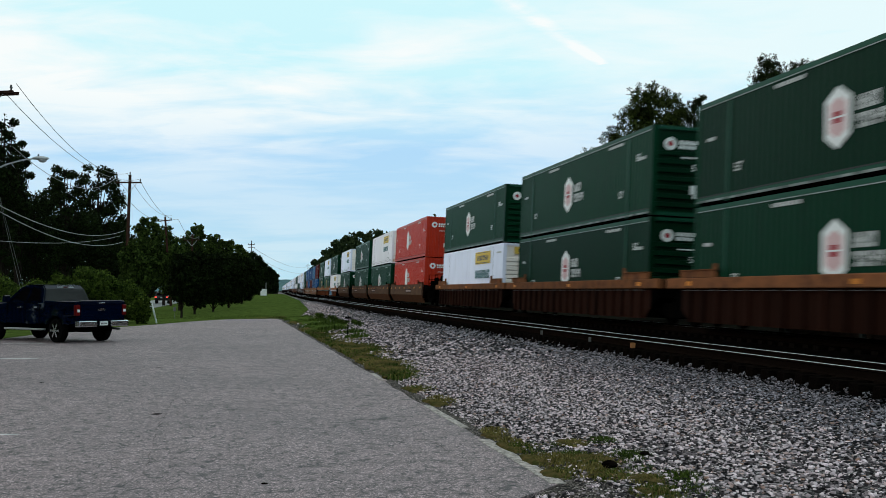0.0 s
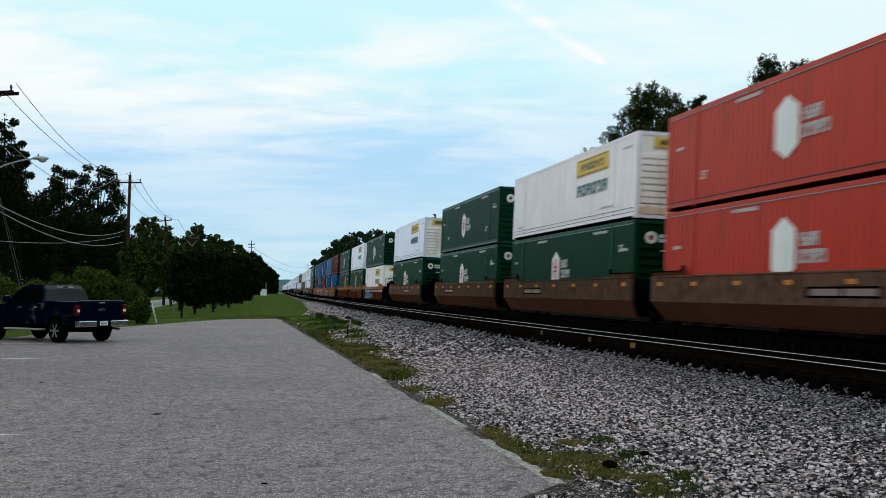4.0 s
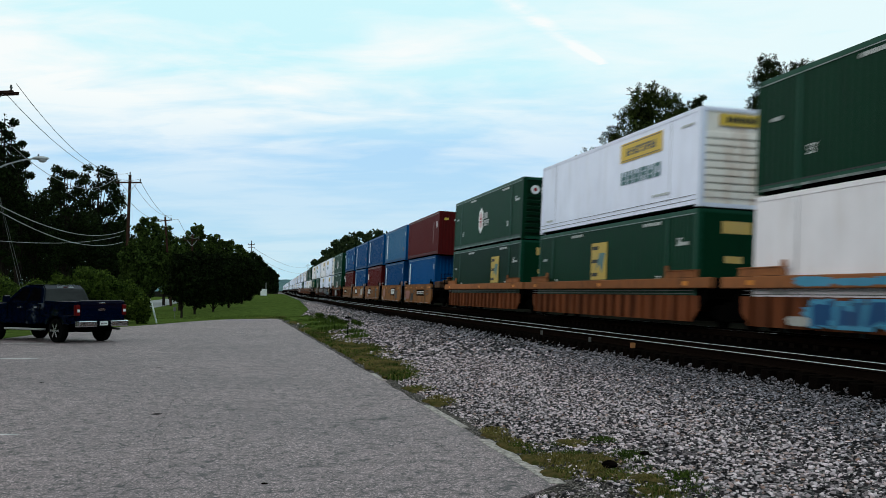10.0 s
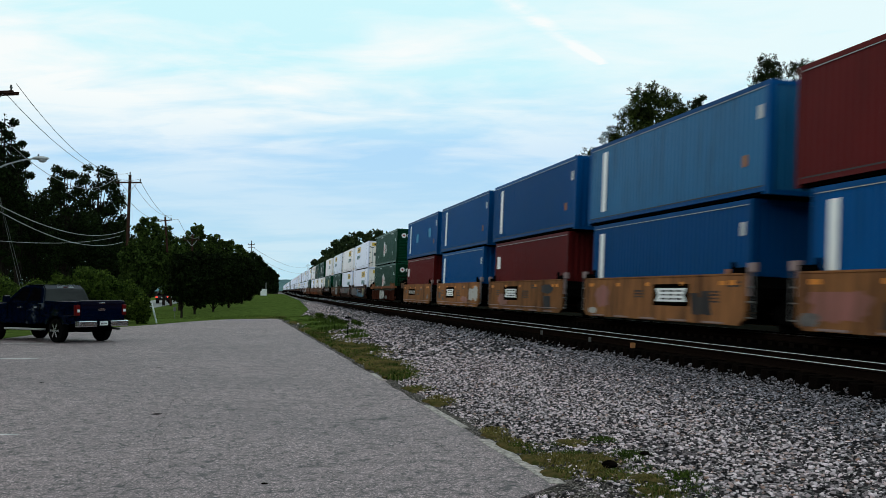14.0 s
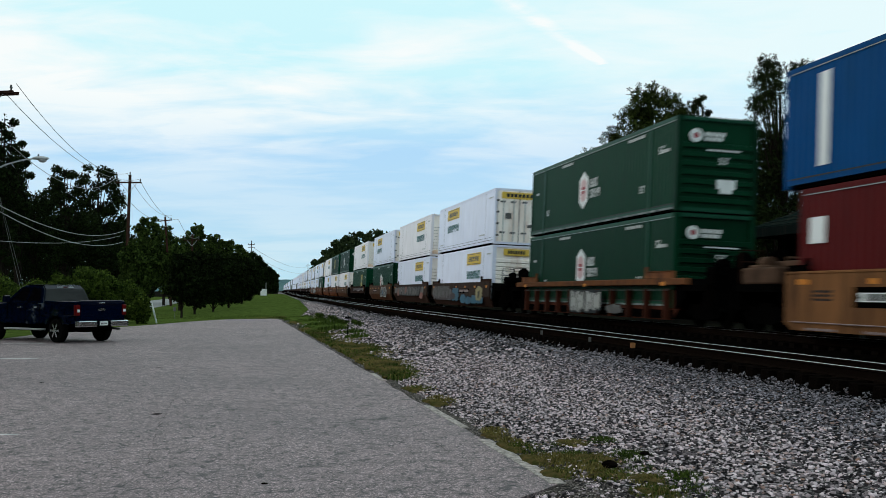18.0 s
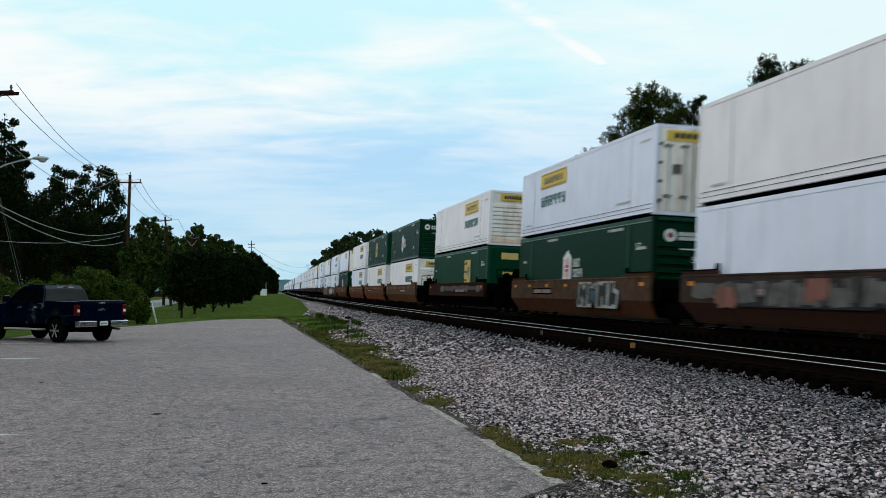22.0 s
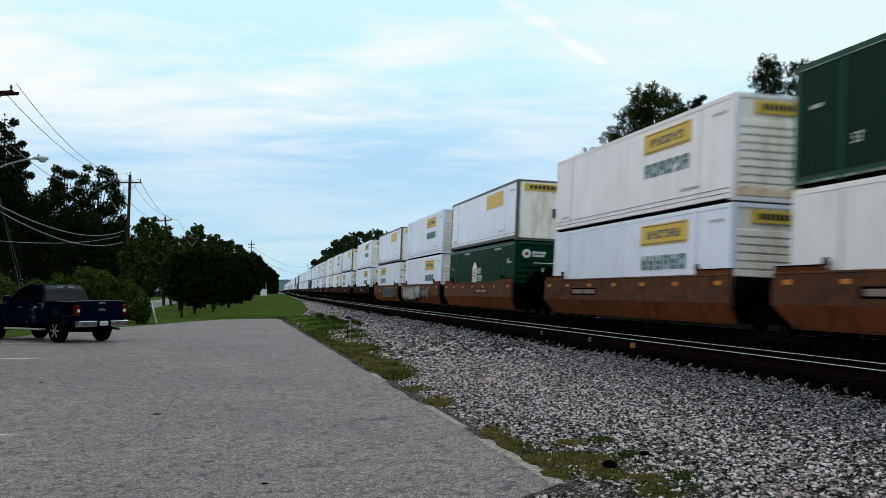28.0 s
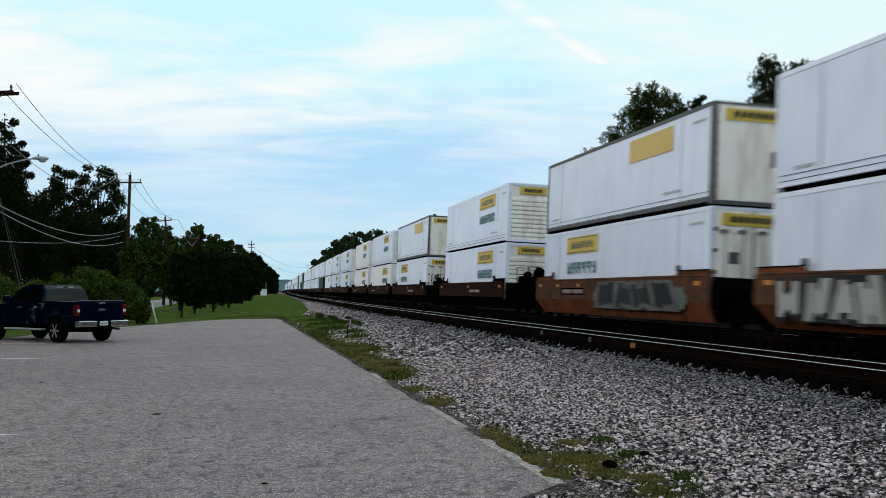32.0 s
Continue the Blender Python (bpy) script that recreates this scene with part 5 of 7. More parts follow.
# ---- depot behind the train ----
def build_depot():
    """A low building parallel to the line, with a hipped metal roof over deep eaves."""
    m = Matrix.Translation((13.3, 32.3, 0)) @ Matrix.Rotation(math.atan(0.18), 4, "Z")
    root = thing("depot", "low dark depot with a green metal hip roof and deep eaves", "building", m=m)
    y0, y1, w, eave, ridge = -14.0, 9.2, 9.4, 4.05, 6.2
    bm = bmesh.new()
    box(bm, 1.0, w - 1.0, y0 + 1, y1 - 0.8, 0, eave - 0.15)
    part("wall", bm, WALL_DARK, root)
    bm = bmesh.new()
    c = [bm.verts.new(p) for p in ((0, y0, eave + 0.02), (w, y0, eave + 0.02), (w, y1, eave + 0.02), (0, y1, eave + 0.02))]
    r = [bm.verts.new((w / 2, y0 + 4.5, ridge)), bm.verts.new((w / 2, y1 - 4.5, ridge))]
    bm.faces.new((c[0], c[1], r[0])), bm.faces.new((c[1], c[2], r[1], r[0])), bm.faces.new((c[2], c[3], r[1])), bm.faces.new((c[3], c[0], r[0], r[1])), bm.faces.new(c[::-1])
    roof = part("roof", bm, ROOF, root, "dark green standing-seam roof")
    for k in range(13):
        bm = bmesh.new()
        t = (k + 0.5) / 13
        u = w / 2 * t
        rod(bm, (u, y0 + 4.5 * t, eave + 0.03 + (ridge - eave) * t), (u, y1 - 4.5 * t, eave + 0.03 + (ridge - eave) * t), 0.025, n=5)
        part("roof_seam", bm, FASCIA, roof)
    bm = bmesh.new()
    box(bm, -0.06, 0.0, y0 - 0.06, y1 + 0.06, eave - 0.30, eave + 0.04)
    part("fascia", bm, FASCIA, root, "grey-green fascia board")
    bm = bmesh.new()
    box(bm, -0.06, w, y1, y1 + 0.06, eave - 0.30, eave + 0.04)
    part("fascia", bm, FASCIA, root)
    bm = bmesh.new()
    box(bm, 0.05, w - 0.05, y0 + 0.05, y1 - 0.05, eave - 0.14, eave - 0.02)
    part("soffit", bm, WALL_DARK, root)
    for k in range(5):
        bm = bevelled(0.5, 0.68, y0 + 1 + k * 5.0, y0 + 1.18 + k * 5.0, 0, eave - 0.14, 0.02)
        part("post", bm, FASCIA, root)
    bm = bmesh.new()
    rod(bm, (w / 2 - 0.9, 3.6, ridge - 0.6), (w / 2 - 0.9, 3.6, ridge + 0.15), 0.09, n=10)
    part("vent_pipe", bm, STEEL, roof)
    for k in range(4):
        wy = y0 + 4.0 + k * 4.2
        bm = bmesh.new()
        box(bm, 0.97, 1.03, wy, wy + 1.2, 1.2, 2.9)
        win = part("window", bm, GLASS, root)
        bm = bmesh.new()
        box(bm, 0.93, 0.99, wy - 0.08, wy + 1.28, 1.1, 1.2)
        part("sill", bm, FASCIA, win)


build_depot()


# ---- vehicles ----
def arc_points(cy, cz, r, a0, a1, n):
    return [(cy + r * math.cos(radians(a0 + (a1 - a0) * k / n)), cz + r * math.sin(radians(a0 + (a1 - a0) * k / n))) for k in range(n + 1)]


def build_wheel(parent, x, y, r, w, rim_mat):
    out = 1 if x > 0 else -1
    bm = bmesh.new()
    rod(bm, (x - w / 2, y, r), (x + w / 2, y, r), r, n=28)
    bmesh.ops.bevel(bm, geom=[e for e in bm.edges if len(e.link_faces) == 2 and abs(e.verts[0].co.x - e.verts[1].co.x) < 1e-5], offset=0.03, segments=2, affect="EDGES")
    wheel = part("wheel", bm, TYRE, parent, "black tyre")
    bm = bmesh.new()
    rod(bm, (x + out * (w / 2 - 0.02), y, r), (x + out * (w / 2 + 0.004), y, r), r * 0.62, n=24)
    part("rim_well", bm, DARK, wheel)
    bm = bmesh.new()
    rod(bm, (x + out * (w / 2), y, r), (x + out * (w / 2 + 0.02), y, r), r * 0.16, n=12)
    for k in range(6):
        a = k * math.pi / 3
        c, sn = math.cos(a), math.sin(a)
        prism(bm, [(y + r * (0.10 * c - 0.07 * sn), r + r * (0.10 * sn + 0.07 * c)), (y + r * (0.62 * c - 0.09 * sn), r + r * (0.62 * sn + 0.09 * c)), (y + r * (0.62 * c + 0.09 * sn), r + r * (0.62 * sn - 0.09 * c)), (y + r * (0.10 * c + 0.07 * sn), r + r * (0.10 * sn - 0.07 * c))], "x", *sorted((x + out * (w / 2 + 0.004), x + out * (w / 2 + 0.018))))
    part("rim", bm, rim_mat, wheel, "bright alloy rim")


def tapered(outline, half_low, half_high, z_low, z_high):
    """A side outline (y, z) pushed across, narrower towards the top."""
    bm = bmesh.new()
    def half(z):
        return half_low + (half_high - half_low) * max(0.0, min(1.0, (z - z_low) / (z_high - z_low)))
    rings = [[bm.verts.new((sgn * half(z), y, z)) for y, z in outline] for sgn in (-1, 1)]
    n = len(outline)
    for k in range(n):
        bm.faces.new((rings[0][k], rings[0][(k + 1) % n], rings[1][(k + 1) % n], rings[1][k]))
    bm.faces.new(rings[0][::-1]), bm.faces.new(rings[1])
    return bm, half


def side_pane(bm, half, pts, sgn, off=0.006):
    a = [bm.verts.new((sgn * (half(z) + off), y, z)) for y, z in pts]
    b = [bm.verts.new((sgn * (half(z) - 0.02), y, z)) for y, z in pts]
    bm.faces.new(a), bm.faces.new(b[::-1])
    for k in range(len(pts)):
        bm.faces.new((a[k], b[k], b[(k + 1) % len(pts)], a[(k + 1) % len(pts)]))


def build_truck():
    """A crew-cab pickup; origin on the ground under its rear axle, +y forward, +x its right side."""
    root = thing("pickup_truck", "dark blue crew-cab pickup truck parked on the asphalt", "pickup truck", m=pose(-12.47, 36.8, 0, 0, 0, 54))
    W = 0.985
    # lower body with wheel arches
    low = [(-1.12, 0.60)] + arc_points(0, 0.42, 0.50, 158, 22, 10) + arc_points(3.68, 0.42, 0.50, 158, 22, 10) + [(4.62, 0.55), (4.68, 0.98), (4.60, 1.16), (3.2, 1.30), (2.95, 1.32), (0.70, 1.32), (0.70, 0.92), (-1.12, 0.92)]
    bm, half = tapered(low, W, W * 0.97, 0.5, 1.4)
    bmesh.ops.bevel(bm, geom=[e for e in bm.edges if abs(e.verts[0].co.x - e.verts[1].co.x) < 0.1], offset=0.03, segments=2, affect="EDGES")
    part("body", bm, TRUCK, root)
    bm = bevelled(-W + 0.03, W - 0.03, 2.95, 4.55, 1.18, 1.34, 0.06)
    part("hood", bm, TRUCK, root)
    # bed walls
    for sgn in (-1, 1):
        part("bed_side", bevelled(min(sgn * (W - 0.005), sgn * (W - 0.14)), max(sgn * (W - 0.005), sgn * (W - 0.14)), -1.12, 0.69, 0.90, 1.40, 0.03), TRUCK, root)
        bm = bmesh.new()
        outer = arc_points(0, 0.42, 0.60, 158, 22, 12) + arc_points(0, 0.42, 0.50, 22, 158, 12)
        prism(bm, outer, "x", *sorted((sgn * (W - 0.02), sgn * (W + 0.035))))
        part("wheel_arch", bm, TRUCK, root)
    part("bed_front", bevelled(-W + 0.12, W - 0.12, 0.58, 0.69, 0.90, 1.40, 0.02), TRUCK, root)
    gate = part("tailgate", bevelled(-W + 0.16, W - 0.16, -1.17, -1.07, 0.72, 1.42, 0.03), TRUCK, root)
    part("gate_lip", bevelled(-W + 0.18, W - 0.18, -1.185, -1.165, 1.28, 1.34, 0.006), TRUCK, gate)
    bm = bevelled(-0.12, 0.12, -1.195, -1.168, 1.30, 1.345, 0.008)
    part("gate_handle", bm, CHROME, gate, "bright gate handle")
    bm = bmesh.new()
    prism(bm, [(-0.16, 1.10), (-0.10, 1.15), (0.10, 1.15), (0.16, 1.10), (0.10, 1.07), (-0.10, 1.07)], "y", -1.185, -1.165)
    part("badge", bm, CHROME, gate, "plain bright badge")
    # cab
    cab = [(0.74, 1.30), (0.90, 1.80), (1.06, 1.93), (1.5, 1.965), (2.1, 1.94), (2.35, 1.86), (3.12, 1.33)]
    bm, half = tapered(cab, W - 0.03, 0.74, 1.30, 1.95)
    bmesh.ops.bevel(bm, geom=[e for e in bm.edges if abs(e.verts[0].co.x - e.verts[1].co.x) < 0.3], offset=0.035, segments=2, affect="EDGES")
    part("cab", bm, TRUCK, root)
    for sgn in (-1, 1):
        for pts in ([(0.98, 1.40), (1.08, 1.80), (1.62, 1.86), (1.70, 1.40)], [(1.80, 1.40), (1.74, 1.86), (2.22, 1.82), (2.72, 1.42)]):
            bm = bmesh.new()
            side_pane(bm, half, pts, sgn)
            part("side_window", bm, GLASS, root)
        for y in (1.05, 2.0):
            part("door_handle", bevelled(*sorted((sgn * (W - 0.01), sgn * (W + 0.035))), y, y + 0.20, 1.16, 1.20, 0.008), CHROME, root, "chrome door handle")
        for y in (1.75, 0.92, 2.86):
            bm = bmesh.new()
            box(bm, *sorted((sgn * (W - 0.02), sgn * (W + 0.002))), y, y + 0.012, 0.62, 1.30)
            part("door_seam", bm, DARK, root)
        part("mirror", bevelled(*sorted((sgn * (W + 0.02), sgn * (W + 0.26))), 2.62, 2.76, 1.34, 1.58, 0.03), TRUCK, root)
        part("running_board", bevelled(*sorted((sgn * (W - 0.12), sgn * (W + 0.06))), 0.72, 2.95, 0.40, 0.46, 0.015), STEEL, root)
        # tail lamp
        lamp = part("tail_lamp", bevelled(*sorted((sgn * (W - 0.14), sgn * (W + 0.012))), -1.18, -1.02, 0.92, 1.28, 0.015), LENS_RED, root, "red tail lamp")
        part("reverse_lens", bevelled(*sorted((sgn * (W - 0.12), sgn * (W - 0.02))), -1.188, -1.17, 1.03, 1.12, 0.006), MARK, lamp, "white reversing lens")
        part("bumper", bevelled(*sorted((sgn * 0.27, sgn * (W + 0.01))), -1.32, -1.10, 0.54, 0.74, 0.03), CHROME, root, "bright steel rear bumper")
        build_wheel(root, sgn * 0.86, 0.0, 0.405, 0.27, CHROME)
        build_wheel(root, sgn * 0.86, 3.68, 0.405, 0.27, CHROME)
        bm = bmesh.new()
        rod(bm, (sgn * 0.74, 2.05, 1.955), (sgn * 0.74, 1.05, 1.945), 0.012, n=6)
        part("roof_trim", bm, DARK, root)
    bm = bmesh.new()
    bm.faces.new([bm.verts.new(p) for p in ((-0.885, 0.762, 1.37), (0.885, 0.762, 1.37), (0.755, 0.90, 1.80), (-0.755, 0.90, 1.80))])
    bmesh.ops.solidify(bm, geom=bm.faces[:], thickness=0.012)
    for v in bm.verts:
        v.co.y -= 0.012
    part("rear_window", bm, REAR_GLASS, root)
    brake = part("brake_light", bevelled(-0.08, 0.08, 0.86, 0.93, 1.855, 1.885, 0.006), LENS_RED, root, "high red brake lamp")
    for x in (-0.2, 0.2):
        part("bed_lens", bevelled(x - 0.10, x + 0.10, 0.86, 0.93, 1.858, 1.884, 0.006), MARK, brake, "white bed lamp")
    bm = bmesh.new()
    bm.faces.new([bm.verts.new(p) for p in ((0.78, 3.03, 1.43), (-0.78, 3.03, 1.43), (-0.68, 2.42, 1.85), (0.68, 2.42, 1.85))])
    bmesh.ops.solidify(bm, geom=bm.faces[:], thickness=0.012)
    for v in bm.verts:
        v.co.y += 0.03
    part("windscreen", bm, GLASS, root)
    plate = part("plate", bevelled(-0.16, 0.16, -1.30, -1.285, 0.58, 0.72, 0.004), MARK, root, "white plate with plain bars")
    bm = bmesh.new()
    for k in range(5):
        box(bm, -0.12 + k * 0.05, -0.09 + k * 0.05, -1.306, -1.30, 0.62, 0.67)
    part("marking", bm, SEAM, plate)
    bm = bevelled(-0.26, 0.26, -1.28, -1.12, 0.50, 0.60, 0.02)
    part("bumper_step", bm, DARK, root)
    bm = bmesh.new()
    rod(bm, (0, -1.36, 0.50), (0, -1.1, 0.50), 0.035, n=8)
    part("hitch", bm, DARK, root)
    bm = bmesh.new()
    rod(bm, (0.72, -1.16, 0.44), (0.72, -0.7, 0.46), 0.04, n=10)
    part("exhaust_pipe", bm, SEAM, root)
    bm = bmesh.new()
    box(bm, -0.55, 0.55, -1.0, 4.3, 0.36, 0.56)
    rod(bm, (-0.8, 0, 0.405), (0.8, 0, 0.405), 0.07, n=8)
    rod(bm, (-0.8, 3.68, 0.405), (0.8, 3.68, 0.405), 0.06, n=8)
    part("chassis", bm, DARK, root)
    bm = bevelled(-W, W, 4.55, 4.78, 0.50, 0.72, 0.04)
    part("front_bumper", bm, CHROME, root)


build_truck()


def build_car(label, paint):
    root = thing("car", label, "car", "cars on the road")
    W = 0.90
    low = [(-0.95, 0.45)] + arc_points(0, 0.34, 0.38, 165, 15, 8) + arc_points(2.65, 0.34, 0.38, 165, 15, 8) + [(3.5, 0.42), (3.55, 0.72), (3.3, 0.88), (2.3, 0.98), (-0.85, 1.02), (-0.98, 0.8)]
    bm, half = tapered(low, W, W * 0.93, 0.5, 1.0)
    part("body", bm, paint, root)
    cab = [(-0.82, 1.0), (-0.62, 1.50), (-0.3, 1.62), (1.0, 1.62), (1.45, 1.5), (2.25, 0.98)]
    bm, half = tapered(cab, W - 0.04, 0.62, 1.0, 1.62)
    part("cab", bm, paint, root)
    for sgn in (-1, 1):
        bm = bmesh.new()
        side_pane(bm, half, [(-0.5, 1.06), (-0.35, 1.50), (1.2, 1.50), (1.9, 1.06)], sgn)
        part("side_window", bm, GLASS, root)
        part("tail_lamp", bevelled(*sorted((sgn * (W - 0.30), sgn * (W - 0.02))), -1.0, -0.9, 0.78, 0.94, 0.02), LAMP_ON, root, "lit red tail lamp")
        for y in (0.0, 2.65):
            build_wheel(root, sgn * 0.78, y, 0.33, 0.2, CHROME)
    bm = bmesh.new()
    bm.faces.new([bm.verts.new(p) for p in ((-0.72, -0.82, 1.08), (0.72, -0.82, 1.08), (0.58, -0.68, 1.46), (-0.58, -0.68, 1.46))])
    bmesh.ops.solidify(bm, geom=bm.faces[:], thickness=0.01)
    part("rear_window", bm, GLASS, root)
    part("bumper", bevelled(-W + 0.03, W - 0.03, -1.08, -0.92, 0.42, 0.62, 0.03), paint, root)
    part("plate", bevelled(-0.16, 0.16, -1.02, -0.97, 0.72, 0.84, 0.004), MARK, root)
    return root


CARS = [(build_car("white hatchback driving away along the road", CAR_WHITE), 140.3), (build_car("dark red car driving away with lit tail lamps", CAR_RED), 120.0), (build_car("black car driving away with lit tail lamps", CAR_BLACK), 307.5)]


def car_pose(y):
    return pose(road_x(y) + 1.7, y, 0.024, 0, 0, math.degrees(math.atan(0.19 - 0.008 * max(0.0, 90.0 - y))))

# ---- train ----
SPEED = 15.1
CW = 1.30   # half the width of a container


def quad_panel(bm, side, y0, y1, z0, z1, off=0.006):
    """A thin plate on a container's side (side -1 near, 1 far)."""
    x = side * (CW + 0.001)
    box(bm, min(x, x + side * off), max(x, x + side * off), y0, y1, z0, z1)


def container_shell(L, H, ribs, rib_depth, smooth_roof=True):
    """A box with corrugated sides: the wall goes in and out along its length."""
    bm = bmesh.new()
    n = int(L / ribs)
    d = (L - 0.36) / n
    ys = [(-L / 2 + 0.18, 0)]
    for k in range(n):
        a = -L / 2 + 0.18 + k * d
        ys += [(a + 0.30 * d, 0), (a + 0.40 * d, rib_depth), (a + 0.85 * d, rib_depth), (a + 0.95 * d, 0)]
    ys.append((L / 2 - 0.18, 0))
    z0, z1 = 0.16, H - 0.10
    for side in (-1, 1):
        lo, hi = [], []
        for y, dep in ys:
            x = side * (CW - 0.012 - dep)
            lo.append(bm.verts.new((x, y, z0)))
            hi.append(bm.verts.new((x, y, z1)))
        for k in range(len(ys) - 1):
            bm.faces.new((lo[k], lo[k + 1], hi[k + 1], hi[k]))
    box(bm, -CW + 0.03, CW - 0.03, -L / 2 + 0.05, L / 2 - 0.05, H - 0.05, H - 0.015)
    box(bm, -CW + 0.03, CW - 0.03, -L / 2 + 0.05, L / 2 - 0.05, 0.10, 0.15)
    return bm


def end_wall(y, out, kind, H, bold=False):
    """The wall at one end. kind ribbed: horizontal ribs; flat; upright: vertical corrugation."""
    bm = bmesh.new()
    if kind == "ribbed":
        zs = [(0.12, 0)]
        n, wide, deep = (7, 0.55, 0.085) if bold else (9, 0.80, 0.045)
        for k in range(n):
            a, q = 0.25 + (H - 0.95) * k / n, (H - 0.95) / n
            zs += [(a + 0.02, 0), (a + 0.04, deep), (a + q * wide + 0.02, deep), (a + q * wide + 0.04, 0)]
        zs.append((H - 0.08, 0))
        rows = []
        for z, dep in zs:
            rows.append([bm.verts.new((x, y + out * (dep - deep - 0.002), z)) for x in (-CW + 0.12, CW - 0.12)])
        for a, b in zip(rows, rows[1:]):
            bm.faces.new((a[0], a[1], b[1], b[0]))
    elif kind == "upright":
        xs = []
        n = 10
        w = (2 * CW - 0.3) / n
        for k in range(n):
            a = -CW + 0.15 + k * w
            xs += [(a, 0), (a + 0.35 * w, 0), (a + 0.45 * w, 0.04), (a + 0.9 * w, 0.04)]
        xs.append((CW - 0.15, 0))
        lo = [bm.verts.new((x, y - out * (0.01 + dep), 0.12)) for x, dep in xs]
        hi = [bm.verts.new((x, y - out * (0.01 + dep), H - 0.1)) for x, dep in xs]
        for k in range(len(xs) - 1):
            bm.faces.new((lo[k], lo[k + 1], hi[k + 1], hi[k]))
    else:
        box(bm, -CW + 0.10, CW - 0.10, min(y, y - out * 0.03), max(y, y - out * 0.03), 0.12, H - 0.08)
    return bm


def container_frame(root, L, H, post_mat, rail_mat, rail_label):
    """Corner posts, top and bottom rails: each a part."""
    bm = bmesh.new()
    box(bm, -0.09, 0.09, -0.09, 0.09, 0, H)
    post = mesh_of(bm, "corner_post", post_mat)
    bm = bmesh.new()
    box(bm, -0.05, 0.05, -L / 2 + 0.18, L / 2 - 0.18, 0, 0.12)
    long = mesh_of(bm, "side_rail", rail_mat)
    bm = bmesh.new()
    box(bm, -0.05, 0.05, -L / 2 + 0.18, L / 2 - 0.18, 0.055, 0.17)
    low = mesh_of(bm, "bottom_rail", rail_mat)
    bm = bmesh.new()
    box(bm, -CW + 0.18, CW - 0.18, -0.05, 0.05, 0, 0.11)
    across = mesh_of(bm, "end_rail", rail_mat)
    for sx in (-1, 1):
        for sy in (-1, 1):
            part("corner_post", post, None, root).location = (sx * (CW - 0.09), sy * (L / 2 - 0.09), 0)
        part("top_rail", long, None, root).location = (sx * (CW - 0.05), 0, H - 0.12)
        part("bottom_rail", low, None, root, rail_label).location = (sx * (CW - 0.05), 0, 0.02)
    for sy in (-1, 1):
        part("end_rail", across, None, root).location = (0, sy * (L / 2 - 0.05), H - 0.11)
        part("end_rail", across, None, root).location = (0, sy * (L / 2 - 0.05), 0.0)


def hexagon(bm, side, yc, zc, w, h, off):
    """A tall six-cornered emblem on a container's side; on an end wall with side 0 (facing -y)."""
    pts = [(0, h / 2), (w / 2, h * 0.30), (w / 2, -h * 0.30), (0, -h / 2), (-w / 2, -h * 0.30), (-w / 2, h * 0.30)]
    if side:
        x = side * CW
        prism(bm, [(yc + u, zc + v) for u, v in pts], "x", min(x, x + side * off), max(x, x + side * off))


def text_mesh(body, size, depth=0.004):
    cu = bpy.data.curves.new("writing", "FONT")
    cu.body, cu.size, cu.extrude = body, size, depth
    cu.align_x, cu.align_y = "CENTER", "CENTER"
    ob = bpy.data.objects.new("writing", cu)
    scene.collection.objects.link(ob)
    me = bpy.data.meshes.new_from_object(ob.evaluated_get(bpy.context.evaluated_depsgraph_get()))
    bpy.data.objects.remove(ob)
    bpy.data.curves.remove(cu)
    me.materials.clear()
    me.materials.append(MARK)
    return me


TEXT_53, TEXT_45 = text_mesh("53'", 0.42), text_mesh("45", 0.62)
SIDE_TURN = Matrix(((0, 0, -1, 0), (-1, 0, 0, 0), (0, 1, 0, 0), (0, 0, 0, 1)))   # writing on the near side (faces -x)
END_TURN = Matrix(((1, 0, 0, 0), (0, 0, -1, 0), (0, 1, 0, 0), (0, 0, 0, 1)))     # writing on the front end (faces -y)


def write(me, parent, m):
    ob = new("number", me)
    ob.parent = parent
    ob.matrix_basis = m
    return ob


def glyph_row(bm, side, y0, y1, z0, z1, n, off, rnd):
    """A row of unreadable letters as plain bars."""
    w = (y1 - y0) / n
    for k in range(n):
        a = y0 + k * w + 0.08 * w
        b = y0 + (k + 1) * w - 0.12 * w
        quad_panel(bm, side, a, b, z0 + (z1 - z0) * rnd.choice((0, 0, 0.1)), z1, off)


def letter_row(bm, y0, y1, z0, z1, n, rnd, off=0.008):
    """Blurred capital letters as plain upright and level strokes."""
    w = (y1 - y0) / n
    for k in range(n):
        a, b = y0 + k * w + 0.07 * w, y0 + (k + 1) * w - 0.14 * w
        t, bar = 0.30 * (b - a), 0.26 * (z1 - z0)
        quad_panel(bm, -1, a, a + t, z0, z1, off)
        quad_panel(bm, -1, b - t, b, z0 + rnd.choice((0, 0, 0.5)) * (z1 - z0), z1, off)
        for z in rnd.sample((z0, (z0 + z1) / 2 - bar / 2, z1 - bar), 2):
            quad_panel(bm, -1, a + t, b - t, z, z + bar, off)


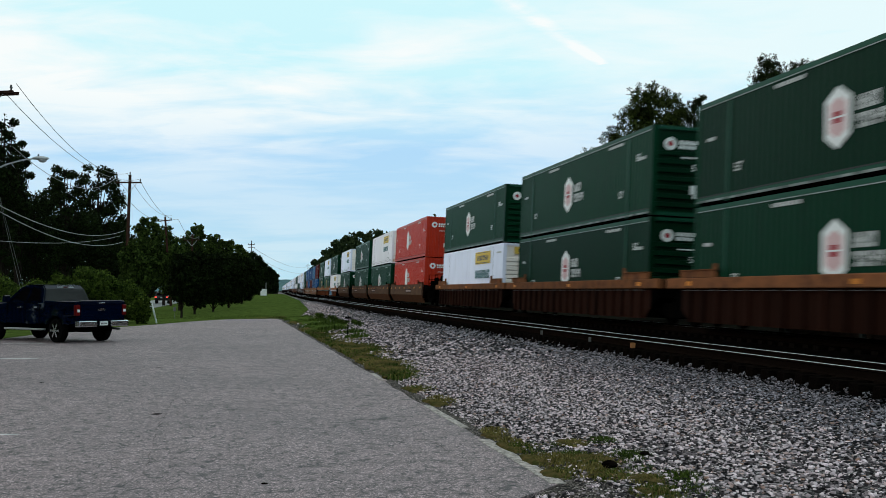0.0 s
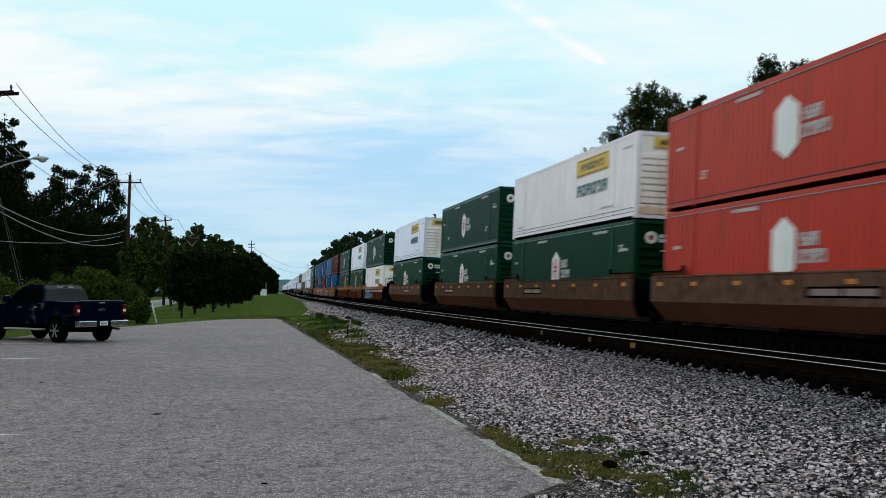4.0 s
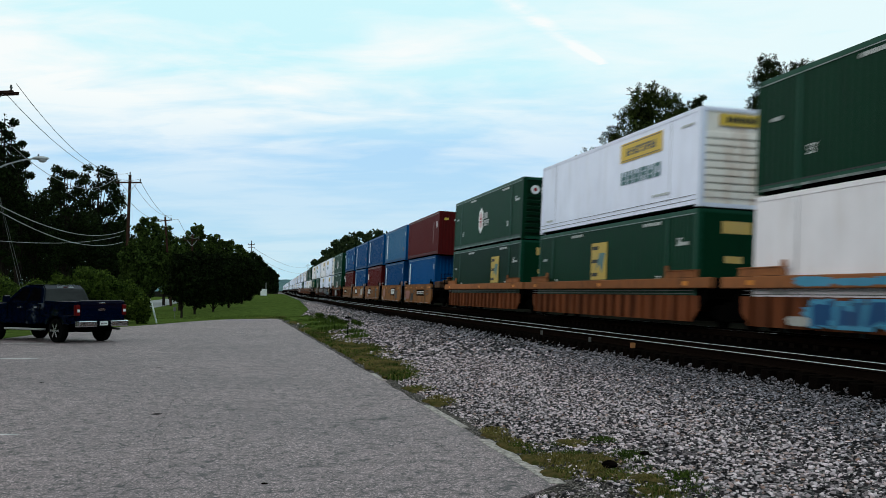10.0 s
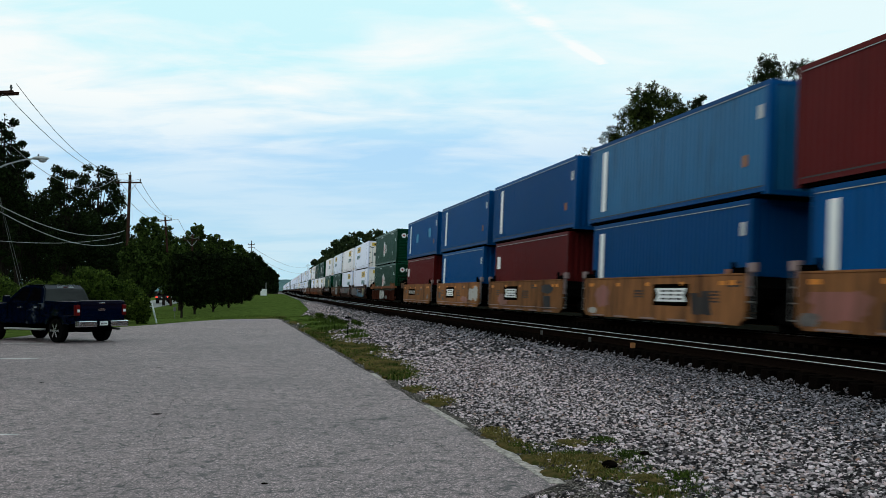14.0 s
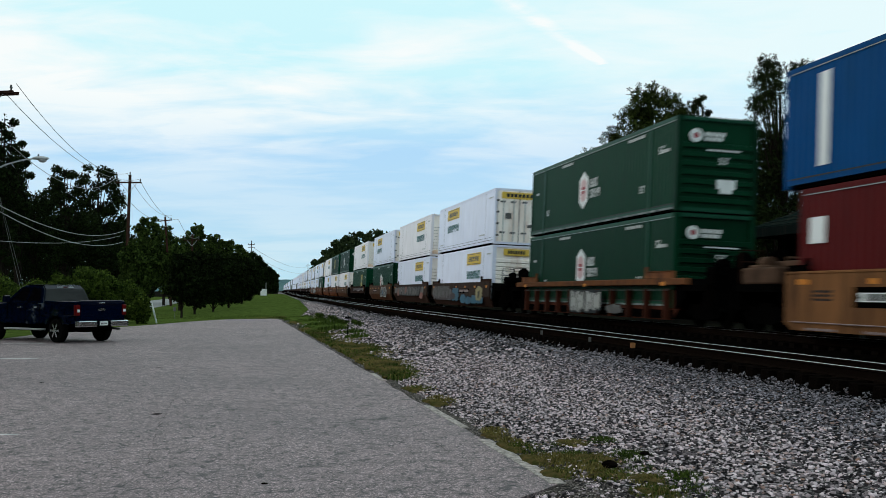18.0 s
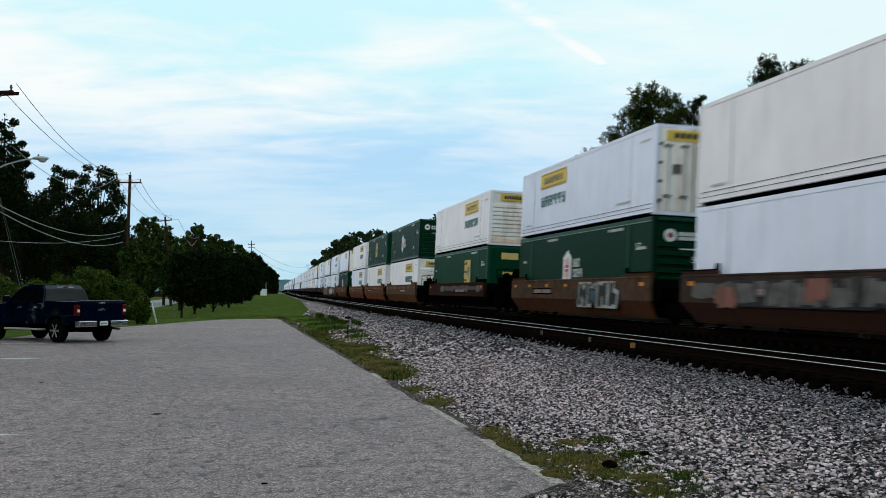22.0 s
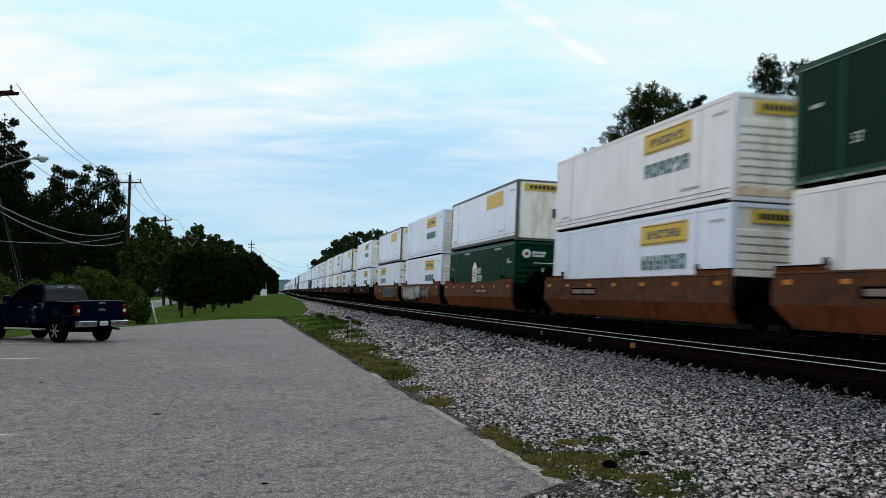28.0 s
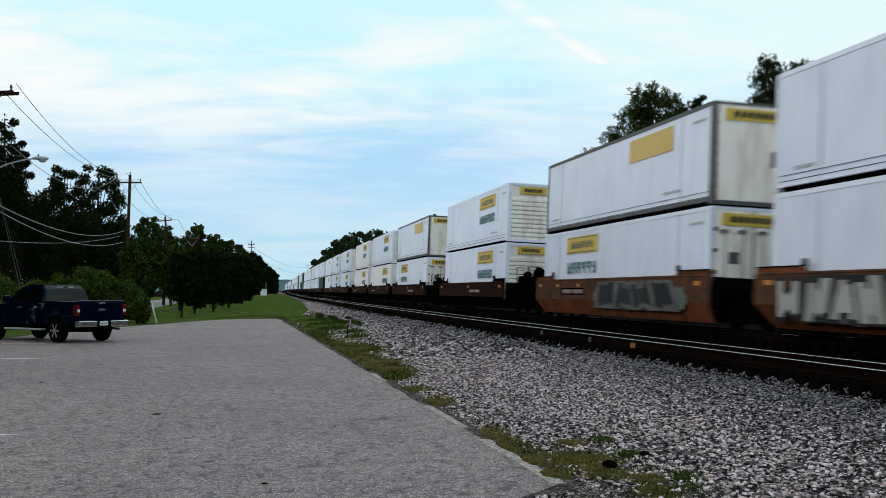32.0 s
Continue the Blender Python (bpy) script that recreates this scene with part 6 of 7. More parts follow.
def build_container(style, L=16.15, H=2.88, far=False):
    """A container on its base, near side at -x, front end at -y. Returns its root."""
    rnd = random.Random(style + str(L))
    paint, trim, label = {
        "green": (GREEN, GREEN_TRIM, "dark green corrugated steel container with a white hexagon emblem"),
        "green_panel": (GREEN, GREEN_TRIM, "dark green corrugated steel container with a yellow square panel"),
        "green_panel_mid": (GREEN, GREEN_TRIM, "dark green corrugated steel container with a square panel amidships"),
        "orange": (ORANGE, ORANGE, "bright orange steel container with a white hexagon emblem"),
        "white": (WHITE, WHITE, "white smooth-sided container with a yellow panel and ribbed end"),
        "white_cream": (WHITE_WARM, WHITE_WARM, "yellowed off-white container with a yellow panel and ribbed end"),
        "white_door": (WHITE, WHITE, "white smooth-sided container with a yellow panel and door end"),
        "white_plain": (WHITE, WHITE, "white container with a faded yellow patch and rust-stained end"),
        "maroon": (MAROON, MAROON, "maroon corrugated steel container marked 45"),
        "maroon_low": (MAROON, MAROON, "maroon corrugated steel container with a pale placard"),
        "blue_pale": (BLUE_PALE, BLUE, "faded pale blue corrugated steel container with a white stripe"),
        "blue_patch": (BLUE, BLUE, "blue corrugated steel container with two pale blue patches"),
        "blue": (BLUE, BLUE, "blue corrugated steel container with a white vertical stripe"),
    }[style]
    root = thing("freight_container", label, "container", "containers of the train")
    smooth = style.startswith("white")
    h = L / 2
    if far:
        part("side_wall", bevelled(-CW, CW, -h, h, 0, H, 0.03), paint, root)
        bm = bmesh.new()
        box(bm, -CW - 0.004, CW + 0.004, -h - 0.004, h + 0.004, 0.0, 0.14)
        part("bottom_rail", bm, trim if not smooth else SEAM, root)
        if smooth:
            bm = bmesh.new()
            quad_panel(bm, -1, -5.27, -1.6, 1.9, 2.55)
            part("panel", bm, CREAM, root)
        return root
    part("side_wall", container_shell(L, H, 0.62 if smooth else 0.285, 0.004 if smooth else 0.006 if style.startswith("green") else 0.018), paint, root)
    if style == "white_plain":
        trim = SEAM
    container_frame(root, L, H, trim if style != "green" else GREEN, trim, "pale bottom rail" if style.startswith("green") else "")
    # solid black block added to give the gap below the floor its shade
    bm = bmesh.new()
    box(bm, -CW + 0.10, CW - 0.10, -h + 0.10, h - 0.10, 0.004, 0.098)
    part("gap_block", bm, DARK, root, "black block that darkens the gap under the floor")
    # dark seam lines under the bottom rail and the lighter lashing rail above
    for side in (-1, 1):
        bm = bmesh.new()
        quad_panel(bm, side, -h + 0.2, h - 0.2, 0.195, 0.216 if smooth else 0.23, 0.004)
        part("seam", bm, INK if not smooth else SEAM, root)
        if not smooth:
            bm = bmesh.new()
            quad_panel(bm, side, -h + 0.2, h - 0.2, H - 0.150, H - 0.128, 0.004)
            part("rail_edge", bm, DULL_EDGE, root, "worn pale edge of the top rail")
            if style.startswith("green"):
                bm = bmesh.new()
                quad_panel(bm, side, -h + 0.2, h - 0.2, 0.055, 0.115, 0.004)
                part("rail_edge", bm, SCUFF, root, "scuffed pale edge of the bottom rail")
    if style.startswith("green") or style == "orange":
        for yp in (6.05, -5.95):
            for side in (-1, 1):
                bm = bmesh.new()
                quad_panel(bm, side, yp - 0.06, yp + 0.06, 0.0, H, 0.012)
                part("post", bm, trim, root)
    if style in ("green", "orange"):
        hy, zc = (0.75, 1.40) if style == "green" else (0.87, 1.52)
        bm = bmesh.new()
        hexagon(bm, -1, hy, zc, *((1.0, 1.42) if style == "green" else (1.1, 1.55)), 0.012)
        part("emblem", bm, MARK, root, "white hexagon emblem")
        if style == "green":
            bm = bmesh.new()
            prism(bm, [(hy + u, zc + v) for u, v in ((0, 0.46), (0.34, 0.30), (0.34, -0.30), (0, -0.46), (-0.34, -0.30), (-0.34, 0.30))], "x", -CW - 0.016, -CW)
            part("emblem_field", bm, PINK, root, "faded pink field in the emblem")
            bm = bmesh.new()
            quad_panel(bm, -1, hy - 0.16, hy + 0.16, zc - 0.13, zc + 0.13, 0.020)
            part("emblem_centre", bm, RED, root, "red block in the emblem")
            bm = bmesh.new()
            quad_panel(bm, -1, hy - 0.28, hy + 0.28, zc - 0.02, zc + 0.02, 0.025)
            part("emblem_bar", bm, MARK, root)
        bm = bmesh.new()
        letter_row(bm, hy - 1.55, hy - 0.68, zc + 0.04, zc + 0.36, 3, rnd)
        letter_row(bm, hy - 1.90, hy - 0.68, zc - 0.36, zc - 0.04, 4, rnd)
        part("marking", bm, GREY_MARK, root, "blurred white lettering")
    if style in ("green_panel", "green_panel_mid"):
        sh = 3.3 if style == "green_panel_mid" else 0.0
        bm = bmesh.new()
        quad_panel(bm, -1, -3.85 + sh, -2.2 + sh, 0.92, 2.25, 0.012)
        panel = part("panel", bm, PANEL, root, "dull yellow square panel")
        bm = bmesh.new()
        for z in (2.0, 1.52, 1.04):
            quad_panel(bm, -1, -2.95 + sh, -2.3 + sh, z, z + 0.13, 0.02)
        part("panel_mark", bm, INK, panel)
        bm = bmesh.new()
        prism(bm, [(u + sh, v) for u, v in ((-2.75, 1.25), (-3.1, 1.87), (-3.7, 1.87), (-3.4, 1.15), (-3.1, 1.5))], "x", -CW - 0.022, -CW)
        part("panel_mark", bm, TEAL, panel)
    if style.startswith("green") or style == "orange":
        bm = bmesh.new()
        for y0, y1, z in ((3.6, 2.2, 2.56), (-3.9, -5.4, 2.56), (7.4, 6.9, 1.75), (-6.8, -7.5, 1.85)):
            glyph_row(bm, -1, min(y0, y1), max(y0, y1), z, z + 0.10, 7, 0.006, rnd)
        part("marking", bm, GREY_MARK, root, "small white lettering")
        for y, z in ((5.45, 0.85), (-5.3, 0.85)):
            write(TEXT_53, root, Matrix.Translation((-CW - 0.004, y, z)) @ SIDE_TURN @ Matrix.Scale(0.8, 4))
        write(TEXT_53, root, Matrix.Translation((-CW - 0.004, -6.85, 1.95)) @ SIDE_TURN @ Matrix.Scale(0.8, 4))
    if smooth:
        plain = style == "white_plain"
        bm = bmesh.new()
        sh = 6.6 if style == "white_door" else 0.0   # this kind rides the other way round
        quad_panel(bm, -1, -5.27 + sh, -1.6 + sh, 1.95 if not plain else 1.85, 2.6, 0.008)
        panel = part("panel", bm, CREAM if plain else YELLOW, root, "faded yellow patch" if plain else "yellow panel")
        if not plain:
            bm = bmesh.new()
            letter_row(bm, -4.75 + sh, -2.1 + sh, 2.14, 2.40, 6, rnd, 0.014)
            quad_panel(bm, -1, -5.15 + sh, -1.72 + sh, 2.53, 2.56, 0.013)
            quad_panel(bm, -1, -5.15 + sh, -1.72 + sh, 1.99, 2.02, 0.013)
            part("panel_mark", bm, SEAM, panel)
            bm = bmesh.new()
            letter_row(bm, -5.2 + sh, -1.65 + sh, 1.18, 1.62, 6, rnd)
            part("marking", bm, TEAL, root, "teal-grey block lettering")
        bm = bmesh.new()
        for y0, y1, z in ((-5.9, -4.6, 0.52), (7.2, 6.3, 0.45), (-6.7, -7.6, 2.4)):
            glyph_row(bm, -1, min(y0, y1), max(y0, y1), z, z + 0.08, 6, 0.006, rnd)
        part("marking", bm, GREY_MARK, root)
        bm = bmesh.new()
        for yp in (6.0, -5.95):
            quad_panel(bm, -1, yp - 0.009, yp + 0.009, 0.2, H - 0.12, 0.005)
        for z in (0.34,):
            quad_panel(bm, -1, -h + 0.2, h - 0.2, z, z + 0.014, 0.006)
        part("seam", bm, SEAM, root)
    if style.startswith("blue"):
        bm = bmesh.new()
        quad_panel(bm, -1, 4.95, 5.38, 0.42, H - 0.32, 0.01)
        part("stripe", bm, MARK, root, "white vertical stripe")
        bm = bmesh.new()
        quad_panel(bm, -1, -h + 0.32, -h + 0.58, 1.95, 2.3, 0.01)
        part("placard", bm, GREY_MARK, root)
        bm = bmesh.new()
        quad_panel(bm, -1, -h + 1.1, -h + 1.36, 0.8, 1.1, 0.01)
        part("placard", bm, SPIKE, root)
    if style == "blue_patch":
        for y0, z0, w in ((1.25, 1.15, 0.95), (-4.3, 1.30, 1.0)):
            bm = bmesh.new()
            quad_panel(bm, -1, y0, y0 + w, z0, z0 + 0.62, 0.009)
            part("patch", bm, SKY_PATCH, root, "pale blue repainted patch")
    if style.startswith("maroon"):
        if style == "maroon":
            write(TEXT_45, root, Matrix.Translation((-CW - 0.004, -h + 0.75, 2.0)) @ SIDE_TURN)
            write(TEXT_45, root, Matrix.Translation((0.05, -h - 0.004, 2.32)) @ END_TURN @ Matrix.Scale(1.1, 4))
            bm = bmesh.new()
            for k in range(9):
                box(bm, 0.80, 0.90, -h - 0.008, -h + 0.01, 0.9 + k * 0.18, 1.03 + k * 0.18)
                quad_panel(bm, -1, -h + 1.9, -h + 2.15, 0.75 + k * 0.17, 0.86 + k * 0.17, 0.006)
            part("marking", bm, DULL, root, "column of dull white letters")
            bm = bmesh.new()
            box(bm, -0.95, -0.65, -h - 0.009, -h + 0.01, 2.3, 2.45)
            part("warning_label", bm, YELLOW, root)
        else:
            bm = bmesh.new()
            quad_panel(bm, -1, h - 1.1, h - 0.45, 1.6, 2.2, 0.01)
            part("placard", bm, MARK, root)
    # ends
    kind = {"white": "ribbed", "white_cream": "ribbed", "green": "ribbed", "white_plain": "flat", "white_door": "flat", "orange": "upright", "green_panel": "flat", "green_panel_mid": "flat"}.get(style, "upright")
    ends = WHITE_END if smooth else paint
    part("front_wall", end_wall(-h, -1, kind, H, not smooth), ends, root)
    part("rear_wall", end_wall(h, 1, "flat", H), paint, root)
    if smooth:
        bm = bmesh.new()
        wide = style in ("white_door", "white_plain")
        box(bm, -0.95 if wide else -0.72, 0.98 if wide else 0.62, -h - 0.026, -h + 0.02, 2.36, 2.70)
        panel = part("panel", bm, YELLOW, root, "yellow end panel")
        bm = bmesh.new()
        x0, x1 = (-0.7, 0.75) if wide else (-0.52, 0.42)
        for k in range(7):
            w = (x1 - x0) / 7
            box(bm, x0 + k * w, x0 + (k + 0.75) * w, -h - 0.034, -h + 0.01, 2.45, 2.62)
        part("panel_mark", bm, INK, panel)
        bm = bmesh.new()
        if kind == "ribbed":
            for k in range(8):
                z = 0.25 + (H - 0.95) * (k + 1) / 9 - 0.012
                box(bm, -CW + 0.13, CW - 0.13, -h + 0.028, -h + 0.06, z - 0.012, z + 0.012)
            part("rib_groove", bm, SEAM, root, "dark strips in the grooves between ribs")
        elif style == "white_door":
            for x in (-0.85, -0.3, 0.3, 0.85):
                rod(bm, (x, -h - 0.035, 0.15), (x, -h - 0.035, 2.3), 0.03, n=6)
            part("lock_rod", bm, GREY_MARK, root, "pale grey lock rods")
            bm = bmesh.new()
            for x in (-0.85, -0.3, 0.3, 0.85):
                for z in (0.55, 2.15):
                    box(bm, x - 0.16, x + 0.10, -h - 0.05, -h + 0.01, z, z + 0.09)
            for z in (0.4, 1.0, 1.6, 2.2):
                box(bm, -CW + 0.1, -CW + 0.24, -h - 0.02, -h + 0.01, z, z + 0.1)
                box(bm, CW - 0.24, CW - 0.1, -h - 0.02, -h + 0.01, z, z + 0.1)
            part("lock_bracket", bm, SEAM, root, "grey brackets and hinges")
            bm = bmesh.new()
            box(bm, -0.72, -0.42, -h - 0.03, -h + 0.01, 1.32, 1.62)
            part("placard", bm, SEAM, root)
            bm = bmesh.new()
            box(bm, 0.45, 0.72, -h - 0.03, -h + 0.01, 0.9, 1.05)
            part("placard", bm, SEAM, root)
            bm = bmesh.new()
            box(bm, -0.02, 0.02, -h - 0.012, -h + 0.01, 0.12, H - 0.1)
            part("door_gap", bm, SEAM, root)
        else:
            box(bm, 0.46, 0.68, -h - 0.02, -h + 0.01, 1.10, 1.55)
            part("document_box", bm, SEAM, root)
    if style == "white_cream":
        bm = bmesh.new()
        edge = [(-CW + 0.14, 0.14), (CW - 0.14, 0.14)] + [(CW - 0.14 - (2 * CW - 0.28) * k / 40, 0.36 + 0.16 * noise.noise((k * 0.13, 2.0, 0)) + 0.07 * noise.noise((k * 0.6, 5.0, 0))) for k in range(41)]
        prism(bm, edge, "y", -h - 0.006, -h + 0.004)
        part("rust_stain", bm, RUST_STAIN, root, "rust runs along the foot of the end wall")
    if style in ("green", "orange"):
        bm = bmesh.new()
        pts = [(0.21 * math.cos(math.pi / 6 * k), 0.21 * math.sin(math.pi / 6 * k)) for k in range(12)]
        prism(bm, [(-0.72 + u, 2.30 + v) for u, v in pts], "y", -h - 0.03, -h + 0.01)
        part("emblem", bm, MARK, root)
        bm = bmesh.new()
        prism(bm, [(-0.72 + u * 0.42, 2.30 + v * 0.42) for u, v in pts], "y", -h - 0.036, -h + 0.01)
        part("emblem_centre", bm, RED if style == "green" else ORANGE, root)
        bm = bmesh.new()
        for k in range(4):
            box(bm, -0.42 + k * 0.17, -0.30 + k * 0.17, -h - 0.012, -h + 0.01, 2.30, 2.42)
            box(bm, -0.42 + k * 0.15, -0.31 + k * 0.15, -h - 0.012, -h + 0.01, 2.16, 2.27)
        box(bm, -0.35, 0.75, -h - 0.012, -h + 0.01, 1.86, 1.90)
        box(bm, 0.0, 0.6, -h - 0.012, -h + 0.01, 0.72, 1.0)
        box(bm, 0.1, 0.5, -h - 0.012, -h + 0.01, 0.58, 0.72)
        part("marking", bm, MARK, root, "white plates and blurred lettering")
        write(TEXT_53, root, Matrix.Translation((0.2, -h - 0.012, 1.55)) @ END_TURN @ Matrix.Scale(0.7, 4))
    if style.startswith("green_panel"):
        bm = bmesh.new()
        box(bm, -0.55, 0.35, -h - 0.014, -h + 0.01, 2.2, 2.55)
        part("placard", bm, CREAM, root)
        bm = bmesh.new()
        box(bm, -0.45, 0.1, -h - 0.014, -h + 0.01, 1.35, 1.55)
        part("placard", bm, CREAM, root)
    return root


def build_bogie(parent, y):
    bm = bmesh.new()
    for x in (-1.0, 1.0):
        prism(bm, [(y - 1.15, 0.48), (y - 0.9, 0.30), (y - 0.3, 0.22), (y + 0.3, 0.22), (y + 0.9, 0.30), (y + 1.15, 0.48), (y + 0.8, 0.66), (y - 0.8, 0.66)], "x", x - 0.07, x + 0.07)
    box(bm, -1.0, 1.0, y - 0.25, y + 0.25, 0.35, 0.75)
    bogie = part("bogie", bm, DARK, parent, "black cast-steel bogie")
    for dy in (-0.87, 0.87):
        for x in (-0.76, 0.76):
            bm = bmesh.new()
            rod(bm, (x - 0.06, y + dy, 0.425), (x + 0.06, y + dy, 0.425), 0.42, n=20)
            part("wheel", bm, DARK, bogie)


def build_well(style, h, gap_front, gap_rear, far=False):
    """A well car body for containers of half length h; near side at -x, front at -y."""
    tone, style = style, style.split("_")[0]
    label = {"sill_red": "weathered brown well car with dull red ribbed sides", "sill_rust": "orange rust-streaked well car with ribbed sides", "fold_grey": "grimy grey-brown well car with folded sides", "fold_rust": "bright rust-orange well car with folded sides", "sill": "weathered orange-brown well car with ribbed sides", "fold": "rusty brown well car with folded steel sides",
             "tan": "tan well car with flat sides and stencilled panels", "tan_worn": "worn tan well car with flat rust-marked sides", "black": "dark well car with folded sides"}[tone]
    root = thing("well_car", label, "freight car", "well cars of the train")
    H = h + 0.45 if style != "tan" else h - 0.12
    W = 1.52
    # upper and lower tone; most lower tones include the wall's shade
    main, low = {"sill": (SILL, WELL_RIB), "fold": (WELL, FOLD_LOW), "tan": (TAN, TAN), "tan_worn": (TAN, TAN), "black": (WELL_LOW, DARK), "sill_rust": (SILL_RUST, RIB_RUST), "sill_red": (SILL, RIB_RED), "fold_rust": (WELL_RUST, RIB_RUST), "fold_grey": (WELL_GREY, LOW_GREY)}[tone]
    for side in (-1, 1):
        s = side
        if style == "sill":
            zt = 0.90 if tone == "sill_rust" else 1.09   # on some the wall stops lower, leaving a gap with pipes under the sill
            bm = bevelled(min(s * W, s * (W - 0.20)), max(s * W, s * (W - 0.20)), -H - 0.9, H + 0.9, 1.10 if tone != "sill_red" else 1.20, 1.40, 0.025)
            part("side_sill", bm, main, root, "weathered orange top sill")
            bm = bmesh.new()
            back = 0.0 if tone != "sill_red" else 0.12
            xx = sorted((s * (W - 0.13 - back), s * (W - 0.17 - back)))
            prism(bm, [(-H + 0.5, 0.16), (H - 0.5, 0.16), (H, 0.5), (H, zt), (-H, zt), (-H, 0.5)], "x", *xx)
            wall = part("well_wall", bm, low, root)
            # black sheet that stands for the shadow under the sill
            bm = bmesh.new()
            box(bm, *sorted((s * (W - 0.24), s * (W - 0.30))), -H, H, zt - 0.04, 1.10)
            part("recess_shade", bm, DARK, root)
            if not far:
                ribs = 18 if tone != "sill_red" else 10
                for k in range(ribs + 1):
                    y = -H + 0.65 + k * (2 * H - 1.3) / ribs
                    bm = bmesh.new()
                    xs = sorted((s * (W - 0.03), s * (W - 0.19 - back)))
                    box(bm, *xs, y - 0.06, y + 0.06, 0.17, zt + 0.004)
                    part("rib", bm, low, wall)
                bm = bmesh.new()
                for z in (0.95, 1.04) if tone == "sill_rust" else (1.05,):
                    rod(bm, (s * (W - 0.05), -H + 0.3, z), (s * (W - 0.05), H - 0.3, z), 0.011, n=6)
                part("air_pipe", bm, SEAM, root)
        else:
            bm = bmesh.new()
            ztop = 1.42
            inset = 0.0 if style == "tan" else 0.24   # the lower side leans in
            xs = sorted((s * W, s * (W - 0.10)))
            mid = 0.71 if style != "tan" else 0.14
            if style == "tan":
                prism(bm, [(-H, 0.30), (-H + 0.35, 0.14), (H - 0.35, 0.14), (H, 0.30), (H, ztop), (-H, ztop)], "x", *xs)
            else:
                prism(bm, [(-H, mid), (H, mid), (H, ztop), (-H, ztop)], "x", *xs)
            wall = part("well_wall", bm, main, root)
            if style != "tan":
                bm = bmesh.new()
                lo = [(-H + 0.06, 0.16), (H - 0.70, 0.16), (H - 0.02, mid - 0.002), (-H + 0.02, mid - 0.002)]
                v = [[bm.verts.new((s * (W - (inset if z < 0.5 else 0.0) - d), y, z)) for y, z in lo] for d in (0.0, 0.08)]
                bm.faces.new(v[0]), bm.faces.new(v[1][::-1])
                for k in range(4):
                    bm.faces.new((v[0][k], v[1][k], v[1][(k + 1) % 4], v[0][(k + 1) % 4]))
                part("lower_wall", bm, low, root, "slanted lower side, mostly coloured darker for its shade")
            if not far:
                bm = bevelled(min(s * (W + 0.02), s * (W - 0.12)), max(s * (W + 0.02), s * (W - 0.12)), -H + 0.05, H - 0.05, ztop + 0.002, ztop + 0.06, 0.015)
                part("top_chord", bm, main, root)
                if style == "tan":
                    bm = bmesh.new()
                    n = int(2 * H / 2.3)
                    for k in range(n):
                        y = -H + 1.2 + k * 2.3
                        box(bm, *sorted((s * (W + 0.001), s * (W + 0.03))), y, y + 1.2, 0.16, 0.21)
                    part("step", bm, DULL, root)
        if not far:
            # raised gussets at both ends of the side
            for e in (-1, 1):
                bm = bmesh.new()
                y0, y1 = e * (H - 0.05), e * (H - (2.3 if style != "tan" else 0.9))
                prism(bm, [(y0, 1.41), (y1, 1.41), (y1 + e * 0.12, 1.60), (y0, 1.60)], "x", *sorted((s * (W - 0.02), s * (W - 0.13))))
                gus = part("end_gusset", bm, main if style == "sill" else low if style != "tan" else DARK, root)
                bm = bmesh.new()
                prism(bm, [(y1, 1.602), (y1 + e * 0.22, 1.602), (y1 + e * 0.14, 1.78), (y1 + e * 0.02, 1.78)], "x", *sorted((s * (W - 0.04), s * (W - 0.11))))
                box(bm, *sorted((s * (W + 0.012), s * (W - 0.15))), *sorted((y0, y1 + e * 0.25)), 1.602, 1.625)
                part("cover_plate", bm, DARK if style != "sill" else main, gus)
            bm = bmesh.new()
            for e in (-1, 1):
                box(bm, *sorted((s * (W + 0.001), s * (W + 0.006))), e * (H - 0.7) - 0.17, e * (H - 0.7) + 0.17, 1.18, 1.30)
            for y in (-5.0, -2.4, 0.2, 2.8, 5.4) if style in ("fold", "tan") else (-0.45,):
                box(bm, *sorted((s * (W + 0.001), s * (W + 0.006))), y - 0.15, y + 0.15, 1.18, 1.29)
            part("reflector", bm, REFLECT, root)
    if not far:
        if style in ("fold", "black"):
            bm = bmesh.new()
            p0 = -3.5 if gap_front > 5 else 2.0
            box(bm, -W - 0.006, -W - 0.001, p0, p0 + 2.9, 0.88, 1.13)
            plate = part("placard", bm, DARK, root)
            bm = bmesh.new()
            for k in range(2):
                box(bm, -W - 0.010, -W - 0.006, p0 + 0.15 + k * 1.35, p0 + 1.35 + k * 1.35, 0.93, 1.08)
            part("marking", bm, DULL, plate)
        if style == "tan":
            bm = bmesh.new()
            p0, p1, q0, q1 = (-3.2, 0.0, 0.72, 1.02) if gap_front > 5 else (0.34, 3.4, 0.76, 1.05) if gap_rear > 5 else (0.67, 3.07, 0.66, 1.16) if tone == "tan_worn" else (-2.86, -0.36, 0.66, 1.16)
            box(bm, -W - 0.006, -W - 0.001, p0 - 0.06, p1 + 0.06, q0 - 0.07, q1 + 0.07)
            plate = part("placard", bm, DARK, root, "black plate")
            bm = bmesh.new()
            qm, notch = (q0 + q1) / 2, (q1 - q0) * 0.42
            a0, a1, b0, b1 = p0 + 0.10, p1 - 0.10, q0 + 0.05, q1 - 0.05
            prism(bm, [(a0, b0), (a1, b0), (a1 - notch, qm), (a1, b1), (a0, b1), (a0 + notch, qm)], "x", -W - 0.010, -W - 0.006)
            field = part("marking", bm, MARK, plate, "white field with notched ends")
            bm = bmesh.new()
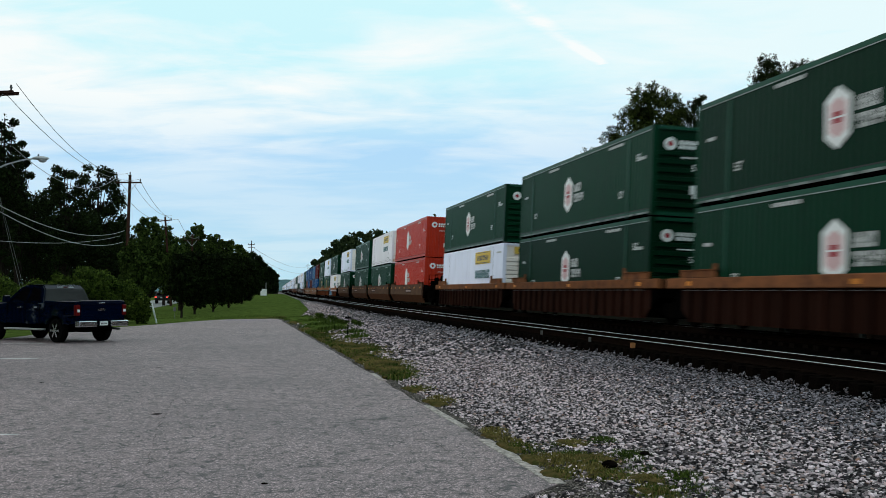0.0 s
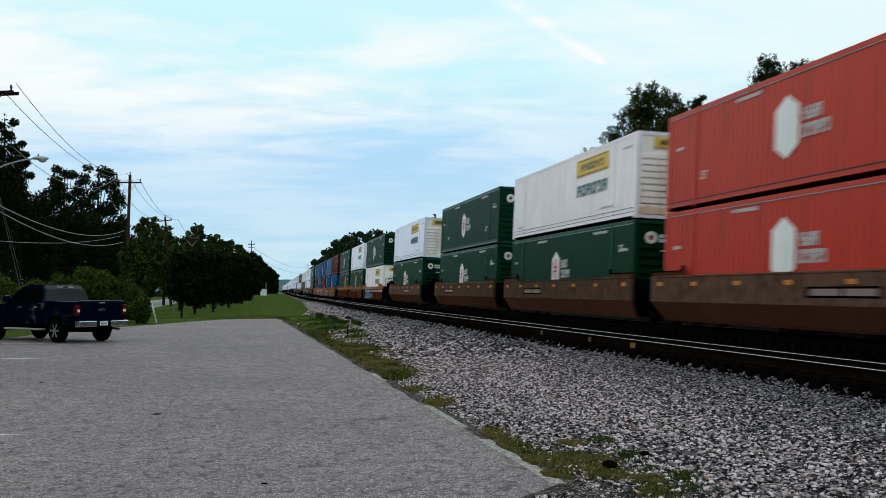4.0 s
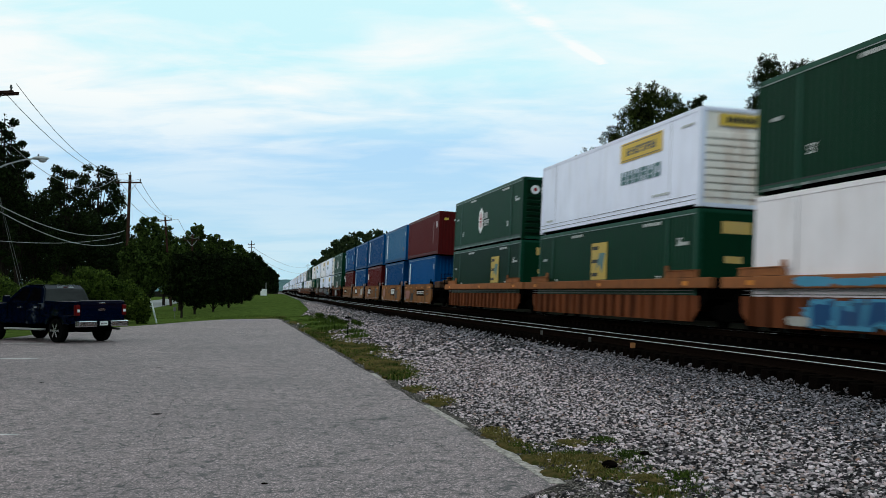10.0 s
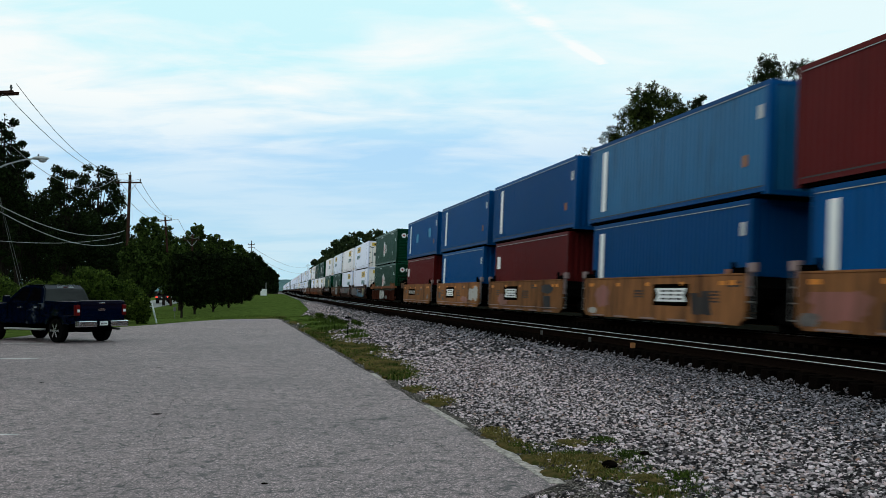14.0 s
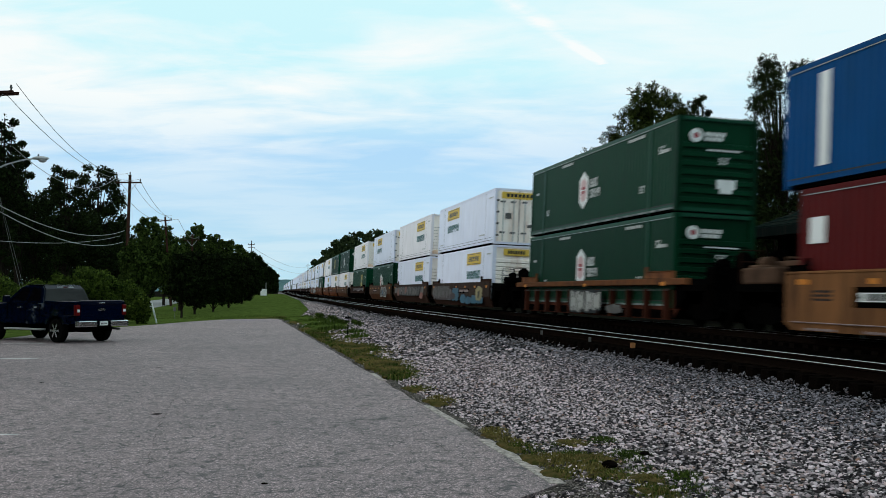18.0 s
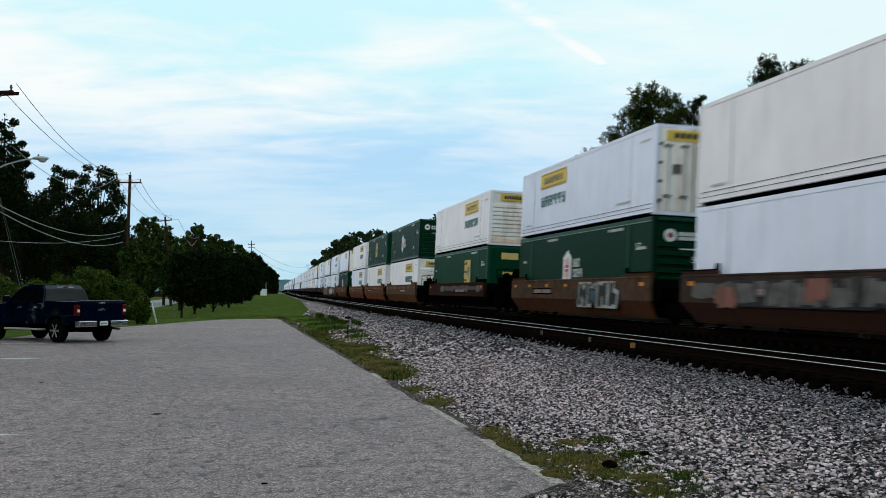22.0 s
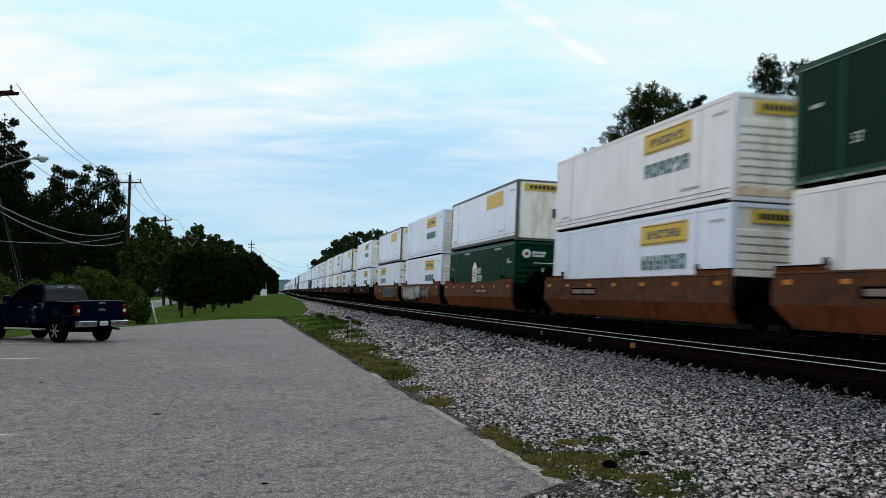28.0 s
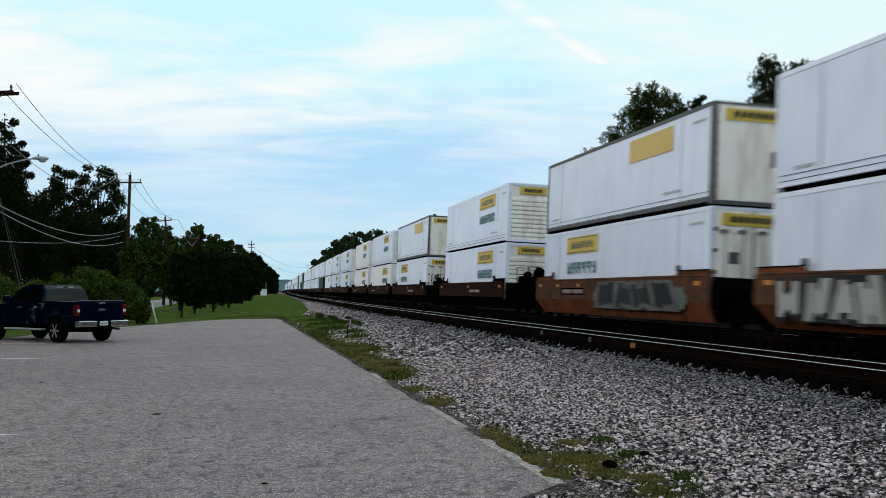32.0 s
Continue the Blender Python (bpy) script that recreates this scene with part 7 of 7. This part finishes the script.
            a0, a1 = a0 + notch + 0.10, a1 - notch - 0.10
            n = 3 if q1 - q0 > 0.4 else 7
            for k in range(n):
                w = (a1 - a0) / n
                y, e = a0 + k * w, a0 + (k + 0.78) * w
                for z0, z1 in ((b0 + 0.06, b0 + 0.11), (qm - 0.02, qm + 0.02), (b1 - 0.11, b1 - 0.06)) if n == 3 else ((qm - 0.07, qm + 0.07),):
                    box(bm, -W - 0.013, -W - 0.010, y, e, z0, z1)
            part("lettering_bar", bm, INK, field)
            # stencilled data blocks, and a long pale grab rail over the steps
            bm = bmesh.new()
            for y0, y1, z, rows in ((p0 - 2.0, p0 - 0.9, 0.98, 4), (p1 + 0.9, p1 + 1.7, 1.0, 3), (p0 - 3.2, p0 - 2.4, 1.22, 2)):
                for k in range(rows):
                    glyph_row(bm, -1, y0, y1, z - k * 0.09, z - k * 0.09 + 0.05, 7, W - CW + 0.003, random.Random(k))
            part("stencil", bm, GRAF_DARK, root, "dark stencilled data block")
            if tone == "tan_worn":
                bm = bmesh.new()
                rod(bm, (-W - 0.05, -H + 0.4, 0.33), (-W - 0.05, H - 0.4, 0.33), 0.016, n=6)
                for k in range(7):
                    y = -H + 0.5 + k * (2 * H - 1.0) / 6
                    rod(bm, (-W - 0.05, y, 0.33), (-W + 0.03, y, 0.33), 0.012, n=5)
                part("grab_rail", bm, DULL, root, "pale grab rail along the side")
            for e, gap in ((-1, gap_front), (1, gap_rear)):
                if gap < 5:
                    bm = bevelled(-W + 0.03, -W + 0.16, *sorted((e * (H + 0.03), e * (H + 0.42))), 1.50, 1.74, 0.02)
                    box(bm, -W + 0.05, -W + 0.12, *sorted((e * (H + 0.01), e * (H + 0.12))), 0.9, 1.5)
                    part("end_step", bm, DULL, root, "dull white end step")
                    bm = bmesh.new()
                    for z in (0.35, 0.75, 1.12):
                        rod(bm, (-W + 0.06, e * (H + 0.02), z), (-W + 0.06, e * (H + 0.38), z), 0.022, n=6)
                    rod(bm, (-W + 0.06, e * (H + 0.38), 0.33), (-W + 0.06, e * (H + 0.38), 1.5), 0.018, n=6)
                    part("ladder", bm, SEAM, root)
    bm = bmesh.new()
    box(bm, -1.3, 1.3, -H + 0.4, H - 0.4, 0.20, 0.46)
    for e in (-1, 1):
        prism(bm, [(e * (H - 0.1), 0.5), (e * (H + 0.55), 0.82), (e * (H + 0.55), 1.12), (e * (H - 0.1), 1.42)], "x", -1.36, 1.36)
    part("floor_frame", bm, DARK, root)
    for e, gap in ((-1, gap_front), (1, gap_rear)):
        bm = bmesh.new()
        reach = gap / 2 - 0.55
        box(bm, -0.32, 0.32, min(e * (H + 0.5), e * (h + reach + 0.5)), max(e * (H + 0.5), e * (h + reach + 0.5)), 0.72, 1.08)
        if gap > 5:
            box(bm, -1.45, 1.45, min(e * (H + 0.6), e * (h + 2.6)), max(e * (H + 0.6), e * (h + 2.6)), 1.02, 1.20)
            box(bm, -1.4, 1.4, min(e * (h + 2.45), e * (h + 2.6)), max(e * (h + 2.45), e * (h + 2.6)), 0.55, 1.22)
        part("end_platform", bm, DARK, root)
        if not far and gap > 5:
            bm = bmesh.new()
            for x in (-1.35, -0.75):
                rod(bm, (x, e * (h + 2.5), 1.2), (x, e * (h + 2.5), 2.1), 0.02, n=6)
            for z in (1.5, 1.8, 2.1):
                rod(bm, (-1.35, e * (h + 2.5), z), (-0.75, e * (h + 2.5), z), 0.018, n=6)
            part("handrail", bm, DARK if style != "tan" else WELL_LOW, root)
            # gear is coloured black as a shaded silhouette, except brown on tan cars
            gear = DARK if style != "tan" else WELL
            bm = bevelled(-1.15, -0.35, *sorted((e * (h + 1.9), e * (h + 2.45))), 1.20, 1.72, 0.06)
            stand = part("brake_stand", bm, gear, root, "brake stand on the end platform")
            bm = bmesh.new()
            rod(bm, (-0.75, e * (h + 2.0), 1.78), (-0.75, e * (h + 2.4), 1.78), 0.17, n=14)
            part("air_cylinder", bm, gear, stand)
            bm = bmesh.new()
            rod(bm, (-0.28, e * (h + 2.50), 1.86), (-0.28, e * (h + 2.57), 1.86), 0.30, n=18)
            rod(bm, (-0.28, e * (h + 2.2), 1.2), (-0.28, e * (h + 2.5), 1.86), 0.06, n=8)
            part("brake_wheel", bm, DARK, stand)
            bm = bmesh.new()
            for x in (-0.05, 0.55):
                rod(bm, (x, e * (h + 2.5), 1.2), (x, e * (h + 2.5), 2.0), 0.03, n=6)
            rod(bm, (-0.05, e * (h + 2.5), 1.98), (0.55, e * (h + 2.5), 1.98), 0.03, n=6)
            box(bm, 0.05, 0.5, *sorted((e * (h + 2.2), e * (h + 2.45))), 1.2, 1.6)
            part("hose_rack", bm, gear, stand)
            if style == "tan":
                for x0, x1 in ((-1.42, -0.9), (-0.5, 0.2), (0.7, 1.3)):
                    bm = bevelled(x0, x1, min(e * (H + 0.62), e * (h + 2.3)), max(e * (H + 0.62), e * (h + 2.3)), 1.205, 1.62 if x0 != -0.5 else 1.85, 0.05)
                    part("end_sill", bm, WELL, root, "rust-brown end sill block")
    if not far:
        build_bogie(root, -(h + (gap_front / 2 if gap_front < 5 else 1.7)))
        if gap_rear > 5:
            build_bogie(root, h + 1.7)
    return root


# front end of each load along the train at the start, lower and upper container, kind of well
G_, W_, GP, GM, WD, WP, WC = "green", "white", "green_panel", "green_panel_mid", "white_door", "white_plain", "white_cream"
LOADS = [
    (14.9, G_, G_, "sill"), (34.4, G_, G_, "sill"), (53.7, W_, G_, "sill"),
    (77.4, "orange", "orange", "fold"), (96.15, G_, WC, "fold"), (115.4, G_, G_, "fold"),
    (138.7, G_, W_, "fold"),
    (162.3, WC, G_, "sill_rust"), (181.9, GM, W_, "sill_rust"), (201.3, GP, G_, "sill_rust"),
    (223.2, "blue", "maroon", "tan"), (238.3, "blue", "blue_pale", "tan"), (253.7, "maroon_low", "blue", "tan_worn"), (268.75, "blue", "blue", "tan_worn"), (284.1, "maroon_low", "blue_patch", "tan_worn"),
    (304.3, G_, G_, "sill_red"),
    (327.7, W_, WD, "fold_grey"), (347.0, W_, WC, "fold_grey"), (366.4, G_, WD, "fold"),
    (389.3, GP, WC, "black"),
    (412.6, WC, G_, "fold"), (432.2, WC, GM, "fold_rust"), (451.5, W_, WC, "fold_rust"),
    (474.2, G_, WP, "fold_rust"), (493.5, W_, W_, "fold_rust"), (513.2, WD, WP, "fold_rust"),
    (536.3, W_, W_, "black"), (559.6, WD, WP, "black"), (579.2, WC, W_, "black"), (598.8, WC, WC, "black"),
]
# sprayed paint on the near side of some wells: washes (from, to, low, high, colour) and rows of letters (from, to, low, high, colour, edge, count)
SPRAYED = {
    7: ([(0.9, 5.6, 1.12, 1.38, "k"), (0.7, 5.2, 0.20, 0.86, "k"), (-1.4, 0.6, 0.24, 0.84, "s"), (5.0, 6.0, 0.2, 0.5, "w")], [(0.9, 5.0, 0.24, 0.86, "u", "k", 4)]),
    10: ([(3.4, 5.6, 0.25, 1.25, "r"), (5.3, 6.1, 0.2, 0.6, "s")], [(1.8, 3.0, 0.3, 0.8, "d", "d", 1)]),
    11: ([(3.7, 5.0, 0.25, 1.30, "r"), (4.9, 5.7, 0.2, 0.5, "w")], [(-4.4, -3.2, 0.4, 1.0, "d", "d", 1)]),
    12: ([(2.4, 4.2, 0.3, 1.0, "r"), (-5.0, -3.4, 0.85, 1.32, "d")], [(-4.9, -3.9, 0.3, 0.8, "d", "d", 1)]),
    13: ([(4.9, 5.6, 0.45, 1.05, "d"), (4.0, 4.5, 0.35, 0.7, "d"), (-3.3, -1.6, 0.3, 0.75, "r"), (-6.0, -3.7, 0.22, 1.34, "w")], []),
    14: ([(-5.6, -5.0, 0.4, 0.8, "s"), (-2.7, -2.2, 1.0, 1.3, "d")], []),
    15: ([(-2.4, 1.4, 0.22, 1.06, "d"), (-4.3, -2.8, 0.24, 0.62, "s")], [(-2.3, 1.3, 0.24, 1.04, "w", "d", 4)]),
    16: ([(1.5, 8.0, 0.40, 1.36, "s"), (-7.1, -1.2, 0.22, 0.85, "b"), (-0.6, 1.4, 0.30, 1.36, "b"), (0.4, 1.9, 0.3, 1.1, "m"), (-6.9, -5.4, 0.30, 1.34, "y")], [(2.0, 7.6, 0.48, 1.30, "s", "m", 4), (-6.4, -5.9, 0.55, 1.1, "d", "y", 1)]),
    17: ([(-7.3, 7.6, 0.72, 1.36, "s"), (-7.0, -5.6, 0.32, 1.0, "r"), (5.0, 6.2, 0.5, 1.2, "r")], [(-6.0, 5.0, 0.66, 1.30, "s", "d", 8), (0.7, 1.6, 0.8, 1.3, "r", "r", 1)]),
    18: ([(-6.0, -1.2, 0.40, 1.36, "d")], [(-5.8, -1.4, 0.45, 1.34, "d", "w", 4), (-3.4, -2.8, 0.6, 1.1, "b", "d", 1)]),
    19: ([(-8.0, 4.2, 0.96, 1.36, "m")], [(-4.4, -3.2, 0.98, 1.3, "s", "m", 2), (-7.6, -6.6, 0.98, 1.3, "s", "m", 1), (2.8, 4.0, 0.98, 1.3, "s", "m", 1)]),
    24: ([(0.5, 6.4, 0.24, 1.36, "s"), (-1.4, 1.0, 0.42, 1.36, "b"), (-4.6, -1.8, 0.4, 1.3, "s")], [(0.6, 7.4, 0.36, 1.36, "w", "d", 6), (-1.2, 0.7, 0.5, 1.36, "w", "b", 2), (-5.3, -4.6, 0.5, 1.3, "g", "g", 1)]),
    25: ([(-7.0, 0.9, 0.36, 1.36, "g")], [(-6.6, 0.6, 0.45, 1.34, "d", "s", 4)]),
}
MOVERS = []


def spray(root, i, style):
    """Sprayed paint: ragged washes, and over them fat letters with an edge of another colour and dark cuts."""
    washes, words = SPRAYED[i]
    rnd = random.Random(i * 7 + 1)
    paints = {"b": GRAF_BLUE, "k": GRAF_SKY, "s": GRAF_PALE, "d": GRAF_DARK, "r": GRAF_RED, "w": GRAF_WHITE, "y": GRAF_SAND, "m": GRAF_PLUM, "u": GRAF_DEEP, "g": GRAF_GREEN}
    x = -1.52 - 0.003 if style != "sill" else -1.52 + 0.026
    layer = [0]

    def plate(pts, mat, lab):
        bm = bmesh.new()
        layer[0] += 1
        top = x if pts[0][1] < 1.1 or style != "sill" else -1.523
        d = 0.0006 * layer[0]
        prism(bm, pts, "x", top - d - 0.0015, top - d)
        part("graffiti", bm, mat, root, lab)

    def blot(y0, y1, z0, z1, ragged, n=22):
        """A patch with soft corners and a ragged rim."""
        out = []
        for k in range(n):
            q = 2 * math.pi * k / n
            c, sn = math.cos(q), math.sin(q)
            f = (abs(c) ** 3.2 + abs(sn) ** 3.2) ** (-1 / 3.2) * rnd.uniform(1 - ragged, 1.0)
            out.append(((y0 + y1) / 2 + (y1 - y0) / 2 * c * f, min(z1, max(z0, (z0 + z1) / 2 + (z1 - z0) / 2 * sn * f))))
        return out

    for y0, y1, z0, z1, code in washes:
        n = max(1, round((y1 - y0) / 1.5))
        w = (y1 - y0) / n
        for k in range(n):
            h = z1 - z0
            plate(blot(y0 + (k - 0.12) * w, y0 + (k + 1.12) * w, z0 + h * rnd.uniform(0, 0.22), z1 - h * rnd.uniform(0, 0.22), 0.28, 26), paints[code], "sprayed graffiti wash")
    for y0, y1, z0, z1, fill, edge, n in words:
        w = (y1 - y0) / n
        for k in range(n):
            a, b = y1 - (k + 1) * w + 0.06 * w, y1 - k * w - 0.06 * w
            lean, t = rnd.uniform(-0.35, 0.35) * w, w * rnd.uniform(0.13, 0.22)
            bars = [((b - t, z0 + rnd.uniform(0, 0.1)), (b - t, z1 - rnd.uniform(0, 0.15)))]
            if rnd.random() < 0.8:
                bars.append(((a + t, z0 + rnd.uniform(0, 0.2)), (a + t, z1 - rnd.uniform(0, 0.1))))
            for _ in range(rnd.randint(1, 3)):
                bars.append(((a + t, rnd.uniform(z0 + t, z1 - t)), (b - t, rnd.uniform(z0 + t, z1 - t))))
            for wide, mat, lab in ((1.55, paints[edge], "sprayed graffiti edge"), (0.85, paints[fill], "sprayed graffiti letter")):
                for (u0, v0), (u1, v1) in bars:
                    du, dv = u1 - u0, v1 - v0
                    q = math.hypot(du, dv)
                    px, pz = -dv / q * t * wide, du / q * t * wide
                    ex, ez = du / q * t * (wide - 0.85), dv / q * t * (wide - 0.85)
                    pts = ((u0 + px - ex, v0 + pz - ez), (u1 + px * rnd.uniform(0.6, 1.2) + ex, v1 + pz + ez), (u1 - px + ex, v1 - pz * rnd.uniform(0.6, 1.2) + ez), (u0 - px * rnd.uniform(0.6, 1.2) - ex, v0 - pz - ez))
                    plate([(u + lean * (v - z0), min(max(v, z0 - 0.03), z1 + 0.01)) for u, v in pts], mat, lab)


def build_train():
    wells, boxes_, sprayed = {}, {}, []

    def load(key, make, store, s, z):
        m = train_track(s) @ Matrix.Translation((0, 0, z))
        if key not in store:
            store[key] = make()
            store[key].matrix_basis = m
            ob = store[key]
        else:
            ob = copy_thing(store[key], m)
        MOVERS.append((ob, s, z))
        return ob

    loads = list(LOADS)
    s, k = 622.3, 0
    while s < 1500:
        up = G_ if 868 < s < 884 or k in (9, 21, 30) else W_
        loads.append((s, G_ if k % 7 == 3 or up == G_ else W_, up, "black"))
        k += 1
        s += 19.55 + (3.6 if k % 3 == 0 else 0)
    for i, (front, lower, upper, style) in enumerate(loads):
        iso = style.startswith("tan")
        L = 13.72 if iso else 16.15
        far = i >= len(LOADS) + 2
        gaps = []
        for j, e in ((i - 1, -1), (i + 1, 1)):
            if 0 <= j < len(loads):
                Lj = 13.72 if loads[j][3].startswith("tan") else 16.15
                gaps.append(front - loads[j][0] - Lj if e < 0 else loads[j][0] - front - L)
            else:
                gaps.append(7.0)
        gaps = [7.0 if g > 5 else 1.6 if iso else 3.2 for g in gaps]
        mid = front + L / 2
        hw = 6.4 if iso else 8.075
        well = load((style, *gaps, far), lambda: build_well(style, hw, gaps[0] + (1.5 if iso and gaps[0] < 5 else 0), gaps[1] + (1.5 if iso and gaps[1] < 5 else 0), far), wells, mid, 0.0)
        sprayed.append((well, i, style))
        Ll = 12.19 if iso else L
        load((lower, Ll, far), lambda: build_container(lower, Ll, far=far), boxes_, mid, 0.52)
        load((upper, L, far), lambda: build_container(upper, L, far=far), boxes_, mid, 3.46)
    for well, i, style in sprayed:
        if i in SPRAYED:
            spray(well, i, style.split("_")[0])


build_train()


def motions():
    times = (0, 4, 8, 12, 16, 20, 24, 28, 32)
    for ob, s, z in MOVERS:
        walk(ob, [(t, train_track(s - SPEED * t) @ Matrix.Translation((0, 0, z))) for t in times])
    for ob, y in CARS:
        walk(ob, [(t, car_pose(y + 13.5 * (t - 12.3))) for t in range(0, 33, 2)])


motions()
